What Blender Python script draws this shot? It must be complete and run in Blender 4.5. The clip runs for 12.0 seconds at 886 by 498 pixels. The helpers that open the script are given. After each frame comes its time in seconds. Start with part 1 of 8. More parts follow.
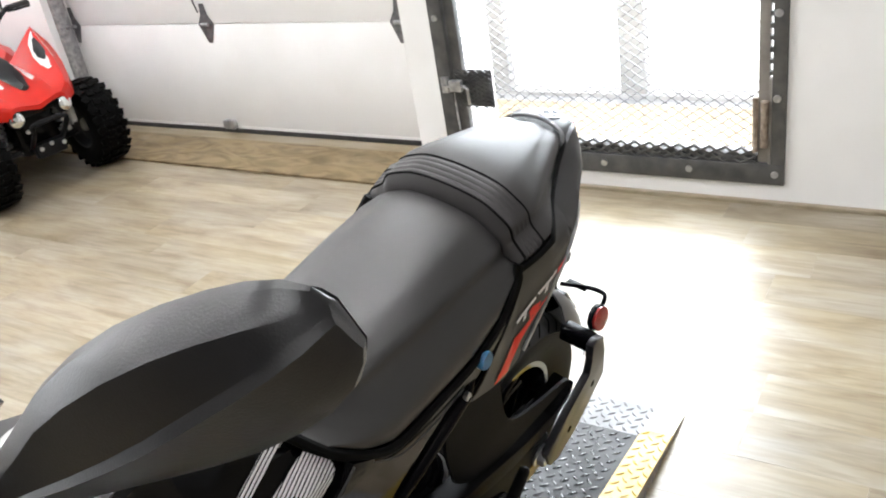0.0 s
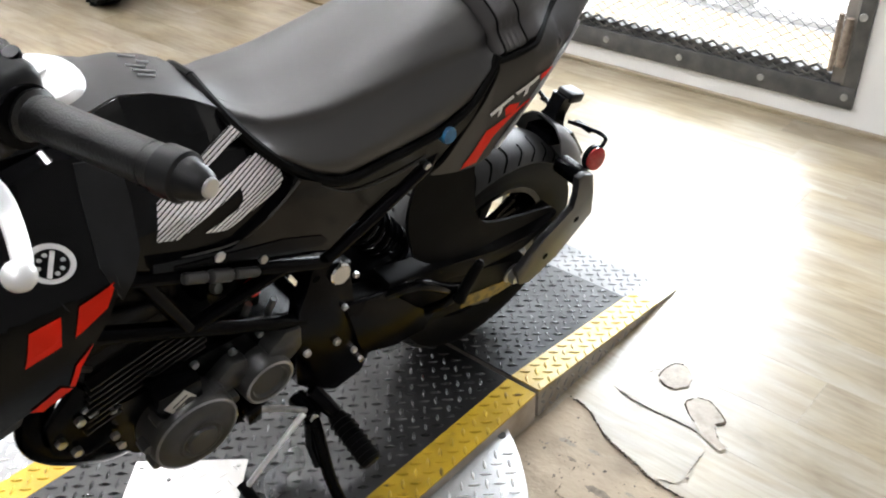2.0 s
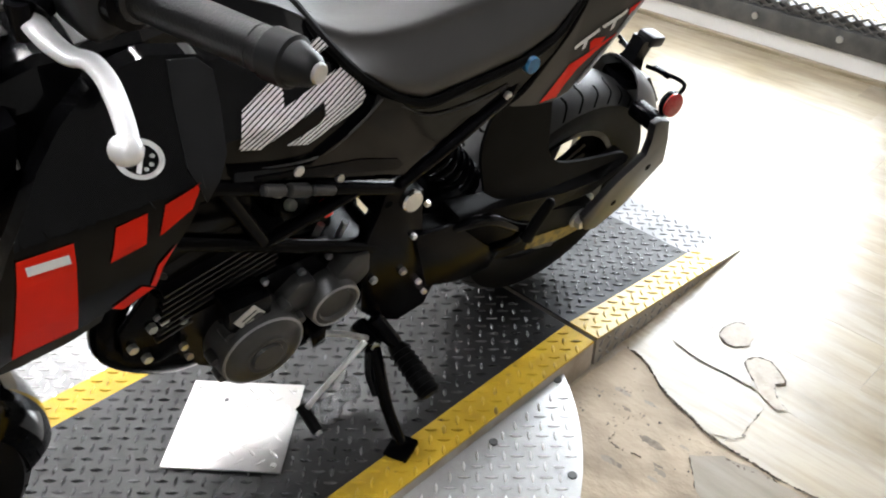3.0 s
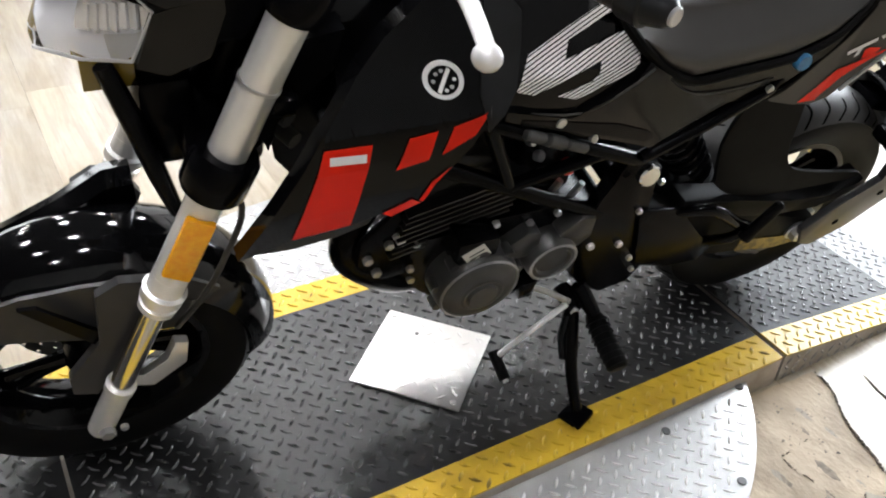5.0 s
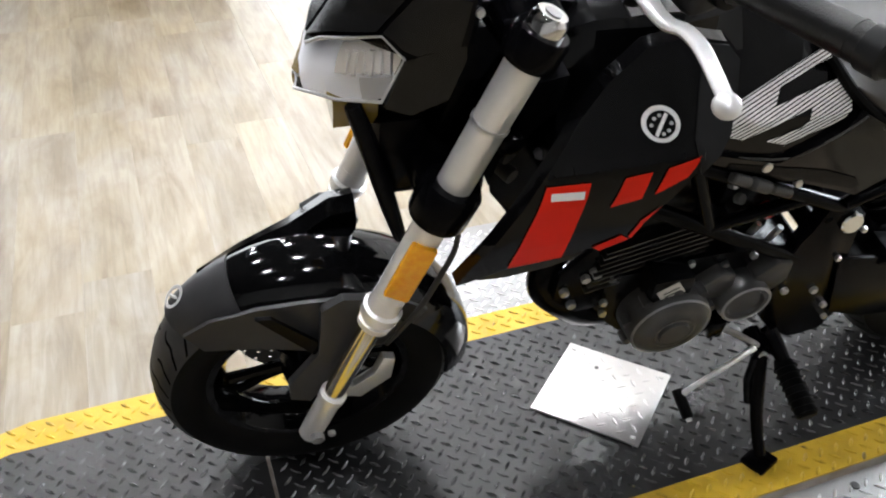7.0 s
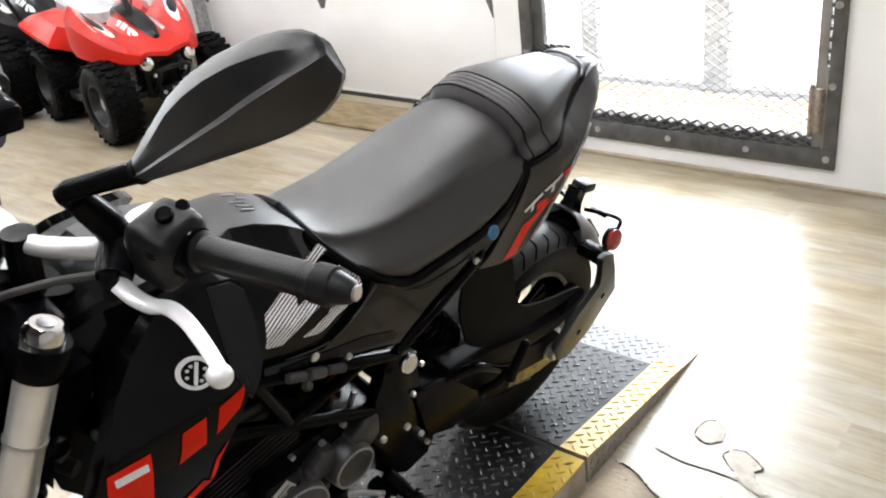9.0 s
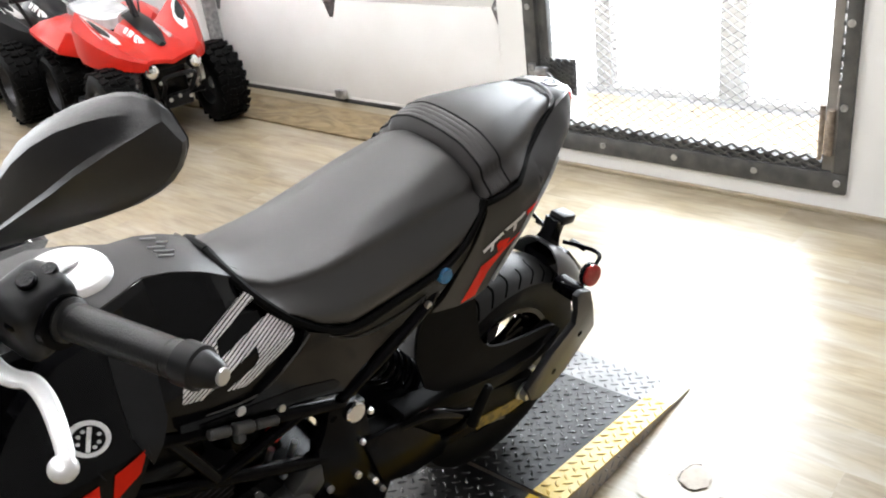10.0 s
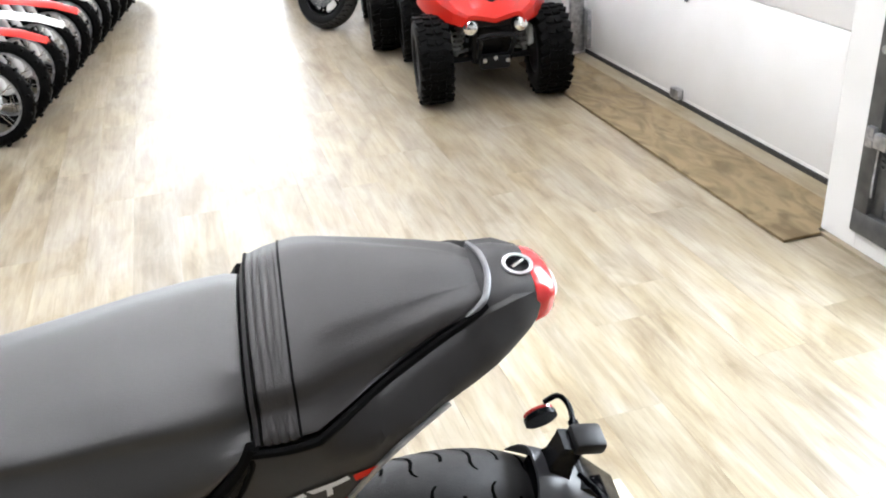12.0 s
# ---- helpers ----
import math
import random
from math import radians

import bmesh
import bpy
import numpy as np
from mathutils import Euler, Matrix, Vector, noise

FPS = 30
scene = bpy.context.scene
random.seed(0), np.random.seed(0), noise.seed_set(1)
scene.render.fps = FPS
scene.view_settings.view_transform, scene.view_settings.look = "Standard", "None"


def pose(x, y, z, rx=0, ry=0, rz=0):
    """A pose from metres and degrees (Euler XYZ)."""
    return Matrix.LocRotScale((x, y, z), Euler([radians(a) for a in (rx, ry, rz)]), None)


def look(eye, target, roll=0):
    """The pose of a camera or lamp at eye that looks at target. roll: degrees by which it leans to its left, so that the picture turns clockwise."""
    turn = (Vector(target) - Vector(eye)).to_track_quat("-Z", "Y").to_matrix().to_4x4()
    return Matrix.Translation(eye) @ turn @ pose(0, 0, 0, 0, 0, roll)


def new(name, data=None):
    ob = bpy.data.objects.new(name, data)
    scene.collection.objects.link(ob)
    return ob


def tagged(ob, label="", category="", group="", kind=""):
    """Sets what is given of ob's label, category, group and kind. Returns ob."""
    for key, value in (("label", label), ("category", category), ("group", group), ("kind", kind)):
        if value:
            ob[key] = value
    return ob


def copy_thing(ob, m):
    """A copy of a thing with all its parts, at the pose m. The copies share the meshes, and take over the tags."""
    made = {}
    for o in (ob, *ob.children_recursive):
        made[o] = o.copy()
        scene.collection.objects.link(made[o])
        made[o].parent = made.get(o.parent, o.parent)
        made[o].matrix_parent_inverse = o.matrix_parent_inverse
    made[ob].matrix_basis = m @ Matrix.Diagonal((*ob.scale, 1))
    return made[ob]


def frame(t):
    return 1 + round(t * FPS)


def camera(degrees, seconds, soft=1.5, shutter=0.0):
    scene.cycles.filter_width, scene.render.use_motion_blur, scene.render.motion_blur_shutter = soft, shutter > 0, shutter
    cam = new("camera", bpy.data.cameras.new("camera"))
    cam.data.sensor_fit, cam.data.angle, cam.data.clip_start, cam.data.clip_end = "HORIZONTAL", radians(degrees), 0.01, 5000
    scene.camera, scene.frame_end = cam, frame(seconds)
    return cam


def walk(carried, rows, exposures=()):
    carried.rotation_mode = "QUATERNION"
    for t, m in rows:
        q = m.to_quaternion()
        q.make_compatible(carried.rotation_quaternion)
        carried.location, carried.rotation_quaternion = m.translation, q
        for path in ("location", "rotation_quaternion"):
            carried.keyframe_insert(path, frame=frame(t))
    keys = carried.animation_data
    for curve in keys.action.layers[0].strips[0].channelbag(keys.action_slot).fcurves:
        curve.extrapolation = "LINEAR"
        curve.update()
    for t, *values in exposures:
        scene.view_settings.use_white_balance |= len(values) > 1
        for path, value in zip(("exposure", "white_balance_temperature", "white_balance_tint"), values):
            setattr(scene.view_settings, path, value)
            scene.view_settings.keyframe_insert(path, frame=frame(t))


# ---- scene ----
cam = camera(53.8, 12.0, soft=2.0)
PATH = [
    (0, (-0.418, -0.659, 1.341), (1.035, 0.355, 0.413), -9.9),
    (0.5, (-0.523, -0.818, 1.356), (0.93, 0.275, 0.523), -2.8),
    (1, (-0.522, -0.873, 1.321), (0.845, 0.298, 0.45), -2.5),
    (1.5, (-0.489, -0.889, 1.276), (0.801, 0.285, 0.297), -0.8),
    (2, (-0.472, -0.89, 1.231), (0.76, 0.243, 0.136), -2.0),
    (2.5, (-0.478, -0.888, 1.2), (0.727, 0.213, 0.044), -1.2),
    (3, (-0.509, -0.867, 1.19), (0.618, 0.302, 0.022), -0.5),
    (4.8, (-0.616, -0.853, 1.174), (0.272, 0.496, -0.006), 3.5),
    (5, (-0.638, -0.845, 1.174), (0.223, 0.508, -0.023), 4.2),
    (5.5, (-0.674, -0.833, 1.166), (0.08, 0.561, -0.053), 5.3),
    (6, (-0.702, -0.828, 1.164), (-0.059, 0.613, -0.064), 5.0),
    (6.5, (-0.728, -0.842, 1.17), (-0.206, 0.646, -0.06), 3.3),
    (7, (-0.723, -0.865, 1.204), (-0.153, 0.677, 0.065), -0.1),
    (7.5, (-0.692, -0.889, 1.24), (0.092, 0.611, 0.173), -2.9),
    (7.7, (-0.677, -0.897, 1.253), (0.174, 0.575, 0.199), -5.0),
    (9.3, (-0.63, -0.929, 1.328), (0.745, 0.22, 0.441), -7.3),
    (9.5, (-0.619, -0.919, 1.333), (0.764, 0.223, 0.447), -7.3),
    (10, (-0.483, -0.957, 1.321), (0.804, 0.285, 0.425), -7.5),
    (10.5, (-0.298, -1.008, 1.334), (0.836, 0.378, 0.442), -5.0),
    (11, (-0.09, -0.951, 1.294), (0.897, 0.497, 0.33), -7.5),
    (11.5, (0.164, -0.85, 1.308), (1.099, 0.662, 0.391), -7.9),
    (12, (0.433, -0.833, 1.316), (0.899, 0.874, 0.382), -4.1),
]
walk(cam, [(t, look(eye, target, roll)) for t, eye, target, roll in PATH],
     [(0.0, 0.0, 6350, 10), (3.0, 0.07, 6350, 10), (5.0, 0.10, 6350, 10), (6.5, 0.0, 6350, 10), (7.5, 0.04, 6200, 10), (9.5, 0.07, 6400, 10), (11.5, 0.03, 6350, 10), (12.0, 0.13, 6150, 10)])

# ---- light of the place ----
world = bpy.data.worlds.new("sky")
scene.world = world
world.use_nodes = True
sky = world.node_tree.nodes.new("ShaderNodeTexSky")
sky.sky_type, sky.sun_disc = "NISHITA", False
sky.sun_elevation, sky.sun_rotation = radians(38), radians(75)
world.node_tree.links.new(sky.outputs[0], world.node_tree.nodes["Background"].inputs[0])
world.node_tree.nodes["Background"].inputs[1].default_value = 0.12

sky_lamp = bpy.data.lights.new("door_daylight", "AREA")
sky_lamp.shape, sky_lamp.size, sky_lamp.size_y, sky_lamp.energy = "RECTANGLE", 1.3, 1.5, 160
sky_lamp.color = (0.89, 0.95, 1.0)
new("door_daylight", sky_lamp).matrix_world = look((2.75, 0.45, 1.38), (0.6, 0.35, 0.45))
rear_lamp = bpy.data.lights.new("window_daylight", "AREA")
rear_lamp.shape, rear_lamp.size, rear_lamp.size_y, rear_lamp.energy = "RECTANGLE", 6.8, 2.5, 165
new("window_daylight", rear_lamp).matrix_world = look((-1.4, 9.35, 1.8), (-1.4, 0.0, 0.9))


# ---- materials ----
def mat(name, col, rough=0.5, metal=0.0, col2=None, scale=18.0, stretch=(1, 1, 1), detail=4.0, bump=0.0, bscale=220.0,
        coat=0.0, coat_rough=0.04, spec=0.5, vary=0.0, rvary=0.0, world_space=False, emit=0.0, contrast=(0.35, 0.65)):
    m = bpy.data.materials.new(name)
    m.use_nodes = True
    nt = m.node_tree
    nodes, link = nt.nodes, nt.links.new
    b = nodes["Principled BSDF"]
    b.inputs["Roughness"].default_value = rough
    b.inputs["Metallic"].default_value = metal
    b.inputs["Specular IOR Level"].default_value = spec
    b.inputs["Coat Weight"].default_value = coat
    b.inputs["Coat Roughness"].default_value = coat_rough
    b.inputs["Base Color"].default_value = (*col, 1)
    if emit:
        b.inputs["Emission Color"].default_value = (*col, 1)
        b.inputs["Emission Strength"].default_value = emit
    if not (col2 or bump or rvary or vary):
        return m
    if world_space:
        place = nodes.new("ShaderNodeNewGeometry").outputs["Position"]
    else:
        place = nodes.new("ShaderNodeTexCoord").outputs["Object"]
    mapping = nodes.new("ShaderNodeMapping")
    mapping.inputs["Scale"].default_value = stretch
    link(place, mapping.inputs[0])
    tint = None
    if col2:
        noise_a = nodes.new("ShaderNodeTexNoise")
        noise_a.inputs["Scale"].default_value, noise_a.inputs["Detail"].default_value = scale, detail
        link(mapping.outputs[0], noise_a.inputs[0])
        ramp = nodes.new("ShaderNodeValToRGB")
        ramp.color_ramp.elements[0].position, ramp.color_ramp.elements[1].position = contrast
        ramp.color_ramp.elements[0].color, ramp.color_ramp.elements[1].color = (*col, 1), (*col2, 1)
        link(noise_a.outputs[0], ramp.inputs[0])
        tint = ramp.outputs[0]
    if vary:
        info = nodes.new("ShaderNodeObjectInfo")
        hsv = nodes.new("ShaderNodeHueSaturation")
        span = nodes.new("ShaderNodeMapRange")
        span.inputs[3].default_value, span.inputs[4].default_value = 1 - vary, 1 + vary
        link(info.outputs["Random"], span.inputs[0])
        link(span.outputs[0], hsv.inputs["Value"])
        hsv.inputs["Color"].default_value = (*col, 1)
        if tint:
            link(tint, hsv.inputs["Color"])
        tint = hsv.outputs[0]
    if tint:
        link(tint, b.inputs["Base Color"])
    if rvary:
        noise_r = nodes.new("ShaderNodeTexNoise")
        noise_r.inputs["Scale"].default_value = scale * 0.6
        link(mapping.outputs[0], noise_r.inputs[0])
        span_r = nodes.new("ShaderNodeMapRange")
        span_r.inputs[1].default_value, span_r.inputs[2].default_value = 0.3, 0.7
        span_r.inputs[3].default_value, span_r.inputs[4].default_value = max(0.02, rough - rvary), min(1, rough + rvary)
        link(noise_r.outputs[0], span_r.inputs[0])
        link(span_r.outputs[0], b.inputs["Roughness"])
    if bump:
        noise_b = nodes.new("ShaderNodeTexNoise")
        noise_b.inputs["Scale"].default_value, noise_b.inputs["Detail"].default_value = bscale, 3
        link(mapping.outputs[0], noise_b.inputs[0])
        bm_node = nodes.new("ShaderNodeBump")
        bm_node.inputs["Strength"].default_value, bm_node.inputs["Distance"].default_value = bump, 0.002
        link(noise_b.outputs[0], bm_node.inputs["Height"])
        link(bm_node.outputs[0], b.inputs["Normal"])
    return m


def glass_mat(name, col=(1, 1, 1), rough=0.0):
    m = bpy.data.materials.new(name)
    m.use_nodes = True
    b = m.node_tree.nodes["Principled BSDF"]
    b.inputs["Base Color"].default_value = (*col, 1)
    b.inputs["Transmission Weight"].default_value = 1.0
    b.inputs["Roughness"].default_value = rough
    b.inputs["IOR"].default_value = 1.45
    return m


def plank_mat():
    """Printed vinyl boards: pale tan, long grain along y, each board its own tone and cut of the grain."""
    m = bpy.data.materials.new("vinyl_plank")
    m.use_nodes = True
    nt = m.node_tree
    nodes, link = nt.nodes, nt.links.new
    b = nodes["Principled BSDF"]
    pos = nodes.new("ShaderNodeNewGeometry").outputs["Position"]
    info = nodes.new("ShaderNodeObjectInfo")
    shift = nodes.new("ShaderNodeVectorMath")
    shift.operation = "ADD"
    comb = nodes.new("ShaderNodeCombineXYZ")
    times = nodes.new("ShaderNodeMath")
    times.operation, times.inputs[1].default_value = "MULTIPLY", 37.0
    link(info.outputs["Random"], times.inputs[0])
    link(times.outputs[0], comb.inputs[1])
    link(times.outputs[0], comb.inputs[2])
    link(pos, shift.inputs[0])
    link(comb.outputs[0], shift.inputs[1])

    def grain(sx, sy, scale, detail, rough=0.6):
        mp = nodes.new("ShaderNodeMapping")
        mp.inputs["Scale"].default_value = (sx, sy, 1)
        link(shift.outputs[0], mp.inputs[0])
        n = nodes.new("ShaderNodeTexNoise")
        n.inputs["Scale"].default_value, n.inputs["Detail"].default_value, n.inputs["Roughness"].default_value = scale, detail, rough
        n.inputs["Distortion"].default_value = 0.6
        link(mp.outputs[0], n.inputs[0])
        return n.outputs[0]

    broad, fine, blotch = grain(4.2, 1.1, 2.2, 5), grain(22, 1.6, 3.0, 6), grain(1.6, 0.7, 2.6, 3)
    r1 = nodes.new("ShaderNodeValToRGB")
    e = r1.color_ramp.elements
    e[0].position, e[0].color = 0.30, (0.200, 0.158, 0.102, 1)
    e[1].position, e[1].color = 0.68, (0.378, 0.343, 0.287, 1)
    mid = r1.color_ramp.elements.new(0.48)
    mid.color = (0.306, 0.264, 0.198, 1)
    link(broad, r1.inputs[0])
    r3 = nodes.new("ShaderNodeValToRGB")
    r3.color_ramp.elements[0].position, r3.color_ramp.elements[0].color = 0.36, (1.0, 0.94, 0.77, 1)
    r3.color_ramp.elements[1].position, r3.color_ramp.elements[1].color = 0.64, (1.0, 1.0, 1.0, 1)
    link(blotch, r3.inputs[0])
    r2 = nodes.new("ShaderNodeValToRGB")
    r2.color_ramp.elements[0].position, r2.color_ramp.elements[0].color = 0.38, (0.50, 0.45, 0.38, 1)
    r2.color_ramp.elements[1].position, r2.color_ramp.elements[1].color = 0.56, (1, 1, 1, 1)
    link(fine, r2.inputs[0])
    tone = nodes.new("ShaderNodeMix")
    tone.data_type, tone.blend_type = "RGBA", "MULTIPLY"
    tone.inputs[0].default_value = 0.85
    link(r1.outputs[0], tone.inputs[6])
    link(r3.outputs[0], tone.inputs[7])
    mix = nodes.new("ShaderNodeMix")
    mix.data_type, mix.blend_type = "RGBA", "MULTIPLY"
    mix.inputs[0].default_value = 0.36
    link(tone.outputs[2], mix.inputs[6])
    link(r2.outputs[0], mix.inputs[7])
    hsv = nodes.new("ShaderNodeHueSaturation")
    span = nodes.new("ShaderNodeMapRange")
    span.inputs[3].default_value, span.inputs[4].default_value = 0.89, 1.08
    link(info.outputs["Random"], span.inputs[0])
    link(span.outputs[0], hsv.inputs["Value"])
    link(mix.outputs[2], hsv.inputs["Color"])
    link(hsv.outputs[0], b.inputs["Base Color"])
    rr = nodes.new("ShaderNodeMapRange")
    rr.inputs[3].default_value, rr.inputs[4].default_value = 0.27, 0.42
    b.inputs["Specular IOR Level"].default_value = 0.65
    link(broad, rr.inputs[0])
    link(rr.outputs[0], b.inputs["Roughness"])
    bu = nodes.new("ShaderNodeBump")
    bu.inputs["Strength"].default_value, bu.inputs["Distance"].default_value = 0.12, 0.001
    link(fine, bu.inputs["Height"])
    link(bu.outputs[0], b.inputs["Normal"])
    return m


M_PLANK = plank_mat()
M_SUBFLOOR = mat("bare_subfloor", (0.46, 0.36, 0.22), 0.8, col2=(0.28, 0.20, 0.12), scale=24, bump=0.5, bscale=90, world_space=True)
# Torn vinyl edge, darkened so that it also stands for the lip's shadow.
M_TORNSHADE = mat("torn_edge_shade", (0.060, 0.050, 0.040), 0.9, col2=(0.26, 0.22, 0.175), scale=150, bump=0.5, bscale=150)
M_WALL = mat("white_painted_wall", (0.86, 0.86, 0.855), 0.55, col2=(0.81, 0.81, 0.80), scale=3, bump=0.15, bscale=120, world_space=True)
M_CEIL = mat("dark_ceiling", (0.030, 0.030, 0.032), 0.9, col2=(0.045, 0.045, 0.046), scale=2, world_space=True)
M_ENDWALL = mat("pale_grey_wall", (0.50, 0.50, 0.495), 0.7, col2=(0.44, 0.44, 0.435), scale=2, bump=0.1, bscale=120, world_space=True)
M_DARKWALL = mat("grey_wall", (0.075, 0.075, 0.077), 0.8, col2=(0.095, 0.095, 0.097), scale=2, world_space=True)
M_GARAGE = mat("garage_steel", (0.86, 0.86, 0.855), 0.38, col2=(0.79, 0.785, 0.77), scale=2.2, bump=0.12, bscale=160, rvary=0.08, world_space=True, contrast=(0.4, 0.75))
M_STEEL = mat("dark_steel", (0.075, 0.077, 0.08), 0.5, 0.45, col2=(0.13, 0.13, 0.13), scale=14, bump=0.2, bscale=90, world_space=True)
M_TANSTEEL = mat("weathered_steel", (0.20, 0.185, 0.17), 0.6, 0.2, col2=(0.30, 0.28, 0.26), scale=9, world_space=True)
M_RUST = mat("rusty_hinge", (0.20, 0.155, 0.12), 0.65, 0.2, col2=(0.32, 0.265, 0.215), scale=60, bump=0.4, bscale=180, world_space=True)
M_GALV = mat("galvanised", (0.55, 0.55, 0.56), 0.38, 0.85, col2=(0.30, 0.30, 0.31), scale=40, rvary=0.08)
M_HINGE = mat("dull_zinc_hinge", (0.22, 0.22, 0.225), 0.45, 0.6, col2=(0.13, 0.13, 0.135), scale=40)
M_SEAL = mat("rubber_seal", (0.022, 0.021, 0.020), 0.7, col2=(0.04, 0.038, 0.035), scale=30)
M_PLY = mat("plywood_mat", (0.135, 0.096, 0.047), 0.5, spec=0.3, col2=(0.245, 0.185, 0.102), scale=3.6, stretch=(2.6, 1.0, 1), detail=2.5, bump=0.2, bscale=30, world_space=True, rvary=0.08, contrast=(0.36, 0.62))
for node in M_PLY.node_tree.nodes:
    if node.type == "TEX_NOISE" and node.inputs["Scale"].default_value < 5:
        node.inputs["Distortion"].default_value = 2.2
M_OUT = mat("bright_outdoors", (1.0, 1.0, 1.0), 0.9, emit=2.2)
M_POST = mat("pale_porch_paint", (0.52, 0.515, 0.51), 0.9, col2=(0.44, 0.435, 0.43), scale=5)
M_DECK = mat("black_tread_paint", (0.004, 0.004, 0.0042), 0.33, 0.0, spec=0.55, col2=(0.013, 0.013, 0.0135), scale=7, bump=0.25, bscale=160, rvary=0.10, world_space=True)
# Black lug paint; the pale flecks put glints into the colour.
M_DECKLUG = mat("worn_glint_lug", (0.016, 0.016, 0.0165), 0.24, 0.10, spec=0.9, col2=(0.14, 0.14, 0.142), scale=24, world_space=True, contrast=(0.46, 0.70))
M_YEL = mat("yellow_tread_paint", (0.60, 0.39, 0.02), 0.42, spec=0.5, col2=(0.38, 0.24, 0.015), scale=11, bump=0.25, bscale=120, world_space=True, contrast=(0.5, 0.8))
M_YELLUG = mat("yellow_lug", (0.58, 0.38, 0.025), 0.42, spec=0.4, col2=(0.20, 0.14, 0.035), scale=34, world_space=True, contrast=(0.56, 0.70))
M_RAMP = mat("scuffed_ramp_paint", (0.006, 0.006, 0.0062), 0.50, 0.0, spec=0.34, col2=(0.016, 0.016, 0.0165), scale=7, bump=0.25, bscale=160, rvary=0.10, world_space=True)
M_ALU = mat("aluminium_tread", (0.40, 0.40, 0.40), 0.42, 0.6, col2=(0.31, 0.306, 0.303), scale=8, bump=0.15, bscale=120, rvary=0.10, world_space=True)
M_ALUDIRT = mat("soiled_aluminium", (0.36, 0.31, 0.25), 0.45, 0.75, col2=(0.52, 0.49, 0.45), scale=14, bump=0.25, bscale=90, world_space=True)
M_PLATE = mat("bright_plate", (0.80, 0.79, 0.78), 0.30, 0.85, col2=(0.66, 0.64, 0.62), scale=7, bump=0.2, bscale=70, world_space=True)
M_PATCHLUG = mat("patch_tread_lug", (0.80, 0.79, 0.78), 0.36, 0.7, col2=(0.6, 0.58, 0.56), scale=20, world_space=True)

# ---- shape helpers ----


def part(name, bm, material, parent=None, label="", smooth=38.0):
    """Links bm as one mesh, smooth but for edges sharper than the angle, under parent."""
    if smooth:
        limit = radians(smooth)
        bmesh.ops.recalc_face_normals(bm, faces=bm.faces)
        for f in bm.faces:
            f.smooth = True
        for e in bm.edges:
            if len(e.link_faces) == 2 and e.calc_face_angle(0) > limit:
                e.smooth = False
    me = bpy.data.meshes.new(name)
    bm.to_mesh(me)
    bm.free()
    me.materials.append(material)
    ob = new(name, me)
    if parent:
        ob.parent = parent
    if label:
        ob["label"] = label
    return ob


def base(name, m=Matrix()):
    ob = new(name)
    ob.empty_display_size = 0.1
    ob.matrix_world = m
    return ob


def V(*a):
    return Vector(a)


def box(lo, hi, bevel=0.0, bm=None, seg=2):
    bm = bm or bmesh.new()
    c = [(a + b) / 2 for a, b in zip(lo, hi)]
    s = [abs(b - a) for a, b in zip(lo, hi)]
    made = bmesh.ops.create_cube(bm, size=1.0, matrix=Matrix.Translation(c) @ Matrix.Diagonal((*s, 1)))
    if bevel:
        edges = {e for v in made["verts"] for e in v.link_edges}
        bmesh.ops.bevel(bm, geom=list(edges), offset=bevel, segments=seg, affect="EDGES", profile=0.5)
    return bm


def spline(pts, n):
    """n points per span along a Catmull-Rom curve through pts."""
    pts = [Vector(p) for p in pts]
    if n < 2 or len(pts) < 3:
        return pts
    out = []
    for i in range(len(pts) - 1):
        p0, p1, p2, p3 = pts[max(i - 1, 0)], pts[i], pts[i + 1], pts[min(i + 2, len(pts) - 1)]
        for k in range(n):
            t = k / n
            out.append(0.5 * (2 * p1 + (p2 - p0) * t + (2 * p0 - 5 * p1 + 4 * p2 - p3) * t * t + (3 * p1 - p0 - 3 * p2 + p3) * t ** 3))
    return out + [pts[-1]]


def loft(rings, closed=True, caps=True, bm=None):
    bm = bm or bmesh.new()
    rows = [[bm.verts.new(p) for p in r] for r in rings]
    n = len(rows[0])
    for a, b in zip(rows, rows[1:]):
        for i in range(n if closed else n - 1):
            j = (i + 1) % n
            bm.faces.new((a[i], a[j], b[j], b[i]))
    if caps and closed:
        bm.faces.new(rows[0][::-1])
        bm.faces.new(rows[-1])
    return bm


def tube(pts, r, n=10, steps=1, bm=None):
    """A round bar along pts; r is one radius or one for each point."""
    rs = r if isinstance(r, (list, tuple)) else [r] * len(pts)
    if steps > 1:
        path = spline(pts, steps)
        rs = [rs[min(i // steps, len(rs) - 1)] * (1 - (i % steps) / steps) + rs[min(i // steps + 1, len(rs) - 1)] * ((i % steps) / steps) for i in range(len(path))]
    else:
        path = [Vector(p) for p in pts]
    rings, side = [], None
    for i, p in enumerate(path):
        way = (path[min(i + 1, len(path) - 1)] - path[max(i - 1, 0)]).normalized()
        if side is None:
            side = way.orthogonal().normalized()
        else:
            side = (side - way * side.dot(way)).normalized()
        other = way.cross(side)
        rings.append([p + (side * math.cos(a) + other * math.sin(a)) * rs[i] for a in (2 * math.pi * k / n for k in range(n))])
    return loft(rings, bm=bm)


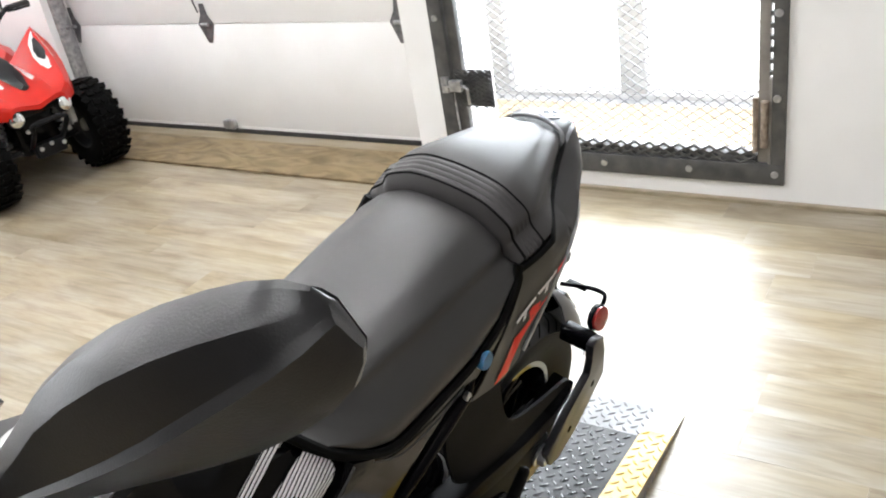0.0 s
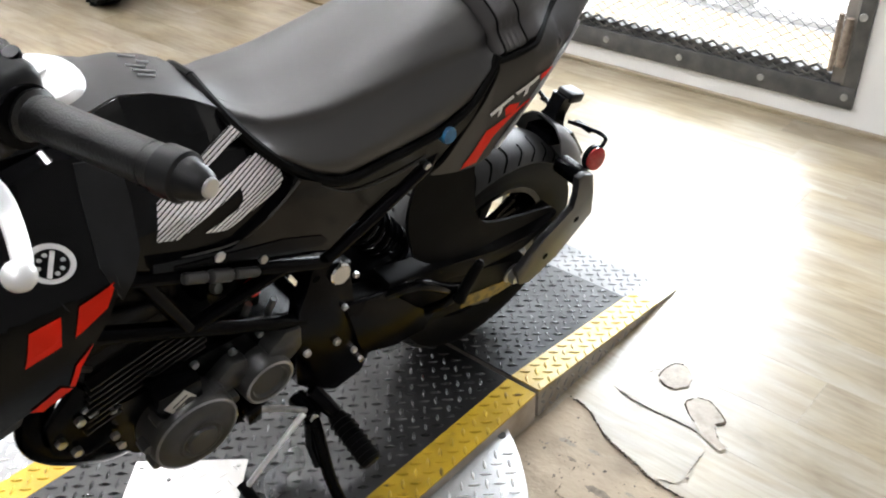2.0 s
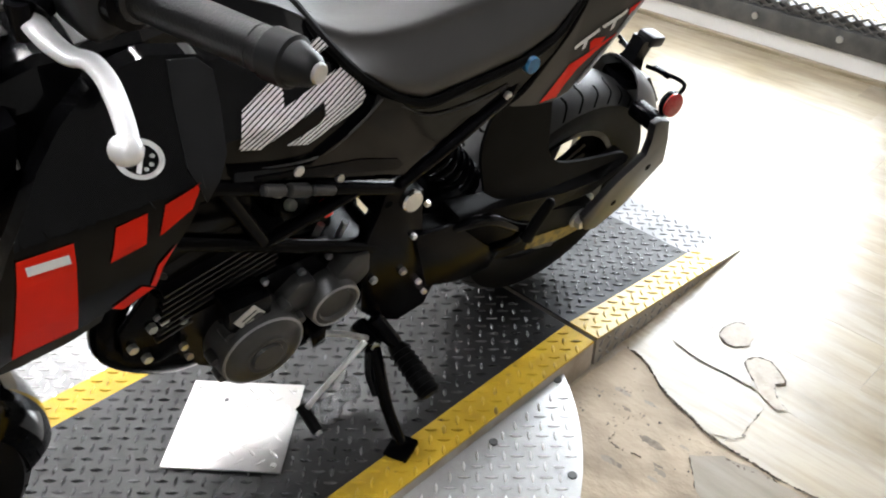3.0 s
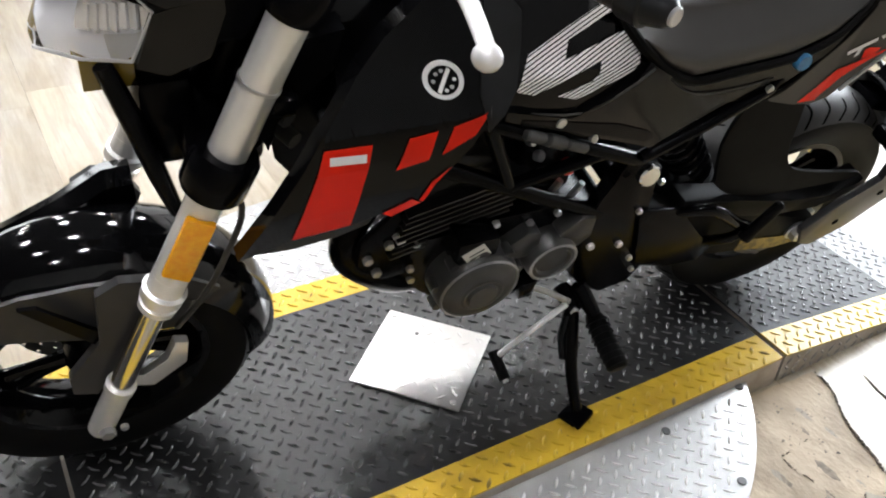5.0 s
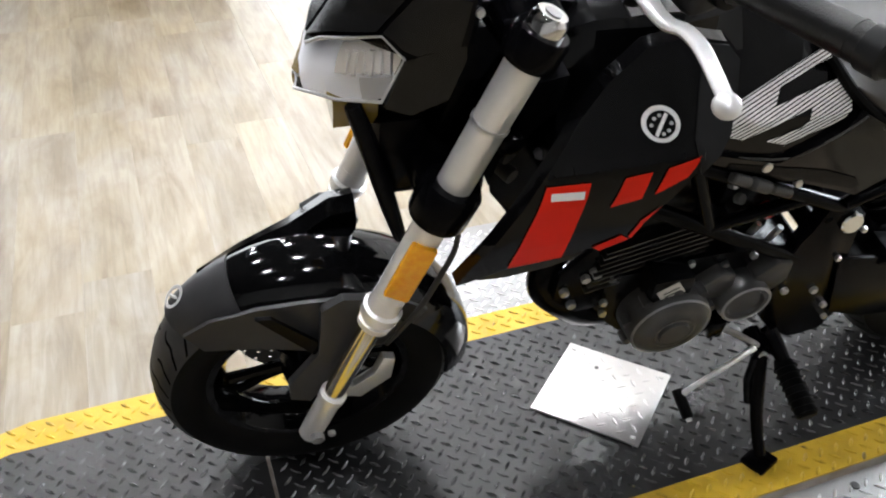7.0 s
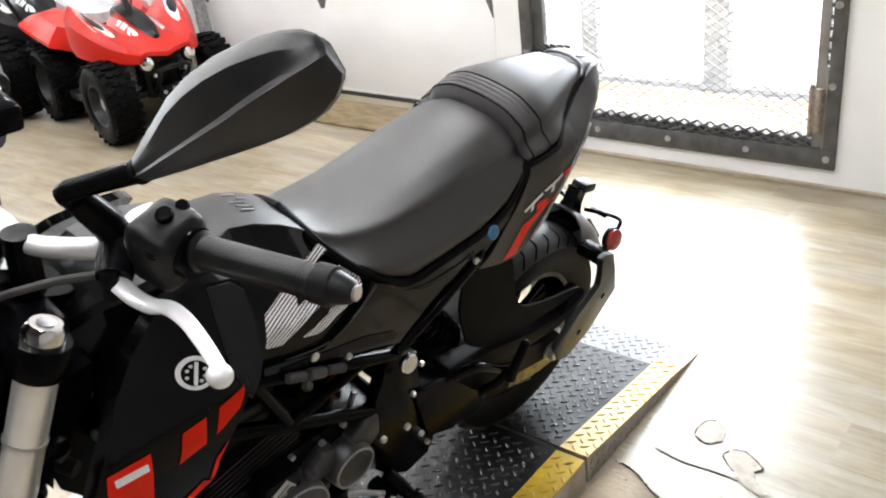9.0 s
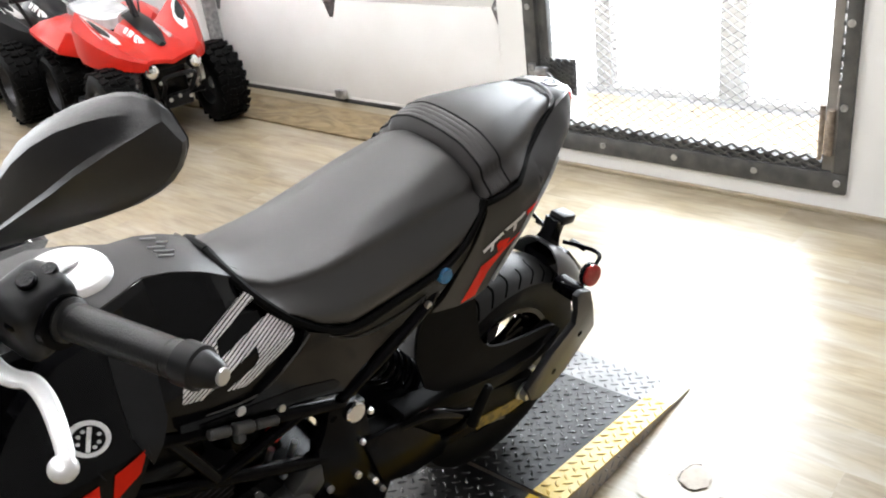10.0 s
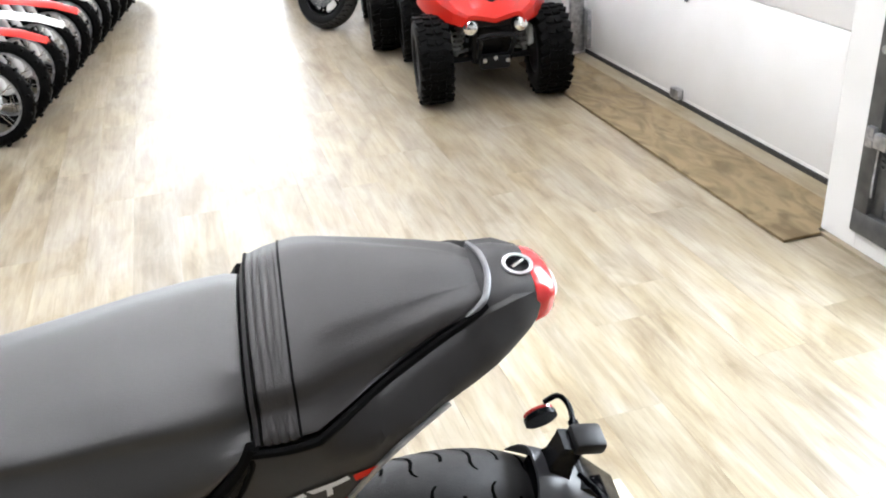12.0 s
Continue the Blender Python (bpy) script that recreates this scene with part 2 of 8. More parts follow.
def lathe(profile, n=40, centre=(0, 0, 0), axis="Y", bm=None, close=False):
    """profile: (radius, along the axis). close: joins the last to the first, for rings."""
    c = Vector(centre)
    rings = []
    for r, h in profile:
        ring = []
        for k in range(n):
            a = 2 * math.pi * k / n
            u, w = r * math.cos(a), r * math.sin(a)
            ring.append(c + (V(u, h, w) if axis == "Y" else V(u, w, h) if axis == "Z" else V(h, u, w)))
        rings.append(ring)
    if close:
        return loft(rings + [rings[0]], caps=False, bm=bm)
    return loft(rings, bm=bm)


def disc_on(centre, normal, r, h, n=24, bm=None, inner=0.0):
    """A short round stud that stands on a surface."""
    c, w = Vector(centre), Vector(normal).normalized()
    u = w.orthogonal().normalized()
    v = w.cross(u)
    def ring(rad, z):
        return [c + w * z + (u * math.cos(a) + v * math.sin(a)) * rad for a in (2 * math.pi * k / n for k in range(n))]
    if inner:
        return loft([ring(inner, 0), ring(inner, h), ring(r, h), ring(r, 0)], caps=False, bm=bm)
    return loft([ring(r, 0), ring(r, h * 0.75), ring(r * 0.88, h)], bm=bm)


def plate_xz(outline, y0, y1, bevel=0.0, bm=None):
    """A flat plate: the outline in x and z, from y0 to y1."""
    bm = bm or bmesh.new()
    a = [bm.verts.new((x, y0, z)) for x, z in outline]
    b = [bm.verts.new((x, y1, z)) for x, z in outline]
    n = len(a)
    faces = [bm.faces.new(a), bm.faces.new(b[::-1])]
    for i in range(n):
        faces.append(bm.faces.new((a[i], b[i], b[(i + 1) % n], a[(i + 1) % n])))
    if bevel:
        bmesh.ops.bevel(bm, geom=[e for e in bm.edges], offset=bevel, segments=2, affect="EDGES", profile=0.5)
    return bm


def skin(outline, yfun, thick, cuts=3, side=-1, lift=0.0):
    """A curved panel: the outline in x and z laid on y = side * yfun(x, z), lifted outwards, with a thickness inwards."""
    bm = bmesh.new()
    bm.faces.new([bm.verts.new((x, 0, z)) for x, z in outline])
    bmesh.ops.triangulate(bm, faces=bm.faces[:])
    for _ in range(cuts):
        long = [e for e in bm.edges if e.calc_length() > 0.018]
        if not long:
            break
        bmesh.ops.subdivide_edges(bm, edges=long, cuts=1, use_grid_fill=True)
        bmesh.ops.triangulate(bm, faces=[f for f in bm.faces if len(f.verts) > 3])
    for v in bm.verts:
        v.co.y = side * (yfun(v.co.x, v.co.z) + lift)
    if thick:
        front = bm.faces[:]
        dup = bmesh.ops.duplicate(bm, geom=bm.verts[:] + bm.edges[:] + front)
        pairs = dup["vert_map"]
        back = [g for g in dup["geom"] if isinstance(g, bmesh.types.BMFace)]
        rim = [e for e in bm.edges if len(e.link_faces) == 1 and e.link_faces[0] in set(front)]
        for v in {v for f in back for v in f.verts}:
            v.co.y -= side * thick
        for e in rim:
            p, q = e.verts
            bm.faces.new((p, q, pairs[q], pairs[p]))
    return bm


def lerp(x, xs, ys):
    return float(np.interp(x, xs, ys))


# ---- the room ----
ROOM_X0, ROOM_X1, ROOM_Y0, ROOM_Y1, CEIL = -5.2, 2.23, -4.2, 9.2, 3.3
DOOR_Y0, DOOR_Y1, SILL, DOOR_TOP = -0.155, 1.07, 0.07, 2.12
GAR_Y0, GAR_Y1, GAR_X, GAR_TOP = 1.255, 3.42, 2.47, 2.6


def structure(name, bm, material, label, smooth=0):
    return tagged(part(name, bm, material, smooth=smooth), label=label, category=name.split("_")[0], kind="structure")


floor = structure("floor", box((ROOM_X0 - 0.2, ROOM_Y0 - 0.2, -0.12), (GAR_X + 0.6, ROOM_Y1 + 0.2, -0.006)), M_SUBFLOOR, "tan vinyl plank floor, glossy, torn near the ramp")
w = bmesh.new()
box((ROOM_X1, ROOM_Y0, 0), (2.47, DOOR_Y0 + 0.02, CEIL), bm=w)
box((ROOM_X1, DOOR_Y0 + 0.02, 0), (2.47, DOOR_Y1 - 0.02, SILL + 0.015), bm=w)
box((ROOM_X1, DOOR_Y0 + 0.02, DOOR_TOP), (2.47, DOOR_Y1 - 0.02, CEIL), bm=w)
structure("wall_east", w, M_WALL, "white painted wall round the steel screen door")
w = box((ROOM_X1, DOOR_Y1 - 0.02, 0), (2.60, 1.205, CEIL), 0.006)
structure("pillar", w, M_WALL, "white painted pillar beside the garage door")
w = bmesh.new()
box((GAR_X - 0.05, 1.205, GAR_TOP), (2.75, GAR_Y1, CEIL), bm=w)
box((ROOM_X1 + 0.1, GAR_Y1, 0), (2.75, ROOM_Y1, CEIL), bm=w)
structure("wall_northeast", w, M_WALL, "pale wall beyond the garage door")
w = bmesh.new()
box((ROOM_X0, ROOM_Y1, 0), (2.75, ROOM_Y1 + 0.2, 0.45), bm=w)
box((ROOM_X0, ROOM_Y1, 3.1), (2.75, ROOM_Y1 + 0.2, CEIL), bm=w)
box((ROOM_X0, ROOM_Y1, 0.45), (-4.9, ROOM_Y1 + 0.2, 3.1), bm=w)
box((2.0, ROOM_Y1, 0.45), (2.75, ROOM_Y1 + 0.2, 3.1), bm=w)
structure("wall_north", w, M_WALL, "white wall with a long shop window")
structure("wall_west", box((ROOM_X0 - 0.2, ROOM_Y0, 0), (ROOM_X0, ROOM_Y1 + 0.2, CEIL)), M_DARKWALL, "grey painted side wall")
structure("wall_south", box((ROOM_X0 - 0.2, ROOM_Y0 - 0.2, 0), (2.47, ROOM_Y0, CEIL)), M_ENDWALL, "pale grey painted end wall")
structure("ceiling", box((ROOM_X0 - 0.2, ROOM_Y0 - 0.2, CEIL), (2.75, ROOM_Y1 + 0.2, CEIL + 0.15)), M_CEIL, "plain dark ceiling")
tagged(part("backdrop", box((3.6, -3.0, -0.3), (3.65, 4.5, 4.0)), M_OUT, smooth=0), "overexposed daylight outside the screen door", "backdrop", kind="structure")
tagged(part("backdrop", box((-6.4, 10.3, -0.3), (3.2, 10.35, 4.0)), mat("dull_daylight", (0.93, 0.97, 1.0), 0.9, emit=1.6), smooth=0), "overexposed daylight outside the shop window", "backdrop", kind="structure")
tagged(part("baseboard", box((2.208, ROOM_Y0, -0.005), (ROOM_X1 + 0.002, 1.20, 0.012), 0.003), M_PLANK), "narrow pale vinyl strip along the wall foot", "baseboard", kind="structure")

# window bars in the far shop window
win = tagged(base("window_1"), "long shop window with white frame", "window", kind="structure")
for x in (-4.9, -3.2, -1.5, 0.2, 1.95):
    part("window_frame", box((x, 9.22, 0.45), (x + 0.06, 9.36, 3.1), 0.004), M_WALL, win)
part("window_sill", box((-4.9, 9.12, 0.42), (2.0, 9.38, 0.46), 0.004), M_WALL, win)

# ceiling lamps: round high-bay discs in rows
M_LED = mat("led_disc", (0.985, 0.965, 0.955), 0.5, emit=235.0)
lamp = tagged(base("ceiling_lamp", pose(-0.55, -1.1, CEIL)), "round white LED ceiling lamp", "lamp", group="ceiling lamps")
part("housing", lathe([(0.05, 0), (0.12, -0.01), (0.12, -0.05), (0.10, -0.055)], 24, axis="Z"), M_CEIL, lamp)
part("diffuser", lathe([(0.005, -0.052), (0.098, -0.052), (0.092, -0.06), (0.005, -0.062)], 24, axis="Z"), M_LED, lamp)
for i in range(-1, 3):
    for j in range(6):
        if i or j:
            copy_thing(lamp, pose(-0.55 + 1.15 * i, -1.1 + 0.9 * i + 1.7 * j, CEIL))

# ---- garage door ----
door = tagged(base("garage_door"), "white sectional steel garage door, closed", "garage door", kind="structure")
for k in range(5):
    z0 = 0.035 + 0.505 * k
    part("door_section", box((GAR_X, GAR_Y0 - 0.06, z0 + 0.002), (GAR_X + 0.045, GAR_Y1 + 0.03, z0 + 0.5035), 0.0015), M_GARAGE, door)
part("bottom_rail", box((GAR_X + 0.0005, GAR_Y0 - 0.05, 0.017), (GAR_X + 0.045, GAR_Y1 + 0.02, 0.0365), 0.003), M_GARAGE, door)
part("bottom_seal", box((GAR_X - 0.006, GAR_Y0 - 0.05, 0.0), (GAR_X + 0.05, GAR_Y1 + 0.02, 0.025), 0.005), M_SEAL, door, "black rubber bottom seal")
for y in (1.372, 2.455, 3.41):
    for k in range(1, 4):
        z = 0.035 + 0.505 * k
        h = part("hinge", plate_xz([(-0.048, 0.0), (-0.020, 0.045), (-0.014, 0.095), (0.014, 0.095), (0.020, 0.045), (0.048, 0.0), (0.011, -0.088), (-0.011, -0.088)], -0.003, 0.0), M_HINGE, door, "galvanised steel hinge", 0)
        h.matrix_local = pose(GAR_X - 0.001, y, z, 0, 0, -90)
        part("hinge_barrel", tube([(GAR_X - 0.012, y - 0.022, z), (GAR_X - 0.012, y + 0.022, z)], 0.009, 8), M_GALV, door)
part("stop_bracket", box((GAR_X - 0.03, 2.43, 0.028), (GAR_X + 0.001, 2.50, 0.075), 0.006), M_GALV, door, "small grey floor bracket")
part("corner_plate", box((GAR_X - 0.004, GAR_Y0 - 0.045, 0.04), (GAR_X + 0.001, GAR_Y0 + 0.03, 0.26), 0.001), M_GALV, door)
part("corner_plate", box((GAR_X - 0.02, 3.36, 0.04), (GAR_X + 0.001, 3.41, 0.24), 0.001), M_GALV, door)
part("pull_rope", tube([(GAR_X - 0.02, 2.47, 0.60), (GAR_X - 0.03, 2.475, 0.68), (GAR_X - 0.02, 2.46, 0.80), (GAR_X - 0.015, 2.47, 1.1)], 0.004, 6, 4), M_SEAL, door, "thin dark pull rope")
track = tagged(base("door_track"), "grey steel vertical door track with rollers", "track", kind="structure")
part("rail", box((GAR_X - 0.10, 3.40, 0.02), (GAR_X - 0.02, 3.445, 2.5), 0.006), M_GALV, track)
part("roller_arm", tube([(GAR_X - 0.05, 3.37, 0.54), (GAR_X - 0.05, 3.44, 0.54)], 0.012, 8), M_GALV, track)
tagged(part("door_threshold", box((2.235, 1.21, -0.004), (GAR_X + 0.02, 3.42, 0.004)), M_PLANK, smooth=0), "worn pale sill strip under the garage door", "threshold", kind="structure")
mat_board = box((2.075, 1.175, 0.0), (2.375, 3.40, 0.012), 0.003)
tagged(part("plywood_mat", mat_board, M_PLY), "brown wood-grain plywood strip lying before the garage door", "mat")

# ---- steel screen door ----
screen = tagged(base("door_1"), "dark steel security door with expanded metal mesh, shut", "door", kind="structure")
FX = 2.215
fw = 0.07
part("frame_rail", box((FX, DOOR_Y0, SILL), (FX + 0.03, DOOR_Y1, SILL + fw), 0.003), M_STEEL, screen)
part("frame_rail", box((FX, DOOR_Y0, DOOR_TOP - fw), (FX + 0.03, DOOR_Y1, DOOR_TOP), 0.003), M_STEEL, screen)
part("frame_stile", box((FX, DOOR_Y0, SILL + fw), (FX + 0.03, DOOR_Y0 + 0.042, DOOR_TOP - fw), 0.003), M_STEEL, screen)
part("hinge_strip", box((FX + 0.004, DOOR_Y0 + 0.0425, SILL + fw), (FX + 0.026, DOOR_Y0 + 0.0515, 0.42), 0.002), M_TANSTEEL, screen)
for k in range(44):
    part("spacer", box((FX + 0.006, DOOR_Y0 + 0.0425, 0.43 + 0.036 * k), (FX + 0.024, DOOR_Y0 + 0.0515, 0.444 + 0.036 * k), 0.001), M_STEEL, screen)
part("frame_stile", box((FX, DOOR_Y1 - 0.055, SILL + fw), (FX + 0.03, DOOR_Y1, DOOR_TOP - fw), 0.003), M_STEEL, screen)
part("leaf_stile", box((FX + 0.016, DOOR_Y1 - 0.10, SILL + fw), (FX + 0.046, DOOR_Y1 - 0.058, DOOR_TOP - fw), 0.003), M_STEEL, screen)
part("leaf_stile", box((FX + 0.016, DOOR_Y0 + 0.052, SILL + fw), (FX + 0.046, DOOR_Y0 + 0.085, DOOR_TOP - fw), 0.003), M_TANSTEEL, screen)
part("leaf_rail", box((FX + 0.018, DOOR_Y0 + 0.085, SILL + fw), (FX + 0.046, DOOR_Y1 - 0.10, SILL + fw + 0.028), 0.003), M_STEEL, screen)
for z in (0.20, 0.98, 1.75):
    part("hinge_barrel", tube([(FX + 0.0, DOOR_Y0 + 0.062, z), (FX + 0.0, DOOR_Y0 + 0.062, z + 0.15)], 0.013, 10), M_RUST, screen, "rusty weld-on hinge")
    part("hinge_barrel", tube([(FX + 0.004, DOOR_Y0 + 0.09, z - 0.02), (FX + 0.004, DOOR_Y0 + 0.09, z + 0.16)], 0.009, 8), M_RUST, screen, "rusty weld-on hinge")
for y in (DOOR_Y0 + 0.028, 0.144, 0.439, 0.734):
    part("bolt", disc_on((FX, y, SILL + 0.038), (-1, 0, 0), 0.012, 0.006, 10), M_GALV, screen)
for z in (0.36, 0.62, 0.88, 1.3, 1.7):
    part("bolt", disc_on((FX, DOOR_Y0 + 0.026, z), (-1, 0, 0), 0.012, 0.006, 10), M_GALV, screen)
    part("bolt", disc_on((FX, DOOR_Y1 - 0.026, z), (-1, 0, 0), 0.012, 0.006, 10), M_GALV, screen)


def mesh_cells(y0, y1, z0, z1, x, wy, hz, bar, bm, tilt=0.006):
    """Expanded metal: rows of flat diamonds, each strand a thin slanted bar."""
    rows = int((z1 - z0) / hz)
    cols = int((y1 - y0) / wy)
    for r in range(rows):
        for c in range(cols + 1):
            yc, zc = y0 + (c + 0.5 * (r % 2)) * wy, z0 + r * hz
            for s in (-1, 1):
                p, q = V(x, yc, zc), V(x + tilt, yc + s * wy / 2, zc + hz)
                if min(p.y, q.y) < y0 - 1e-6 or max(p.y, q.y) > y1 + 1e-6:
                    continue
                up = V(0, 0, bar)
                deep = V(bar * 1.3, 0, 0)
                vs = [bm.verts.new(k) for k in (p, q, q + up, p + up, p + deep, q + deep, q + up + deep, p + up + deep)]
                for f in ((0, 1, 2, 3), (7, 6, 5, 4), (0, 4, 5, 1), (3, 2, 6, 7)):
                    bm.faces.new([vs[i] for i in f])
    return bm


part("expanded_mesh", mesh_cells(DOOR_Y0 + 0.085, DOOR_Y1 - 0.10, SILL + fw + 0.01, DOOR_TOP - fw, FX + 0.03, 0.046, 0.0155, 0.0024, bmesh.new()), M_STEEL, screen, "expanded steel mesh", 0)
part("coarse_mesh", mesh_cells(DOOR_Y0 + 0.085, DOOR_Y1 - 0.10, SILL + fw - 0.004, SILL + fw + 0.05, FX + 0.006, 0.050, 0.0115, 0.0085, bmesh.new(), 0.006), M_STEEL, screen, "heavy mesh strip along the bottom rail", 0)
part("latch_guard", mesh_cells(0.855, DOOR_Y1 - 0.06, 0.285, 0.425, FX + 0.008, 0.034, 0.0085, 0.0062, bmesh.new()), M_STEEL, screen, "dense steel mesh guard behind the latch", 0)
part("latch_backing", box((FX + 0.022, 0.856, 0.285), (FX + 0.027, DOOR_Y1 - 0.07, 0.425)), M_STEEL, screen)
latch = part("latch", box((FX - 0.02, 0.965, 0.352), (FX + 0.002, 1.015, 0.395), 0.004), M_GALV, screen, "galvanised slide latch")
part("bolt_rod", tube([(FX - 0.012, 1.045, 0.372), (FX - 0.012, 0.955, 0.372), (FX - 0.014, 0.942, 0.362), (FX - 0.014, 0.94, 0.305)], 0.006, 8), M_GALV, latch)
part("keeper", box((FX - 0.016, 1.022, 0.345), (FX + 0.001, 1.05, 0.405), 0.003), M_GALV, latch)
part("flat_spring", tube([(FX - 0.004, 1.005, 0.345), (FX - 0.006, 1.004, 0.25), (FX - 0.004, 1.003, 0.20)], 0.003, 6), M_GALV, latch)
# porch rail and post outside, washed out by daylight
porch = tagged(base("porch_frame"), "pale porch posts and rail seen through the mesh", "porch")
for y0, y1 in ((0.715, 0.845), (1.441, 1.536), (-0.75, -0.6)):
    part("post", box((3.45, y0, -0.1), (3.52, y1, 2.6), 0.004), M_POST, porch)
part("rail", box((3.44, -1.6, -0.35), (3.53, 2.6, -0.10), 0.004), M_POST, porch)
tagged(part("ground", box((2.48, -3.0, -0.4), (3.6, 4.5, -0.12)), mat("concrete", (0.42, 0.42, 0.425), 0.9, col2=(0.34, 0.34, 0.345), scale=8), smooth=0), "pale concrete outside the door", "ground", kind="structure")

# ---- tread-plate display platform ----
TOP, PX0, PX1, RAMP1 = 0.07, -1.12, 0.565, 1.125
PY0, PY1, STRIP = -0.166, 0.42, 0.068


def lugs(spots, length=0.0245, wide=0.0066, high=0.0027):
    """Raised tread bars: each a low roof-shaped bar with pointed ends, at (x, y, z, angle, slope)."""
    verts, faces = [], []
    for x, y, z, a, slope in spots:
        ca, sa = math.cos(a), math.sin(a)
        n = len(verts)
        for u, v, h in ((-length / 2, 0, 0), (-length * 0.18, -wide / 2, 0), (length * 0.18, -wide / 2, 0), (length / 2, 0, 0), (length * 0.18, wide / 2, 0), (-length * 0.18, wide / 2, 0),
                        (-length * 0.32, 0, high * 0.8), (-length * 0.12, -wide * 0.22, high), (length * 0.12, -wide * 0.22, high), (length * 0.32, 0, high * 0.8), (length * 0.12, wide * 0.22, high), (-length * 0.12, wide * 0.22, high)):
            px, py = ca * u - sa * v, sa * u + ca * v
            verts.append((x + px, y + py, z + slope * px + h))
        for i in range(6):
            j = (i + 1) % 6
            faces.append((n + i, n + j, n + 6 + j, n + 6 + i))
        faces.append(tuple(n + 6 + i for i in range(6)))
    return verts, faces


def lug_part(name, spots, material, parent, label="", **kw):
    verts, faces = lugs(spots, **kw)
    me = bpy.data.meshes.new(name)
    me.from_pydata(verts, [], faces)
    me.materials.append(material)
    ob = new(name, me)
    ob.parent = parent
    return tagged(ob, label, kind="stuff")


def tread(x0, x1, y0, y1, inside, height=lambda x: TOP, slope=0.0, pitch=0.0160, turn=0.0):
    out = []
    for i in range(int((x1 - x0) / pitch) + 1):
        for j in range(int((y1 - y0) / pitch) + 1):
            x, y = x0 + (i + 0.5) * pitch, y0 + (j + 0.5) * pitch
            if (i + j) % 2 == 0 and x < x1 and y < y1 and inside(x, y):
                out.append((x, y, height(x), math.pi / 4 + (math.pi / 2 if j % 2 else 0) + turn, slope))
    return out


platform = tagged(base("display_platform"), "low black tread-plate platform with worn yellow edges", "platform")


def deck_outline(inset=0.0):
    """The deck seen from above: the front corners are cut off."""
    k = inset * 0.42
    return [(PX1, PY0 + inset), (PX1, PY1 - inset), (-1.03 - k, PY1 - inset), (PX0 - 0.32 + inset, 0.30 - k), (PX0 - 0.32 + inset, -0.05 + k), (-1.03 - k, PY0 + inset)]


def slab(outline, z0, z1, bevel=0.0):
    bm = bmesh.new()
    lo, hi = [bm.verts.new((x, y, z0)) for x, y in outline], [bm.verts.new((x, y, z1)) for x, y in outline]
    bm.faces.new(lo[::-1])
    bm.faces.new(hi)
    for i in range(len(lo)):
        j = (i + 1) % len(lo)
        bm.faces.new((lo[i], lo[j], hi[j], hi[i]))
    if bevel:
        bmesh.ops.bevel(bm, geom=[e for e in bm.edges if abs(e.verts[0].co.z - e.verts[1].co.z) < 1e-6 and e.verts[0].co.z > (z0 + z1) / 2], offset=bevel, segments=2, affect="EDGES", profile=0.5)
    return bm


def inside_poly(x, y, poly, edge=0.0):
    hit = False
    for (x0, y0), (x1, y1) in zip(poly, poly[1:] + poly[:1]):
        if (y0 > y) != (y1 > y) and x < x0 + (y - y0) * (x1 - x0) / (y1 - y0):
            hit = not hit
    return hit


part("deck_base", slab(deck_outline(), 0.0, TOP - 0.003, 0.002), M_ALUDIRT, platform, "soiled aluminium deck side")
inner = deck_outline(STRIP)
SEAM = -0.648
part("deck_sheet", slab([p for p in inner[:2]] + [(SEAM + 0.003, PY1 - STRIP), (SEAM - 0.003, PY0 + STRIP)], TOP - 0.004, TOP, 0.0), M_DECK, platform, "black painted tread plate", 0)
part("deck_sheet", slab([(SEAM - 0.009, PY0 + STRIP), (SEAM - 0.003, PY1 - STRIP)] + inner[2:], TOP - 0.004, TOP, 0.0), M_DECK, platform, "black painted tread plate", 0)
outer = deck_outline()
for i in range(6):
    j = (i + 1) % 6
    if i == 0:
        continue
    part("edge_strip", slab([outer[i], outer[j], inner[j], inner[i]], TOP - 0.004, TOP + 0.0006, 0.0), M_YEL, platform, "worn yellow painted edge", 0)
lug_part("raised_tread", tread(-1.5, PX1 - 0.012, PY0, PY1, lambda x, y: inside_poly(x, y, deck_outline(STRIP + 0.010)) and abs(x - SEAM) > 0.014), M_DECKLUG, platform, "worn black tread bars with glints painted as pale flecks")
lug_part("edge_raised_tread", tread(-1.5, PX1 - 0.012, PY0, PY1, lambda x, y: inside_poly(x, y, deck_outline(0.008)) and not inside_poly(x, y, deck_outline(STRIP - 0.006)), lambda x: TOP + 0.0006), M_YELLUG, platform, "yellow tread bars")

ramp = tagged(base("ramp"), "tread-plate loading ramp with yellow edges and bare aluminium foot", "ramp")
R0, RZ1 = PX1 + 0.012, 0.004
FALL = (RZ1 - TOP) / (RAMP1 - R0)
rz = lambda x: TOP + FALL * (x - R0)


def ramp_sheet(x0, x1, y0, y1, lift, thick=0.004):
    bm = bmesh.new()
    top = [bm.verts.new((x, y, rz(x) + lift)) for x, y in ((x0, y0), (x1, y0), (x1, y1), (x0, y1))]
    low = [bm.verts.new((v.co.x, v.co.y, v.co.z - thick)) for v in top]
    bm.faces.new(top)
    bm.faces.new(low[::-1])
    for i in range(4):
        j = (i + 1) % 4
        bm.faces.new((top[i], low[i], low[j], top[j]))
    return bm


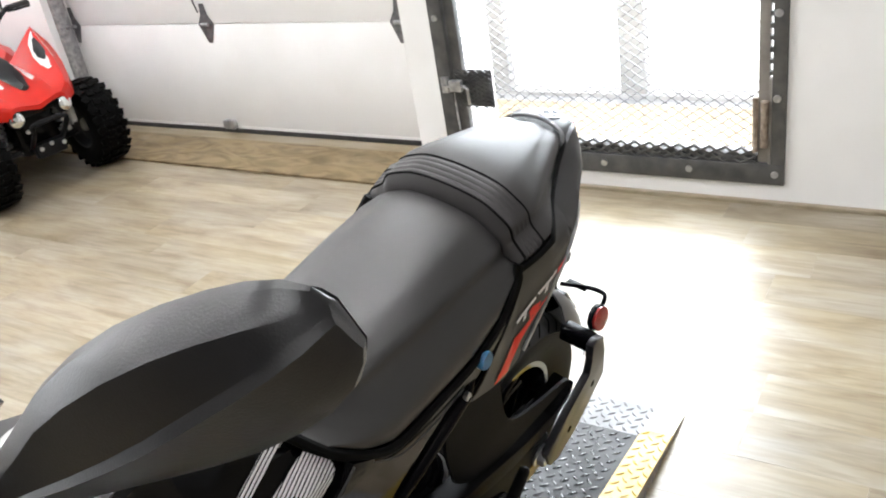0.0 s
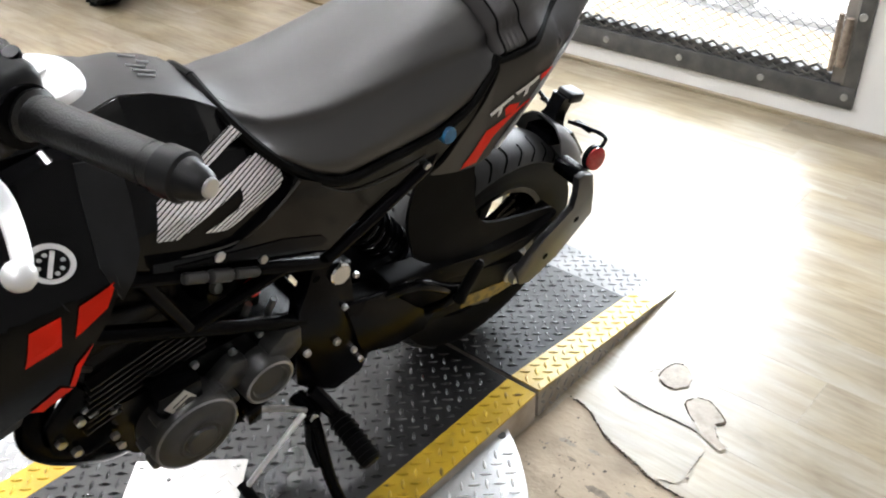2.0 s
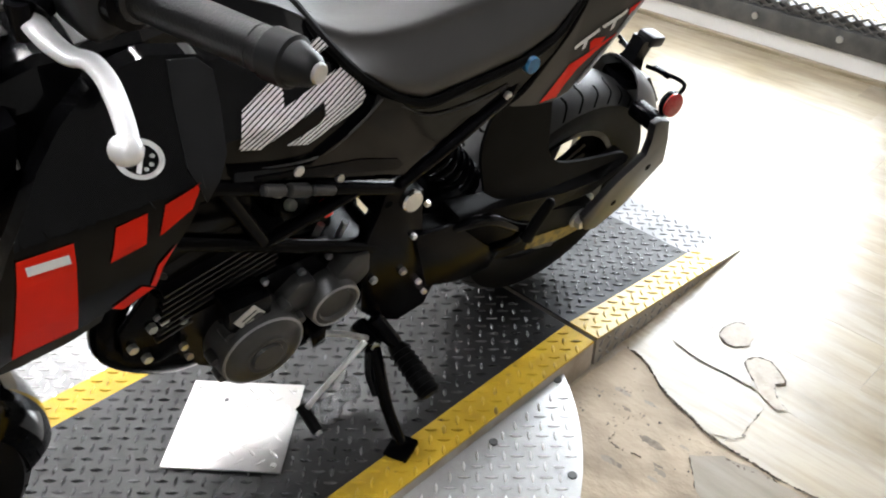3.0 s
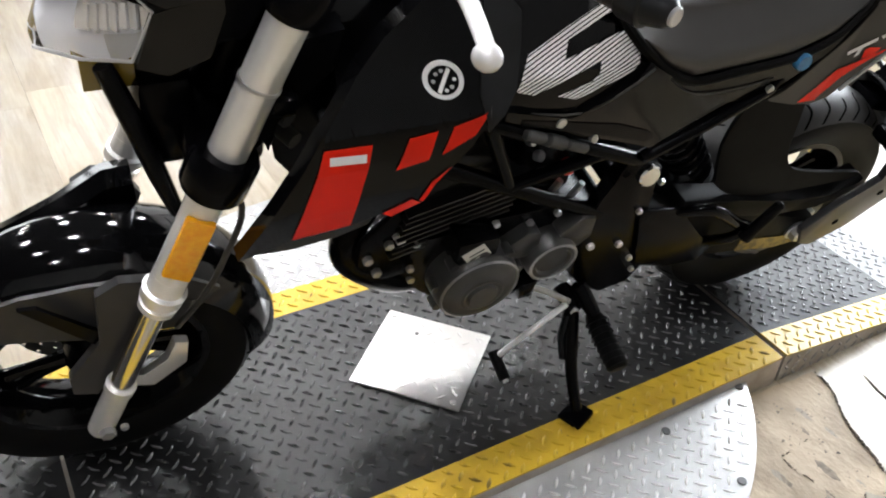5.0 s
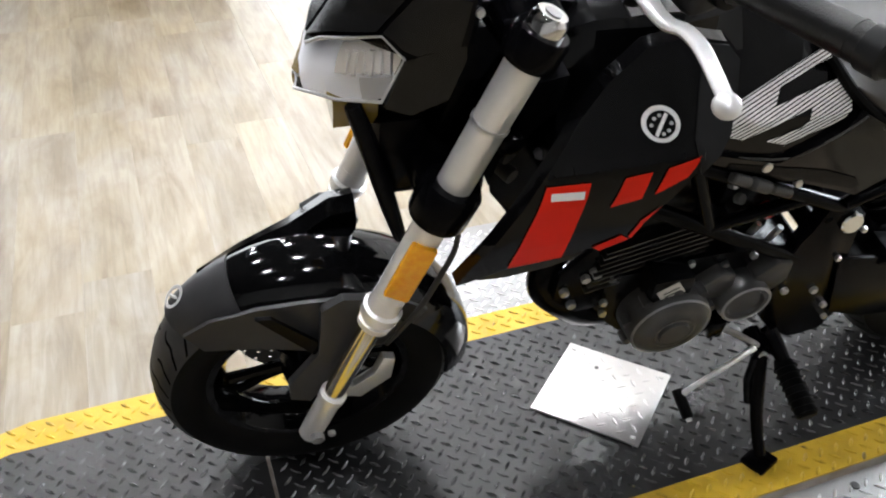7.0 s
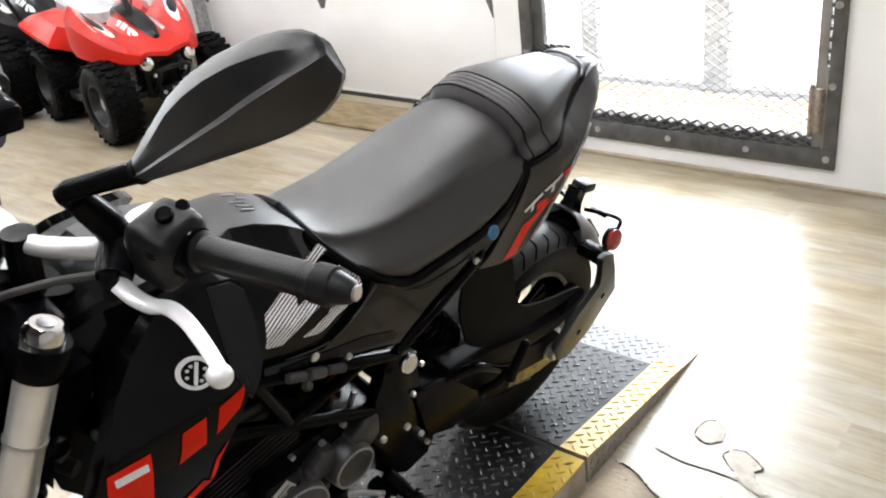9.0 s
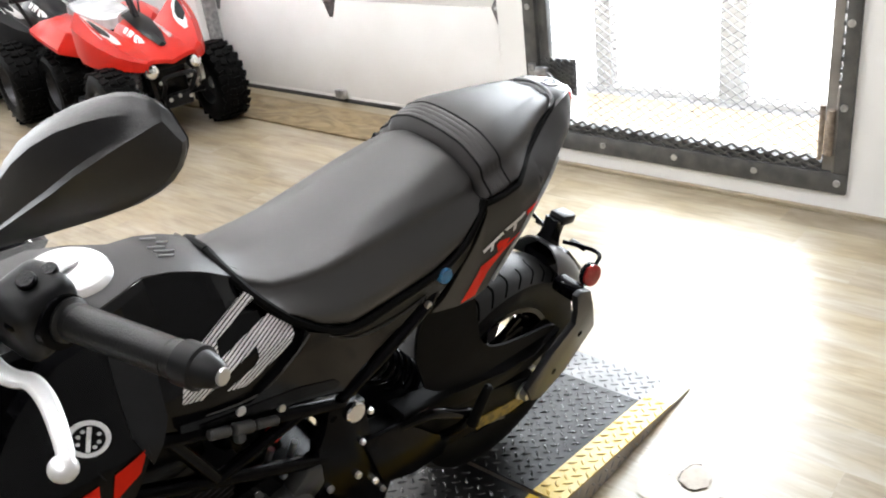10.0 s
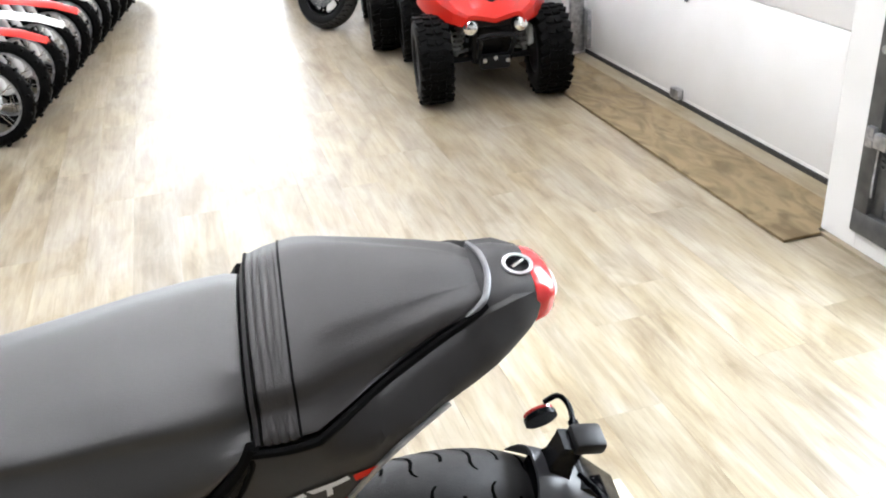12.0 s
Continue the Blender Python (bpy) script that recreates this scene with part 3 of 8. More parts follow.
def wedge(x0, x1, y0, y1):
    bm = bmesh.new()
    a = [bm.verts.new(p) for p in ((x0, y0, 0), (x1, y0, 0), (x1, y0, rz(x1) - 0.003), (x0, y0, rz(x0) - 0.003))]
    b = [bm.verts.new((v.co.x, y1, v.co.z)) for v in a]
    bm.faces.new(a)
    bm.faces.new(b[::-1])
    for i in range(4):
        j = (i + 1) % 4
        bm.faces.new((a[j], a[i], b[i], b[j]))
    return bm


part("ramp_base", wedge(R0, RAMP1, PY0 + 0.002, PY1 - 0.002), M_ALUDIRT, ramp, "soiled aluminium ramp side", 0)
PAINT = 1.005
# Worn yellow, paled in the colour to stand for glare from the door.
M_YELGLARE = mat("worn_glare_yellow", (0.60, 0.41, 0.055), 0.42, 0.0, col2=(0.63, 0.47, 0.13), scale=9, bump=0.2, bscale=160, world_space=True)
part("ramp_sheet", ramp_sheet(R0, PAINT, PY0 + STRIP, PY1 - STRIP, 0), M_RAMP, ramp, "black painted tread plate", 0)
part("ramp_edge", ramp_sheet(R0, PAINT + 0.03, PY0, PY0 + STRIP, 0.0006), M_YELGLARE, ramp, "yellow painted edge", 0)
part("ramp_edge", ramp_sheet(R0, PAINT + 0.03, PY1 - STRIP, PY1, 0.0006), M_YELGLARE, ramp, "yellow painted edge", 0)
M_FOOT = mat("dull_ramp_foot", (0.20, 0.20, 0.20), 0.55, 0.5, col2=(0.13, 0.13, 0.13), scale=9, bump=0.2, bscale=140, world_space=True)
part("ramp_foot", ramp_sheet(PAINT, RAMP1, PY0 + STRIP, PY1 - STRIP, 0.0003), M_FOOT, ramp, "bare aluminium foot", 0)
# Yellow at the foot is paled most, as the glare would do.
for y0, y1 in ((PY0, PY0 + STRIP), (PY1 - STRIP, PY1)):
    part("ramp_foot", ramp_sheet(PAINT + 0.03, RAMP1, y0, y1, 0.0003), mat("faded_yellow", (0.66, 0.61, 0.47), 0.45, 0.3), ramp, "yellow foot, paled for the door's glare", 0)
lug_part("raised_tread", tread(R0 + 0.004, PAINT, PY0, PY1, lambda x, y: PY0 + STRIP + 0.006 < y < PY1 - STRIP - 0.006, rz, FALL), M_DECKLUG, ramp, "worn black tread bars with painted glints")
lug_part("edge_raised_tread", tread(R0 + 0.004, PAINT + 0.03, PY0, PY1, lambda x, y: not (PY0 + STRIP - 0.003 < y < PY1 - STRIP + 0.003) and PY0 + 0.006 < y < PY1 - 0.006, lambda x: rz(x) + 0.0006, FALL), M_YELGLARE, ramp, "worn yellow tread bars, paled for the door's glare")
lug_part("foot_raised_tread", tread(PAINT + 0.004, RAMP1 - 0.005, PY0, PY1, lambda x, y: PY0 + STRIP < y < PY1 - STRIP, rz, FALL), M_FOOT, ramp, "aluminium tread bars")
# tread bars on the upright side of deck and ramp
side_spots = [(R0 + 0.015 + 0.0255 * i, PY0, 0.010 + 0.02 * j, i, j) for i in range(20) for j in range(3) if 0.010 + 0.02 * j < rz(R0 + 0.015 + 0.0255 * i) - 0.012]
sv, sf = [], []
for x, y, z, i, j in side_spots:
    v, f = lugs([(0, 0, 0, math.pi / 4 + (math.pi / 2 if (i + j) % 2 else 0), 0)], 0.022, 0.006, 0.0018)
    n = len(sv)
    sv += [(x + p, y - r, z + q) for p, q, r in v]
    sf += [tuple(n + k for k in g) for g in f]
me = bpy.data.meshes.new("side_raised_tread")
me.from_pydata(sv, [], sf)
me.materials.append(M_ALU)
sb = new("side_raised_tread", me)
sb.parent = ramp
tagged(sb, "tread bars on the ramp side", kind="stuff")

# round turntable plate under the deck
TC, TR = (-0.042, 0.157), 0.612
turn = tagged(base("turntable"), "round bare aluminium tread-plate turntable under the platform", "turntable")
part("drum", lathe([(0.01, 0.0), (TR - 0.012, 0.0), (TR - 0.012, 0.038), (0.01, 0.038)], 96, (*TC, 0), "Z"), M_ALUDIRT, turn)
part("round_plate", lathe([(0.01, 0.038), (TR - 0.001, 0.038), (TR, 0.040), (TR, 0.045), (TR - 0.002, 0.046), (0.01, 0.046)], 128, (*TC, 0), "Z"), M_ALU, turn, "bare aluminium tread plate")
ALU_LUG = mat("aluminium_lug", (0.84, 0.84, 0.84), 0.30, 0.70, col2=(0.76, 0.75, 0.74), scale=30, world_space=True)
lug_part("raised_tread", tread(TC[0] - TR, TC[0] + TR, TC[1] - TR, TC[1] + TR, lambda x, y: math.hypot(x - TC[0], y - TC[1]) < TR - 0.018 and not (PY0 - 0.01 < y < PY1 + 0.01), lambda x: 0.046, 0, 0.0160), ALU_LUG, turn, "aluminium tread bars", length=0.0240, wide=0.0056, high=0.0018)
for x, y in ((0.455, -0.17), (-0.02, -0.41), (0.30, -0.33), (0.26, -0.19)):
    part("screw", disc_on((x, y, 0.046), (0, 0, 1), 0.008, 0.003, 10), M_STEEL, turn)

# loose aluminium patch plate screwed to the deck
patch = tagged(base("patch_plate", pose(-0.044, 0.131, TOP + 0.0022, 0, 0, -48.2)), "square bare aluminium tread plate screwed to the deck", "plate")
part("sheet", box((-0.1, -0.1, 0), (0.1, 0.1, 0.004), 0.001), M_PLATE, patch)
for sx, sy in ((1, 1), (-1, -1), (-1, 1), (1, -1)):
    part("screw", disc_on((sx * 0.086, sy * 0.086, 0.004), (0, 0, 1), 0.005, 0.002, 10), M_PLATE, patch)
lug_part("tread_lug", [(-0.081 + 0.018 * i, -0.081 + 0.018 * j, 0.004, math.pi / 4 + (math.pi / 2 if j % 2 else 0), 0.0) for i in range(10) for j in range(10) if (i + j) % 2 == 0], M_PATCHLUG, patch, length=0.022, wide=0.0055, high=0.0010)
part("scratch", box((-0.02, -0.052, 0.0038), (0.085, -0.050, 0.0043)), M_PATCHLUG, patch)
part("screw", disc_on((-0.03, 0.055, 0.004), (0, 0, 1), 0.004, 0.002, 8), M_STEEL, patch)

# ---- the black naked motorcycle on its side stand ----
M_GLOSS = mat("gloss_black_paint", (0.002, 0.002, 0.0023), 0.07, spec=0.16, bump=0.02, bscale=300)
M_SATIN = mat("satin_black_plastic", (0.003, 0.003, 0.0036), 0.17, spec=0.06, col2=(0.0045, 0.0045, 0.0053), scale=40, bump=0.06, bscale=900)
M_GREY = mat("dark_grey_plastic", (0.009, 0.0092, 0.0098), 0.38, spec=0.2, col2=(0.013, 0.0134, 0.0142), scale=30, bump=0.1, bscale=900)
M_TANK = mat("tank_black", (0.003, 0.003, 0.0034), 0.15, spec=0.20, bump=0.02, bscale=300)
M_TAIL = mat("tail_satin_black", (0.019, 0.0180, 0.0180), 0.42, spec=0.42, col2=(0.024, 0.0228, 0.0228), scale=20, bump=0.1, bscale=900)
M_FRAME = mat("black_powder_coat", (0.002, 0.002, 0.0026), 0.16, spec=0.06, bump=0.1, bscale=600)
M_ENGINE = mat("black_engine_casting", (0.003, 0.003, 0.0036), 0.20, spec=0.14, bump=0.25, bscale=260)
M_COVER = mat("dark_grey_cover", (0.045, 0.0445, 0.044), 0.34, 0.3, spec=0.45, col2=(0.060, 0.0595, 0.059), scale=40, bump=0.08, bscale=500)
M_SEAT = mat("seat_vinyl", (0.011, 0.0098, 0.0095), 0.42, col2=(0.015, 0.0134, 0.0130), scale=14, bump=0.16, bscale=700, spec=0.85)
M_SEAT.node_tree.nodes["Principled BSDF"].inputs["IOR"].default_value = 1.56
M_PAD = mat("pad_vinyl", (0.023, 0.0209, 0.0203), 0.48, col2=(0.029, 0.0264, 0.0257), scale=14, bump=0.2, bscale=700, spec=0.60)
M_MIRROR = mat("mirror_shell_plastic", (0.009, 0.0087, 0.009), 0.36, spec=0.55, col2=(0.013, 0.0126, 0.013), scale=30, bump=0.12, bscale=900)
M_FENDER = mat("gloss_fender_paint", (0.002, 0.002, 0.0023), 0.08, spec=0.38)
M_SKIRT = mat("satin_skirt_plastic", (0.031, 0.031, 0.0325), 0.36, spec=0.40, col2=(0.037, 0.037, 0.0385), scale=30, bump=0.1, bscale=900)
M_COWL = mat("satin_cowl_plastic", (0.005, 0.0049, 0.005), 0.27, spec=0.26, col2=(0.007, 0.0069, 0.007), scale=30, bump=0.12, bscale=900)
M_FIN = mat("cooling_fin_edge", (0.012, 0.012, 0.013), 0.28, spec=0.6)
M_ARM = mat("matt_black_arm", (0.003, 0.003, 0.0032), 0.48, spec=0.05, col2=(0.0045, 0.0045, 0.0048), scale=30, bump=0.1, bscale=600)
M_RIMEDGE = mat("bright_edge", (0.32, 0.32, 0.33), 0.32, 0.6)
M_MUDGUARD = mat("satin_mudguard_plastic", (0.022, 0.022, 0.025), 0.36, spec=0.55)
M_PIPE = mat("black_piping", (0.002, 0.002, 0.002), 0.6, spec=0.08)
M_RUBBER = mat("tyre_rubber", (0.004, 0.004, 0.0042), 0.55, spec=0.12, col2=(0.006, 0.006, 0.006), scale=30, bump=0.2, bscale=400)
# Same rubber as the sidewall, paler to stand for light on the crown.
M_LITTREAD = mat("lit_tread_rubber", (0.021, 0.021, 0.0213), 0.5, spec=0.32, col2=(0.030, 0.030, 0.030), scale=26, bump=0.2, bscale=400)
M_GROOVE = mat("tyre_groove", (0.001, 0.001, 0.001), 0.9, spec=0.05)
M_GRIP = mat("grip_rubber", (0.006, 0.006, 0.0062), 0.36, spec=0.36, col2=(0.010, 0.010, 0.0102), scale=60, bump=0.3, bscale=500)
M_SILVER = mat("silver_fork", (0.93, 0.92, 0.91), 0.24, 0.60, spec=1.0, col2=(0.88, 0.875, 0.87), scale=30)
M_CHROME = mat("polished_steel", (0.78, 0.77, 0.75), 0.12, 1.0)
M_BOLT = mat("zinc_bolt", (0.62, 0.62, 0.62), 0.28, 0.9)
M_LEVER = mat("silver_lever", (0.84, 0.84, 0.84), 0.28, 0.4)
M_RED = mat("red_decal", (0.82, 0.019, 0.005), 0.30, spec=0.15)
M_WHITE = mat("white_decal", (0.84, 0.84, 0.84), 0.35)
M_SILDEC = mat("silver_decal", (0.52, 0.52, 0.52), 0.4, 0.2)
M_ORANGE = mat("amber_reflector", (1.0, 0.46, 0.012), 0.18, coat=0.3, col2=(0.95, 0.36, 0.008), scale=120)
M_REFL = mat("red_reflector", (0.42, 0.022, 0.022), 0.2, coat=0.5, col2=(0.30, 0.015, 0.015), scale=200)
M_TAILRED = mat("tail_lens", (0.62, 0.018, 0.02), 0.15, coat=0.6)
M_BLUE = mat("blue_cap", (0.03, 0.17, 0.33), 0.35, col2=(0.02, 0.11, 0.24), scale=90)
M_LENS = mat("pale_lens", (0.90, 0.91, 0.96), 0.20, coat=1.0, col2=(0.94, 0.95, 0.98), scale=25)
M_AMBERGL = mat("amber_lamp", (0.18, 0.12, 0.015), 0.12, coat=0.6)
M_STICKER_SHEEN = mat("sticker_and_reflection", (0.26, 0.17, 0.02), 0.35, col2=(0.10, 0.066, 0.012), scale=60, contrast=(0.45, 0.62))
M_LABEL = mat("paper_label", (0.62, 0.61, 0.57), 0.6)
M_INK = mat("label_ink", (0.03, 0.03, 0.03), 0.6)

bike = tagged(base("motorcycle", pose(0, 0.170, 0.07, 14.5, 0, -5.5)), "black mini motorcycle with red graphics, leaning on its side stand", "motorcycle")
FA, RA = (-0.566, 0.0, 0.232), (0.631, 0.0, 0.246)


def sym(fn):
    for s in (-1, 1):
        fn(s)


def wheel(name, c, R, W, spokes, disc_side, turn_by):
    """Tyre with tread grooves, cast rim with spokes, hub and brake disc."""
    x, y, z = c
    wh = base(name)
    wh.parent = bike
    wh.location = c
    h = W / 2
    rim_r = 0.147
    prof = [(rim_r, -h * 0.66), (rim_r + 0.012, -h * 0.80), (R - 0.045, -h * 0.99), (R - 0.026, -h * 0.97), (R - 0.012, -h * 0.74), (R - 0.004, -h * 0.42), (R, 0),
            (R - 0.004, h * 0.42), (R - 0.012, h * 0.74), (R - 0.026, h * 0.97), (R - 0.045, h * 0.99), (rim_r + 0.012, h * 0.80), (rim_r, h * 0.66)]
    part("tyre", lathe(prof, 72, close=True), M_RUBBER, wh, "black road tyre")

    def crown(v, lift=0.0005):
        return lerp(abs(v), [0, h * 0.42, h * 0.74, h * 0.97, h * 1.0], [R, R - 0.004, R - 0.012, R - 0.026, R - 0.034]) + lift

    edge_v = [-0.97, -0.86, -0.74, -0.42, 0, 0.42, 0.74, 0.86, 0.97]
    # Crown band in the paler tone; the light on it is in the colour.
    part("tread_band", lathe([(crown(h * v) - 0.004, h * v) for v in edge_v[::-1]] + [(crown(h * v), h * v) for v in edge_v], 72, close=True), M_LITTREAD, wh, "tread in paler grey, painted as if lit")
    gb = bmesh.new()
    for k in range(38):
        a0 = 2 * math.pi * k / 38
        for s in (-1, 1):
            path = []
            for t in np.linspace(0, 1, 9):
                v = s * h * (0.94 - (0.80 if k % 2 else 0.52) * (1 - t))
                a = a0 + (0.083 if s > 0 else 0) + 0.17 * abs(v) / h + 0.035 * math.sin(7.0 * abs(v) / h)
                path.append((a, v))
            rows = []
            for a, v in path:
                wd = 0.0026 / R * (0.7 + 0.6 * abs(v) / h)
                r = crown(v, 0.0012)
                rows.append([gb.verts.new((r * math.cos(b), v, r * math.sin(b))) for b in (a - wd, a + wd)])
            for p, q in zip(rows, rows[1:]):
                gb.faces.new((p[0], p[1], q[1], q[0]))
    part("tread_groove", gb, M_GROOVE, wh, "curved tread grooves", 0)
    part("rim", lathe([(rim_r + 0.008, -h * 0.74), (rim_r + 0.006, -h * 0.64), (rim_r - 0.008, -h * 0.60), (rim_r - 0.016, -h * 0.2), (rim_r - 0.016, h * 0.2), (rim_r - 0.008, h * 0.60), (rim_r + 0.006, h * 0.64), (rim_r + 0.008, h * 0.74), (rim_r - 0.004, h * 0.74), (rim_r - 0.024, h * 0.2), (rim_r - 0.024, -h * 0.2), (rim_r - 0.004, -h * 0.74)], 56, close=True), M_GLOSS, wh, "black cast rim")
    for k in range(spokes):
        a = 2 * math.pi * k / spokes + turn_by
        for da in (-0.13, 0.13):
            p, q = V(0.034 * math.cos(a), 0, 0.034 * math.sin(a)), V((rim_r - 0.02) * math.cos(a + da), 0, (rim_r - 0.02) * math.sin(a + da))
            part("spoke", tube([p, p.lerp(q, 0.5), q], [0.012, 0.0085, 0.0105], 8), M_GLOSS, wh)
    part("hub", lathe([(0.012, -h * 0.9), (0.032, -h * 0.85), (0.040, -0.02), (0.040, 0.02), (0.032, h * 0.85), (0.012, h * 0.9)], 28), M_ENGINE, wh)
    yd = disc_side * (h * 0.95 + 0.004)
    db, radii, n = bmesh.new(), (0.062, 0.070, 0.077, 0.084, 0.091, 0.098, 0.105), 66
    grid = [[[db.verts.new((r * math.cos(2 * math.pi * k / n), y0, r * math.sin(2 * math.pi * k / n))) for k in range(n)] for r in radii] for y0 in (yd - 0.002, yd + 0.002)]
    for i in range(len(radii) - 1):
        for k in range(n):
            if i % 2 and (k + i) % 3 == 0:
                continue
            for side in grid:
                db.faces.new((side[i][k], side[i + 1][k], side[i + 1][(k + 1) % n], side[i][(k + 1) % n]))
    for i in (0, len(radii) - 1):
        for k in range(n):
            db.faces.new((grid[0][i][k], grid[1][i][k], grid[1][i][(k + 1) % n], grid[0][i][(k + 1) % n]))
    part("brake_disc", db, M_STEEL, wh, "drilled dark steel brake disc", 0)
    return wh


wheel("front_wheel", FA, 0.230, 0.115, 5, 1, 0.96)
wheel("rear_wheel", RA, 0.243, 0.128, 5, 1, 0.35)

# fork
FD = V(0.385, 0, 1).normalized()


def fork_at(z, y):
    return V(-0.567 + 0.385 * (z - 0.236), y, z)


def fork_leg(s):
    y = s * 0.118
    leg = base("fork_leg")
    leg.parent = bike
    part("outer_tube", tube([fork_at(0.505, y), fork_at(0.855, y)], 0.0215, 24), M_SILVER, leg, "satin silver fork tube")
    part("clamp_band", tube([fork_at(0.772, y), fork_at(0.776, y)], 0.0225, 24), M_GALV, leg)
    part("collar", tube([fork_at(0.450, y), fork_at(0.454, y), fork_at(0.462, y), fork_at(0.464, y), fork_at(0.470, y), fork_at(0.472, y), fork_at(0.484, y), fork_at(0.487, y), fork_at(0.508, y)], [0.019, 0.0235, 0.0240, 0.0215, 0.0215, 0.0265, 0.0270, 0.0225, 0.0218], 24), M_SILVER, leg, "silver stepped dust seal collar", 25)
    part("inner_tube", tube([fork_at(0.29, y), fork_at(0.456, y)], 0.0150, 20), M_CHROME, leg, "polished inner tube")
    part("foot", tube([fork_at(0.200, y), fork_at(0.206, y), fork_at(0.250, y), fork_at(0.290, y), fork_at(0.293, y), fork_at(0.304, y), fork_at(0.307, y)], [0.013, 0.0175, 0.0180, 0.0175, 0.0200, 0.0200, 0.0160], 20), M_SILVER, leg, "silver axle clamp", 25)
    part("axle_bolt", disc_on((-0.571, y + s * 0.019, 0.226), (0, s, 0), 0.011, 0.009, 6), M_BOLT, leg)
    part("pinch_bolt", disc_on((-0.549, y + s * 0.016, 0.224), (0, s, 0), 0.0055, 0.006, 8), M_BOLT, leg)
    lo, hi = fork_at(0.525, y), fork_at(0.612, y)
    body = bmesh.new()
    nrm = (V(-0.25, s, 0.1)).normalized()
    acr = FD.cross(nrm).normalized()
    for a, b, off, half, rnd in ((lo, hi, 0.021, 0.0165, 0.003),):
        c = (a + b) / 2 + nrm * off
        mx = Matrix.Translation(c) @ Matrix((acr, FD, nrm)).transposed().to_4x4()
        box((-half, -(b - a).length / 2, -0.004), (half, (b - a).length / 2, 0.006), rnd, body)
        body.transform(mx)
    part("side_reflector", body, M_ORANGE, leg, "amber side reflector")
    part("top_cap", tube([fork_at(0.882, y), fork_at(0.897, y), fork_at(0.903, y)], [0.021, 0.021, 0.016], 20), M_CHROME, leg, "polished fork cap")
    part("cap_recess", disc_on(fork_at(0.9035, y), FD, 0.009, 0.0012, 16), M_GALV, leg)


sym(fork_leg)
yoke = base("triple_clamp")
yoke.parent = bike
for z, r, t, deep in ((0.665, 0.037, 0.05, 0.055), (0.868, 0.031, 0.034, 0.045)):
    for s in (-1, 1):
        part("clamp_ring", tube([fork_at(z - t / 2, s * 0.118), fork_at(z - t / 2 + 0.006, s * 0.118), fork_at(z + t / 2 - 0.006, s * 0.118), fork_at(z + t / 2, s * 0.118)], [r * 0.92, r, r, r * 0.9], 28), M_FRAME, yoke)
    p = fork_at(z, 0)
    part("bridge", box((p.x - 0.03, -0.10, p.z - t * 0.42), (p.x + deep, 0.10, p.z + t * 0.42), 0.012), M_FRAME, yoke)
part("steering_stem", tube([fork_at(0.66, 0) + V(0.02, 0, 0), fork_at(0.88, 0) + V(0.02, 0, 0)], 0.03, 20), M_FRAME, yoke)
part("stem_nut", tube([fork_at(0.885, 0) + V(0.015, 0, 0), fork_at(0.90, 0) + V(0.015, 0, 0)], 0.017, 6), M_CHROME, yoke)

# front mudguard: crown shell, grey beak, and side stays to the legs
guard = base("front_mudguard")
guard.parent = bike


GA, GW = [radians(q) for q in (-4, 50, 90, 122, 138)], [1.05, 1.28, 1.18, 0.96, 0.72]


def guard_shell(a0, a1, r, half, drop, n, lift=0.0):
    rings = []
    for a in np.linspace(a0, a1, n):
        c, s = math.cos(a), math.sin(a)
        ring = []
        for v in np.linspace(-1, 1, 13):
            k = abs(v) ** 2.6
            rr = r - drop * k + lift - 0.010 * max(0.0, (a - 0.9) / 1.3)
            ring.append(V(FA[0] + rr * c, v * half * lerp(a, GA, GW), FA[2] + rr * s))
        for v in np.linspace(1, -1, 13):
            k = abs(v) ** 2.6
            rr = r - drop * k + lift - 0.004 - 0.010 * max(0.0, (a - 0.9) / 1.3)
            ring.append(V(FA[0] + rr * c, v * (half - 0.004) * lerp(a, GA, GW), FA[2] + rr * s))
        rings.append(ring)
    return loft(rings)


part("shell", guard_shell(radians(-4), radians(122), 0.258, 0.063, 0.048, 22), M_FENDER, guard, "gloss black crown")
part("beak", guard_shell(radians(112), radians(138), 0.2602, 0.0640, 0.050, 8), M_SKIRT, guard, "dark grey satin beak")
for s in (-1, 1):
    stay = [(-0.728, 0.405), (-0.69, 0.436), (-0.63, 0.456), (-0.56, 0.463), (-0.50, 0.461), (-0.44, 0.442), (-0.40, 0.41), (-0.46, 0.345), (-0.55, 0.352), (-0.61, 0.366), (-0.66, 0.374), (-0.705, 0.372)]
    ysk = lambda x, z: lerp(x, [-0.74, -0.66, -0.55, -0.42], [0.054, 0.068, 0.078, 0.080])
    if s < 0:
        part("side_skirt", skin(stay, ysk, 0.006, 3, s), M_SKIRT, guard, "dark grey satin side skirt")
    brk = [(-0.548, 0.468), (-0.52, 0.486), (-0.485, 0.478), (-0.465, 0.43), (-0.485, 0.37), (-0.535, 0.315), (-0.572, 0.262), (-0.60, 0.275), (-0.60, 0.31), (-0.555, 0.375)]
    part("stay_cover", skin(brk, lambda x, z: 0.099, 0.012, 3, s), M_SKIRT, guard, "dark grey fork stay cover")
    arm = [(-0.632, 0.465), (-0.612, 0.462), (-0.535, 0.37), (-0.552, 0.355)]
    if s < 0:
        part("stay", skin(arm, lambda x, z: 0.093, 0.006, 1, s), M_FRAME, guard)
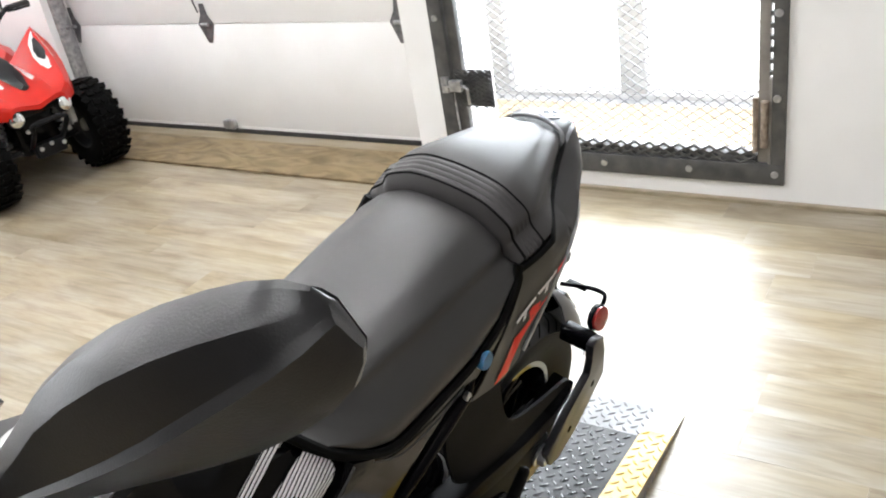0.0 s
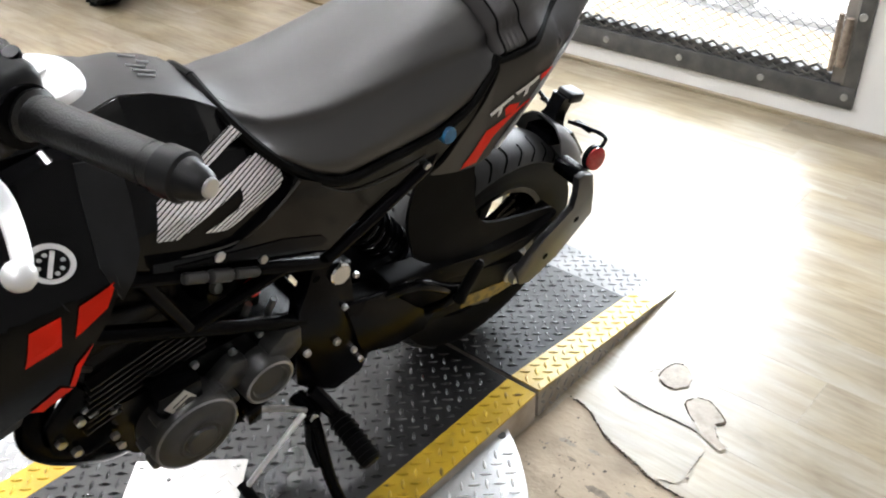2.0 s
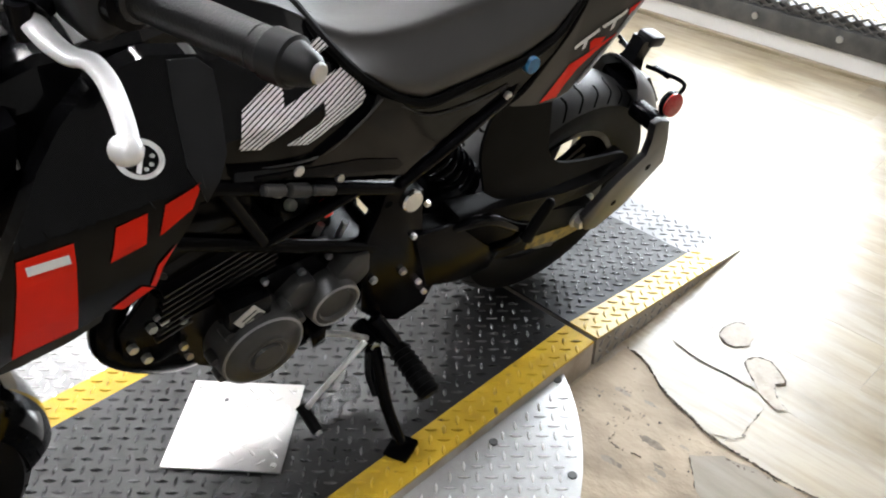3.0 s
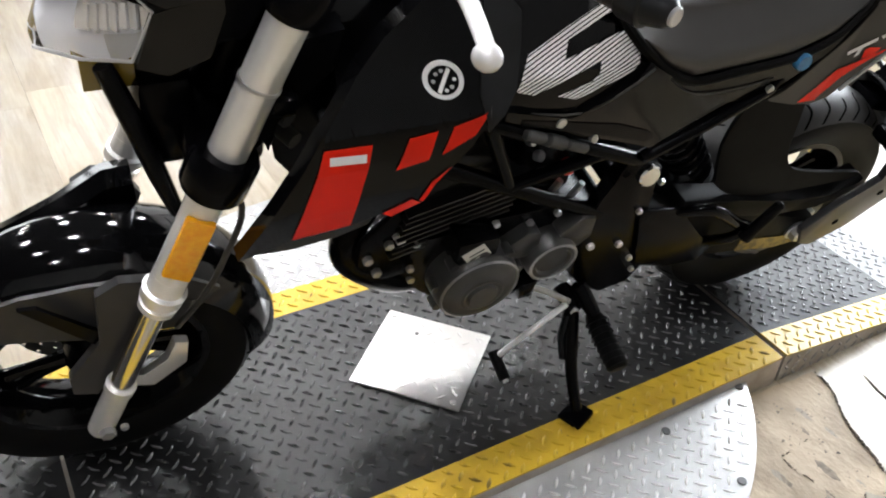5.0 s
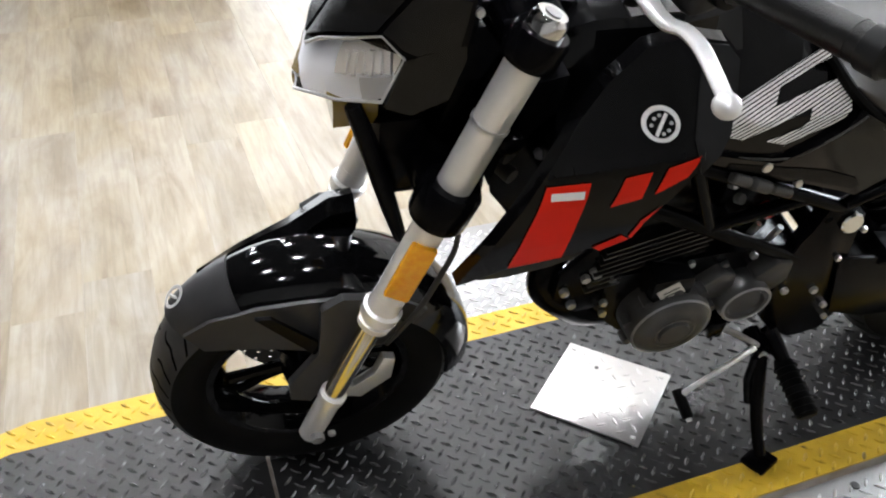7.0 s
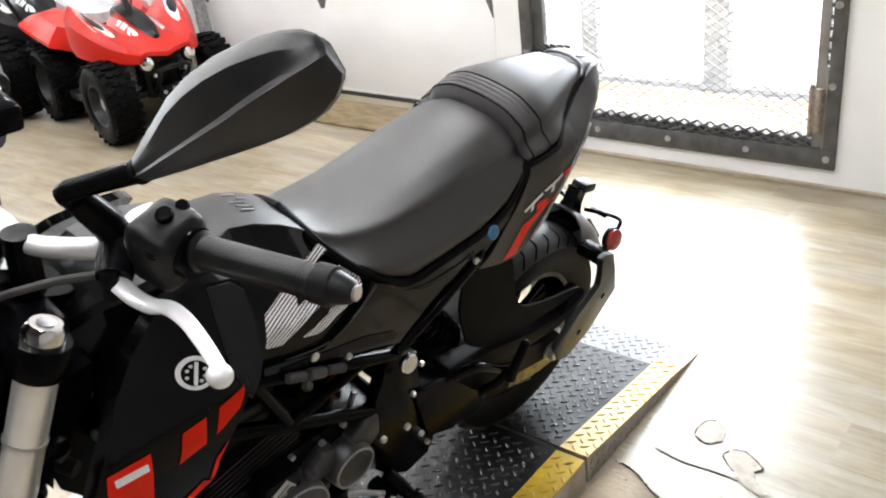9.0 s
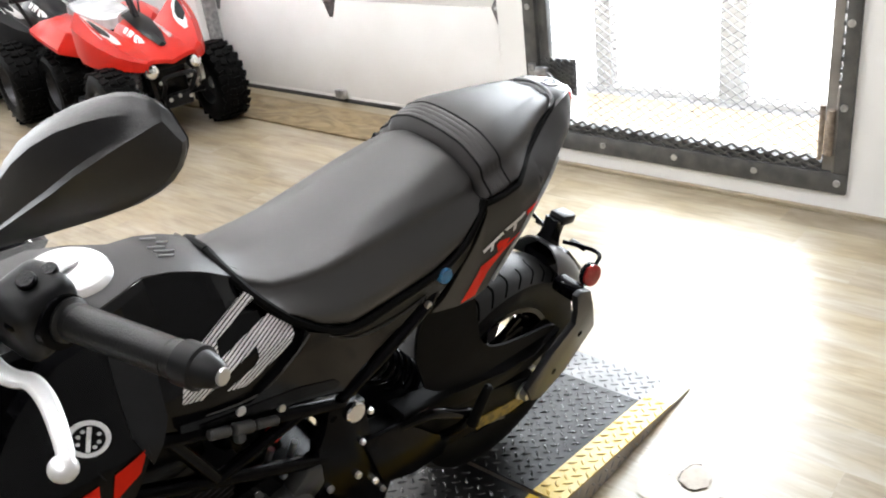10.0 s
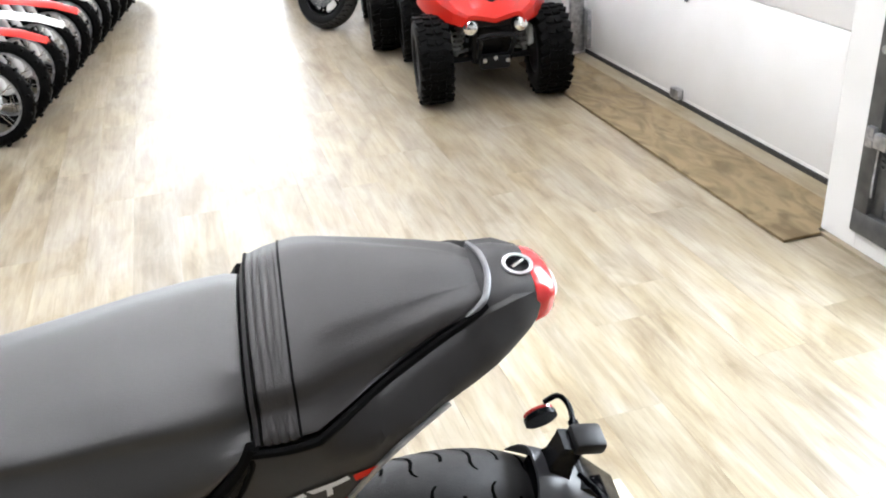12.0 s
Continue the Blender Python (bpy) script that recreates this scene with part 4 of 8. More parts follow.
part("mount_hump", loft([[V(x, y0, 0.42), V(x, y0, z - 0.01), V(x, (y0 + y1) / 2, z), V(x, y1, z - 0.012), V(x, y1 + 0.004, 0.42)] for x, y0, y1, z in ((-0.70, 0.015, 0.040, 0.440), (-0.64, 0.018, 0.058, 0.462), (-0.57, 0.028, 0.074, 0.482), (-0.51, 0.045, 0.094, 0.503), (-0.475, 0.050, 0.100, 0.500))]), M_GLOSS, guard)
e0 = V(FA[0] + 0.2525 * math.cos(radians(131)), 0, FA[2] + 0.2525 * math.sin(radians(131)))
en = V(math.cos(radians(131)), 0, math.sin(radians(131)))
part("badge", disc_on(e0 + en * 0.003, en, 0.017, 0.001, 24, inner=0.0125), M_SILDEC, guard, "round silver outline badge")
part("badge_bar", tube([e0 + en * 0.0045 + V(0.004, -0.008, 0.006), e0 + en * 0.0045 + V(-0.004, 0.008, -0.006)], 0.0022, 6), M_SILDEC, guard)
cal = base("front_caliper")
cal.parent = bike
part("bracket", plate_xz([(-0.555, 0.285), (-0.50, 0.262), (-0.455, 0.30), (-0.45, 0.345), (-0.468, 0.352), (-0.478, 0.315), (-0.51, 0.29), (-0.545, 0.31)], -0.108, -0.095, 0.002), M_SILVER, cal, "silver cast bracket")
part("body", box((-0.505, 0.055, 0.28), (-0.43, 0.115, 0.36), 0.01), M_ENGINE, cal)
part("brake_hose", tube([(-0.40, -0.085, 0.66), (-0.375, -0.10, 0.58), (-0.395, -0.10, 0.50), (-0.42, -0.09, 0.42), (-0.46, -0.09, 0.36)], 0.004, 8, 5), M_SEAL, cal)

# headlight, cowl and instrument
head = base("headlight")
head.parent = bike


def lamp_edge(f, low):
    """The lamp's upper or lower edge: f runs from the middle (0) to the outer corner (1)."""
    if low:
        xs, ys, zs = [-0.550, -0.511, -0.469, -0.450], [0.0, 0.05, 0.085, 0.091], [0.754, 0.772, 0.790, 0.838]
        ks = [0, 0.5, 0.85, 1]
    else:
        xs, ys, zs = [-0.534, -0.522, -0.497, -0.467, -0.447], [0.0, 0.03, 0.055, 0.077, 0.091], [0.812, 0.838, 0.852, 0.866, 0.845]
        ks = [0, 0.3, 0.55, 0.85, 1]
    return V(lerp(f, ks, xs), lerp(f, ks, ys), lerp(f, ks, zs))


def lamp_grid(inset, shrink, f0=-1.0, f1=1.0, n=20, rows=6, v0=0.0, v1=1.0):
    """A sheet over the lamp's mouth, bulged forwards and set back by inset."""
    bm = bmesh.new()
    grid = []
    for i in range(n + 1):
        f = (f0 + (f1 - f0) * i / n) * (1 - shrink)
        a, b = lamp_edge(abs(f), True), lamp_edge(abs(f), False)
        col = []
        for j in range(rows + 1):
            v = v0 + (v1 - v0) * j / rows
            v = shrink + (1 - 2 * shrink) * v
            p = a.lerp(b, v)
            p.x += inset - 0.009 * math.sin(math.pi * v) * (1 - abs(f) ** 3)
            p.y = math.copysign(p.y, f) if abs(f) > 1e-9 else 0.0
            col.append(bm.verts.new(p))
        grid.append(col)
    for a, b in zip(grid, grid[1:]):
        for j in range(rows):
            bm.faces.new((a[j], b[j], b[j + 1], a[j + 1]))
    return bm


lens = part("lens", lamp_grid(0.0, 0.0), glass_mat("clear_lens", (0.96, 0.97, 1.0), 0.02), head, "clear headlight lens")
lens.visible_shadow = False
part("reflector_bowl", lamp_grid(0.014, 0.03), M_LENS, head, "pale headlight reflector")
for s in (-1, 1):
    part("dark_insert", lamp_grid(0.010, 0.03, s * 0.66, s * 0.98, 8, 3, 0.0, 0.38), M_SILDEC, head, "grey lower insert")
    part("chrome_insert", lamp_grid(0.011, 0.03, s * 0.45, s * 0.97, 8, 3, 0.45, 0.97), M_SILVER, head, "chrome reflector facets")
    for k in range(6):
        f = 0.52 + 0.07 * k
        a, b = lamp_edge(f, True), lamp_edge(f, False)
        p, q = a.lerp(b, 0.45 - 0.03 * (k % 2)), a.lerp(b, 0.80)
        for w in (p, q):
            w.y *= s
            w.x += 0.004
        part("lamp_facet", tube([p, q], 0.0032, 5), M_SILVER, head)
    rim_pts = [lamp_edge(f, False) for f in (0, 0.3, 0.55, 0.85, 1)] + [lamp_edge(f, True) for f in (0.85, 0.5, 0)]
    part("lens_rim", tube([V(p.x - 0.001, s * p.y, p.z) for p in rim_pts], 0.0020, 6), M_SILDEC, head)
part("shell", loft([[V(-0.545 + k, 0, 0.755), V(-0.50 + k, -0.05, 0.773), V(-0.462 + k, -0.084 + 0.1 * k, 0.792), V(-0.442 + k, -0.089 + 0.1 * k, 0.838), V(-0.46 + k, -0.07, 0.86), V(-0.46 + k, 0.07, 0.86), V(-0.442 + k, 0.089 - 0.1 * k, 0.838), V(-0.462 + k, 0.084 - 0.1 * k, 0.792), V(-0.50 + k, 0.05, 0.773)] for k in (0.022, 0.06, 0.10)]), M_SATIN, head)
part("lower_lamp", loft([[V(x, v * 0.045, z) for v, z in ((-1, 0.752), (-0.9, 0.724), (0.9, 0.724), (1, 0.752), (0.95, 0.772), (-0.95, 0.772))] for x in (-0.515, -0.50, -0.465)]), M_AMBERGL, head, "smoked amber lower lamp")
part("lower_bracket", tube([(-0.495, -0.055, 0.765), (-0.480, -0.064, 0.715), (-0.458, -0.080, 0.63), (-0.444, -0.085, 0.575)], [0.010, 0.012, 0.011, 0.008], 10, 4), M_SATIN, head)
part("lower_bracket", box((-0.47, -0.06, 0.62), (-0.41, 0.06, 0.74), 0.015), M_FRAME, head)
cowl = base("headlight_cowl")
cowl.parent = bike
COWL = ([(-0.536, 0, 0.815), (-0.521, 0.031, 0.841), (-0.496, 0.057, 0.855), (-0.466, 0.080, 0.869), (-0.444, 0.094, 0.848), (-0.386, 0.098, 0.860)],
        [(-0.515, 0, 0.846), (-0.504, 0.029, 0.863), (-0.480, 0.055, 0.874), (-0.452, 0.080, 0.886), (-0.428, 0.094, 0.884), (-0.383, 0.099, 0.884)],
        [(-0.495, 0, 0.876), (-0.488, 0.031, 0.892), (-0.466, 0.060, 0.908), (-0.428, 0.086, 0.920), (-0.410, 0.092, 0.921), (-0.380, 0.096, 0.913)],
        [(-0.474, 0, 0.908), (-0.470, 0.030, 0.922), (-0.456, 0.050, 0.932), (-0.428, 0.068, 0.938), (-0.412, 0.072, 0.938), (-0.388, 0.073, 0.932)],
        [(-0.449, 0, 0.960), (-0.447, 0.030, 0.965), (-0.439, 0.046, 0.968), (-0.424, 0.056, 0.966), (-0.408, 0.060, 0.960), (-0.390, 0.062, 0.955)],
        [(-0.432, 0, 0.996), (-0.431, 0.028, 0.997), (-0.426, 0.040, 0.993), (-0.416, 0.048, 0.986), (-0.403, 0.053, 0.977), (-0.390, 0.055, 0.968)])
rings = []
for row in COWL:
    outer = [V(x, -y, z) for x, y, z in row[::-1]] + [V(*p) for p in row[1:]]
    inner = [V(p.x + 0.007, p.y * 0.95, p.z - 0.002) for p in outer[::-1]]
    rings.append(outer + inner)
part("shell", loft(rings), M_SATIN, cowl, "satin black faceted cowl", 16)


def cowl_at(r, c):
    """A point of the cowl's skin: r counts the rows upwards, c the columns outwards."""
    i, j = min(int(r), 4), min(int(c), 4)
    a, b = V(*COWL[i][j]).lerp(V(*COWL[i][j + 1]), c - j), V(*COWL[i + 1][j]).lerp(V(*COWL[i + 1][j + 1]), c - j)
    return a.lerp(b, r - i)


def cowl_panel(r0, r1, c0, c1, s, lift):
    """A raised panel on the cowl with its own edges."""
    bm, grid = bmesh.new(), []
    for i in range(6):
        row = []
        for j in range(6):
            r, c = r0 + (r1 - r0) * i / 5, c0 + (c1 - c0) * j / 5
            n = (cowl_at(r, min(c + 0.05, 5)) - cowl_at(r, max(c - 0.05, 0))).cross(cowl_at(min(r + 0.05, 5), c) - cowl_at(max(r - 0.05, 0), c)).normalized()
            n = -n if n.x > 0 else n
            p = cowl_at(r, c)
            row.append([bm.verts.new(V(q.x, s * q.y, q.z)) for q in (p + n * lift, p - n * 0.001)])
        grid.append(row)
    for i in range(5):
        for j in range(5):
            bm.faces.new([grid[a][b][0] for a, b in ((i, j), (i + 1, j), (i + 1, j + 1), (i, j + 1))])
    rim = [(0, j) for j in range(6)] + [(i, 5) for i in range(1, 6)] + [(5, j) for j in range(4, -1, -1)] + [(i, 0) for i in range(4, 0, -1)]
    for (a, b), (c, d) in zip(rim, rim[1:] + rim[:1]):
        bm.faces.new((grid[a][b][0], grid[a][b][1], grid[c][d][1], grid[c][d][0]))
    return bm


for s in (-1, 1):
    part("lower_panel", cowl_panel(0.16, 1.90, 0.12, 2.75, s, 0.0045), M_COWL, cowl, "raised satin panel above the lamp", 20)
    part("side_panel", cowl_panel(0.10, 1.85, 2.95, 4.85, s, 0.0035), M_COWL, cowl, "raised satin side panel", 20)
    part("brow_panel", cowl_panel(2.10, 2.95, 0.12, 4.70, s, 0.0030), M_GREY, cowl, "narrow grey brow panel", 20)
    part("upper_panel", cowl_panel(3.10, 4.90, 0.10, 3.80, s, 0.0035), M_COWL, cowl, "raised upper fly screen panel", 20)
for s in (-1, 1):
    part("cheek", skin([(-0.449, 0.845), (-0.386, 0.862), (-0.384, 0.84), (-0.40, 0.79), (-0.44, 0.775), (-0.468, 0.788)], lambda x, z: 0.094, 0.012, 2, s), M_COWL, cowl)
    part("cowl_screw", disc_on((-0.377, s * 0.094, 0.895), (0, s, 0.3), 0.005, 0.006, 8), M_BOLT, cowl)
    part("cowl_stay", box((-0.40, s * 0.082, 0.885), (-0.365, s * 0.092, 0.905), 0.003), M_FRAME, cowl)
dash = base("instrument")
dash.parent = bike
part("housing", box((-0.43, -0.058, 0.885), (-0.375, 0.058, 0.925), 0.014), M_SATIN, dash)
TILT_POD = pose(-0.382, 0, 0.962, 0, 42, 0)
pod = lathe([(0.005, 0.020), (0.052, 0.020), (0.060, 0.015), (0.062, 0.004), (0.060, -0.006), (0.055, -0.040), (0.040, -0.055), (0.005, -0.058)], 36, axis="Z")
pod.transform(TILT_POD)
part("gauge_pod", pod, M_COWL, dash)
bez = lathe([(0.049, 0.020), (0.054, 0.024), (0.058, 0.020)], 36, axis="Z")
bez.transform(TILT_POD)
part("bezel", bez, M_CHROME, dash, "chrome gauge bezel")
glass_disc = lathe([(0.004, 0.0225), (0.044, 0.022), (0.050, 0.0205), (0.004, 0.0202)], 32, axis="Z")
glass_disc.transform(TILT_POD)
part("gauge_glass", glass_disc, mat("gauge_glass", (0.012, 0.011, 0.012), 0.05, spec=0.6, coat=0.5), dash, "glossy gauge glass")

# handlebar with left and right controls
bars = base("handlebar")
bars.parent = bike
for s in (-1, 1):
    part("bar", tube([(-0.285, 0, 0.945), (-0.283, s * 0.05, 0.946), (-0.255, s * 0.13, 0.972), (-0.205, s * 0.19, 0.985), (-0.172, s * 0.27, 0.995), (-0.150, s * 0.34, 1.003)], 0.0112, 14, 5), M_SILVER, bars, "polished steel bar")
    part("riser", tube([(-0.292, s * 0.04, 0.885), (-0.288, s * 0.04, 0.958)], 0.017, 14), M_FRAME, bars)
    g0, g1 = V(-0.193, s * 0.212, 0.986), V(-0.153, s * 0.338, 1.0025)
    grip = part("grip", tube([g0, g0.lerp(g1, 0.02), g0.lerp(g1, 0.06), g0.lerp(g1, 0.08), g0.lerp(g1, 0.97), g1], [0.017, 0.0205, 0.0205, 0.0168, 0.0165, 0.0175], 24), M_GRIP, bars, "ribbed black rubber grip")
    for k in range(2):
        c = g0.lerp(g1, 0.12 + 0.80 * k)
        part("rib", tube([c, c.lerp(g1, 0.012)], 0.0171, 20), M_GRIP, grip)
    e0b, e1b = g1, g1.lerp(g0, -0.30)
    part("bar_end", tube([e0b, e0b.lerp(e1b, 0.02), e0b.lerp(e1b, 0.48), e0b.lerp(e1b, 0.52), e0b.lerp(e1b, 0.9), e1b], [0.0165, 0.0190, 0.0190, 0.0160, 0.0115, 0.0075], 22), M_GREY, bars, "black bar-end weight")
    way = (e1b - e0b).normalized()
    part("end_screw", disc_on(e1b, way, 0.0075, 0.003, 14), M_BOLT, bars)
switch = base("left_switchgear")
switch.parent = bike
sg = box((-0.033, -0.026, -0.036), (0.03, 0.03, 0.034), 0.014, seg=3)
sg.transform(pose(-0.205, -0.186, 0.985, 8, -8, 15))
part("housing", sg, M_GREY, switch, "black switch housing")
part("ring", tube([V(-0.199, -0.207, 0.985), V(-0.1955, -0.218, 0.9865)], 0.025, 24), M_SATIN, switch)
for p, r in (((-0.208, -0.19, 1.02), 0.009), ((-0.186, -0.185, 1.017), 0.007), ((-0.232, -0.205, 0.995), 0.006)):
    part("button", disc_on(p, (-0.3, -0.2, 1), r, 0.006, 12), M_FRAME, switch)
perch = base("clutch_lever")
perch.parent = bike
part("perch", tube([(-0.228, -0.135, 0.975), (-0.240, -0.150, 0.972), (-0.258, -0.170, 0.962)], [0.021, 0.020, 0.017], 14), M_SATIN, perch, "black lever perch")
part("pivot", tube([(-0.263, -0.172, 0.945), (-0.263, -0.172, 0.975)], 0.009, 12), M_SATIN, perch)
blade = [(-0.258, -0.170, 0.960), (-0.254, -0.195, 0.953), (-0.246, -0.211, 0.947), (-0.237, -0.226, 0.949), (-0.237, -0.255, 0.953), (-0.243, -0.290, 0.955), (-0.252, -0.325, 0.959), (-0.258, -0.340, 0.965)]
rings = []
path = spline(blade, 4)
for i, p in enumerate(path):
    f = i / (len(path) - 1)
    wide, tall = 0.0105 - 0.004 * f, 0.0062 - 0.0012 * f
    way = (path[min(i + 1, len(path) - 1)] - path[max(i - 1, 0)]).normalized()
    side = V(0, 0, 1).cross(way).normalized()
    rings.append([p + side * wide * math.cos(a) + V(0, 0, 1) * tall * math.sin(a) for a in (2 * math.pi * k / 12 for k in range(12))])
part("blade", loft(rings), M_LEVER, perch, "silver clutch lever")
bl = bmesh.new()
bmesh.ops.create_uvsphere(bl, u_segments=16, v_segments=10, radius=0.0115, matrix=Matrix.Translation((-0.261, -0.343, 0.965)) @ Matrix.Diagonal((1, 1.05, 0.9, 1)))
part("ball_end", bl, M_LEVER, perch)
part("cable", tube([(-0.268, -0.155, 0.962), (-0.31, -0.12, 0.95), (-0.34, -0.06, 0.90), (-0.31, -0.05, 0.80), (-0.25, -0.06, 0.70)], 0.0042, 8, 5), M_SEAL, perch)
rl = base("brake_lever")
rl.parent = bike
part("perch", tube([(-0.228, 0.135, 0.975), (-0.258, 0.170, 0.962)], [0.021, 0.017], 14), M_SATIN, rl)
part("blade", tube([(-0.268, 0.172, 0.957), (-0.252, 0.226, 0.965), (-0.236, 0.282, 0.967), (-0.258, 0.338, 0.965)], [0.009, 0.008, 0.007, 0.009], 10, 4), M_LEVER, rl)
part("reservoir", box((-0.25, 0.11, 0.975), (-0.20, 0.165, 1.01), 0.008), M_SATIN, rl)

# left mirror: stalk and long tapered shell with a ridge
mir = base("left_mirror")
mir.parent = bike
part("stalk_foot", tube([(-0.232, -0.142, 0.975), (-0.240, -0.136, 1.00), (-0.262, -0.134, 1.036)], [0.016, 0.017, 0.014], 12), M_SATIN, mir)
part("stalk", tube([(-0.262, -0.134, 1.034), (-0.272, -0.138, 1.047), (-0.258, -0.155, 1.058), (-0.227, -0.187, 1.074)], [0.011, 0.0105, 0.010, 0.0105], 12, 3), M_SATIN, mir)
m0, m1 = V(-0.226, -0.193, 1.078), V(-0.134, -0.350, 1.206)
axis_m = (m1 - m0).normalized()
face_n = V(0.80, 0.28, 0.0)
face_n = (face_n - axis_m * face_n.dot(axis_m)).normalized()
up_m = axis_m.cross(face_n).normalized()
if up_m.z < 0:
    up_m = -up_m
rings, glass_ring = [], []
for f, wup, wcr, wrg, wdn, deep in ((0.0, 0.011, 0.006, -0.001, 0.011, 0.010), (0.05, 0.016, 0.009, -0.001, 0.0125, 0.013), (0.12, 0.023, 0.014, 0.0, 0.0145, 0.017), (0.21, 0.031, 0.021, 0.002, 0.017, 0.022), (0.34, 0.043, 0.032, 0.004, 0.020, 0.028), (0.46, 0.0495, 0.038, 0.006, 0.023, 0.032),
                                    (0.58, 0.052, 0.041, 0.008, 0.026, 0.034), (0.70, 0.051, 0.041, 0.011, 0.028, 0.034), (0.80, 0.048, 0.038, 0.0125, 0.027, 0.031), (0.88, 0.044, 0.034, 0.0135, 0.024, 0.027), (0.945, 0.038, 0.028, 0.014, 0.018, 0.019), (0.985, 0.030, 0.021, 0.0145, 0.010, 0.011), (1.0, 0.022, 0.018, 0.014, 0.004, 0.006)):
    c = m0.lerp(m1, f)
    strip_w = 0.0046 * min(1.0, 0.35 + f)
    rings.append([c + up_m * a - face_n * b for a, b in ((wup, 0.0), (wup * 0.985, deep * 0.30), (wup * 0.35 + wcr * 0.65, deep * 0.66), (wcr, deep * 0.80), (wcr * 0.5 + wrg * 0.5, deep * 0.90), (wrg + strip_w, deep * 0.93), (wrg, deep + 0.0016), (wrg - 0.0016, deep + 0.0006),
                                                         (wrg * 0.4 - wdn * 0.6, deep * 0.74), (-wdn * 0.92, deep * 0.34), (-wdn, 0.0), (-wdn * 0.8, -0.004), (wup * 0.8, -0.004))])
    glass_ring.append((c + up_m * wup * 0.84, c - up_m * wdn * 0.84))
part("shell", loft(rings), M_MIRROR, mir, "satin dark grey mirror shell with a raised ridge", 24)
part("shell_collar", tube([m0 - axis_m * 0.002, m0 + axis_m * 0.004], 0.0122, 20), M_PIPE, mir, "black joint ring")
gl = [a + face_n * 0.0055 for a, _ in glass_ring[1:]] + [b + face_n * 0.0055 for _, b in glass_ring[1:]][::-1]
gm = bmesh.new()
gm.faces.new([gm.verts.new(p) for p in gl])
part("mirror_glass", gm, mat("mirror", (0.9, 0.9, 0.9), 0.02, 1.0), mir, "mirror glass", 0)

# tank
tank = base("fuel_tank")
tank.parent = bike
TX = [-0.275, -0.235, -0.19, -0.14, -0.09, -0.05, -0.015, 0.03, 0.07, 0.11, 0.14]
T_TOP = [0.835, 0.855, 0.862, 0.862, 0.858, 0.852, 0.845, 0.826, 0.796, 0.770, 0.750]


def tank_half(x):
    """Half section: (y, z) from the ridge down the flank, with a crease along the top's edge."""
    zt = lerp(x, TX, T_TOP)
    wt = lerp(x, [-0.275, -0.20, -0.12, -0.05, 0.0, 0.055, 0.14], [0.05, 0.075, 0.077, 0.042, 0.048, 0.056, 0.04])
    half = [(0, zt), (wt * 0.6, zt - 0.001), (wt, zt - 0.003), (wt + 0.006, zt - 0.014), (max(wt + 0.012, 0.076), min(0.80, zt - 0.03)), (0.088, 0.772), (0.103, 0.742), (0.115, 0.72), (0.121, 0.69), (0.122, 0.655)]
    for k in range(1, len(half)):
        half[k] = (half[k][0], min(half[k][1], half[k - 1][1] - (0.0 if k < 2 else 0.004)))
    return half


rings = []
for x in TX:
    h = tank_half(x)
    rings.append([V(x, -y, z) for y, z in h[::-1]] + [V(x, y, z) for y, z in h[1:]])
part("body", loft(rings), M_TANK, tank, "black painted fuel tank", 14)
plate_rows = []
for x in (-0.20, -0.17, -0.13, -0.09, -0.05, -0.015, 0.02, 0.045, 0.062):
    h = tank_half(x)
    row = [(h[2][0] - 0.001, h[2][1]), (h[1][0], h[1][1]), (0, h[0][1])]
    arc = [V(x, -y, z + 0.0022) for y, z in row] + [V(x, y, z + 0.0022) for y, z in row[-2::-1]]
    plate_rows.append(arc + [p - V(0, 0, 0.003) for p in arc[::-1]])
part("top_plate", loft(plate_rows), M_TAIL, tank, "satin black tank top panel", 20)
cap_b = lathe([(0.004, 0.009), (0.036, 0.0095), (0.044, 0.008), (0.048, 0.003), (0.049, -0.012), (0.004, -0.012)], 40, axis="Z")
cap_b.transform(pose(-0.115, 0, 0.861, 0, 3, 0))
cap_ob = part("filler_cap", cap_b, M_SILVER, tank, "silver round filler cap")
lock = box((-0.015, -0.006, 0.0), (0.015, 0.006, 0.004), 0.002)
lock.transform(pose(-0.115, 0, 0.872, 0, 3, 20))
part("lock_flap", lock, M_GALV, cap_ob)
# outline mark on the tank's rear slope
for dx, dy, L in ((0.0, -0.016, 0.020), (0.006, -0.009, 0.026), (0.0, -0.002, 0.022), (0.010, 0.006, 0.014), (0.0, 0.013, 0.020)):
    dy = dy * 1.5 + 0.008
    x0 = 0.016 + dx - L
    za = lerp(x0 - 0.01, TX, T_TOP) + 0.0036
    zb = lerp(x0 - 0.01 + L, TX, T_TOP) + 0.0036
    part("tank_mark", tube([(x0 - 0.01, dy, za), (x0 - 0.01 + L, dy, zb)], 0.0012, 6), M_GALV, tank)


def flank(x, z):
    return lerp(z, [0.60, 0.655, 0.69, 0.72, 0.742, 0.772, 0.80, 0.83], [0.123, 0.122, 0.121, 0.115, 0.103, 0.088, 0.076, 0.06])


def clip(poly, n, d):
    """The part of a flat outline where p . n >= d."""
    out = []
    for a, b in zip(poly, poly[1:] + poly[:1]):
        fa, fb = a[0] * n[0] + a[1] * n[1] - d, b[0] * n[0] + b[1] * n[1] - d
        if fa >= 0:
            out.append(a)
        if (fa >= 0) != (fb >= 0):
            t = fa / (fa - fb)
            out.append((a[0] + t * (b[0] - a[0]), a[1] + t * (b[1] - a[1])))
    return out


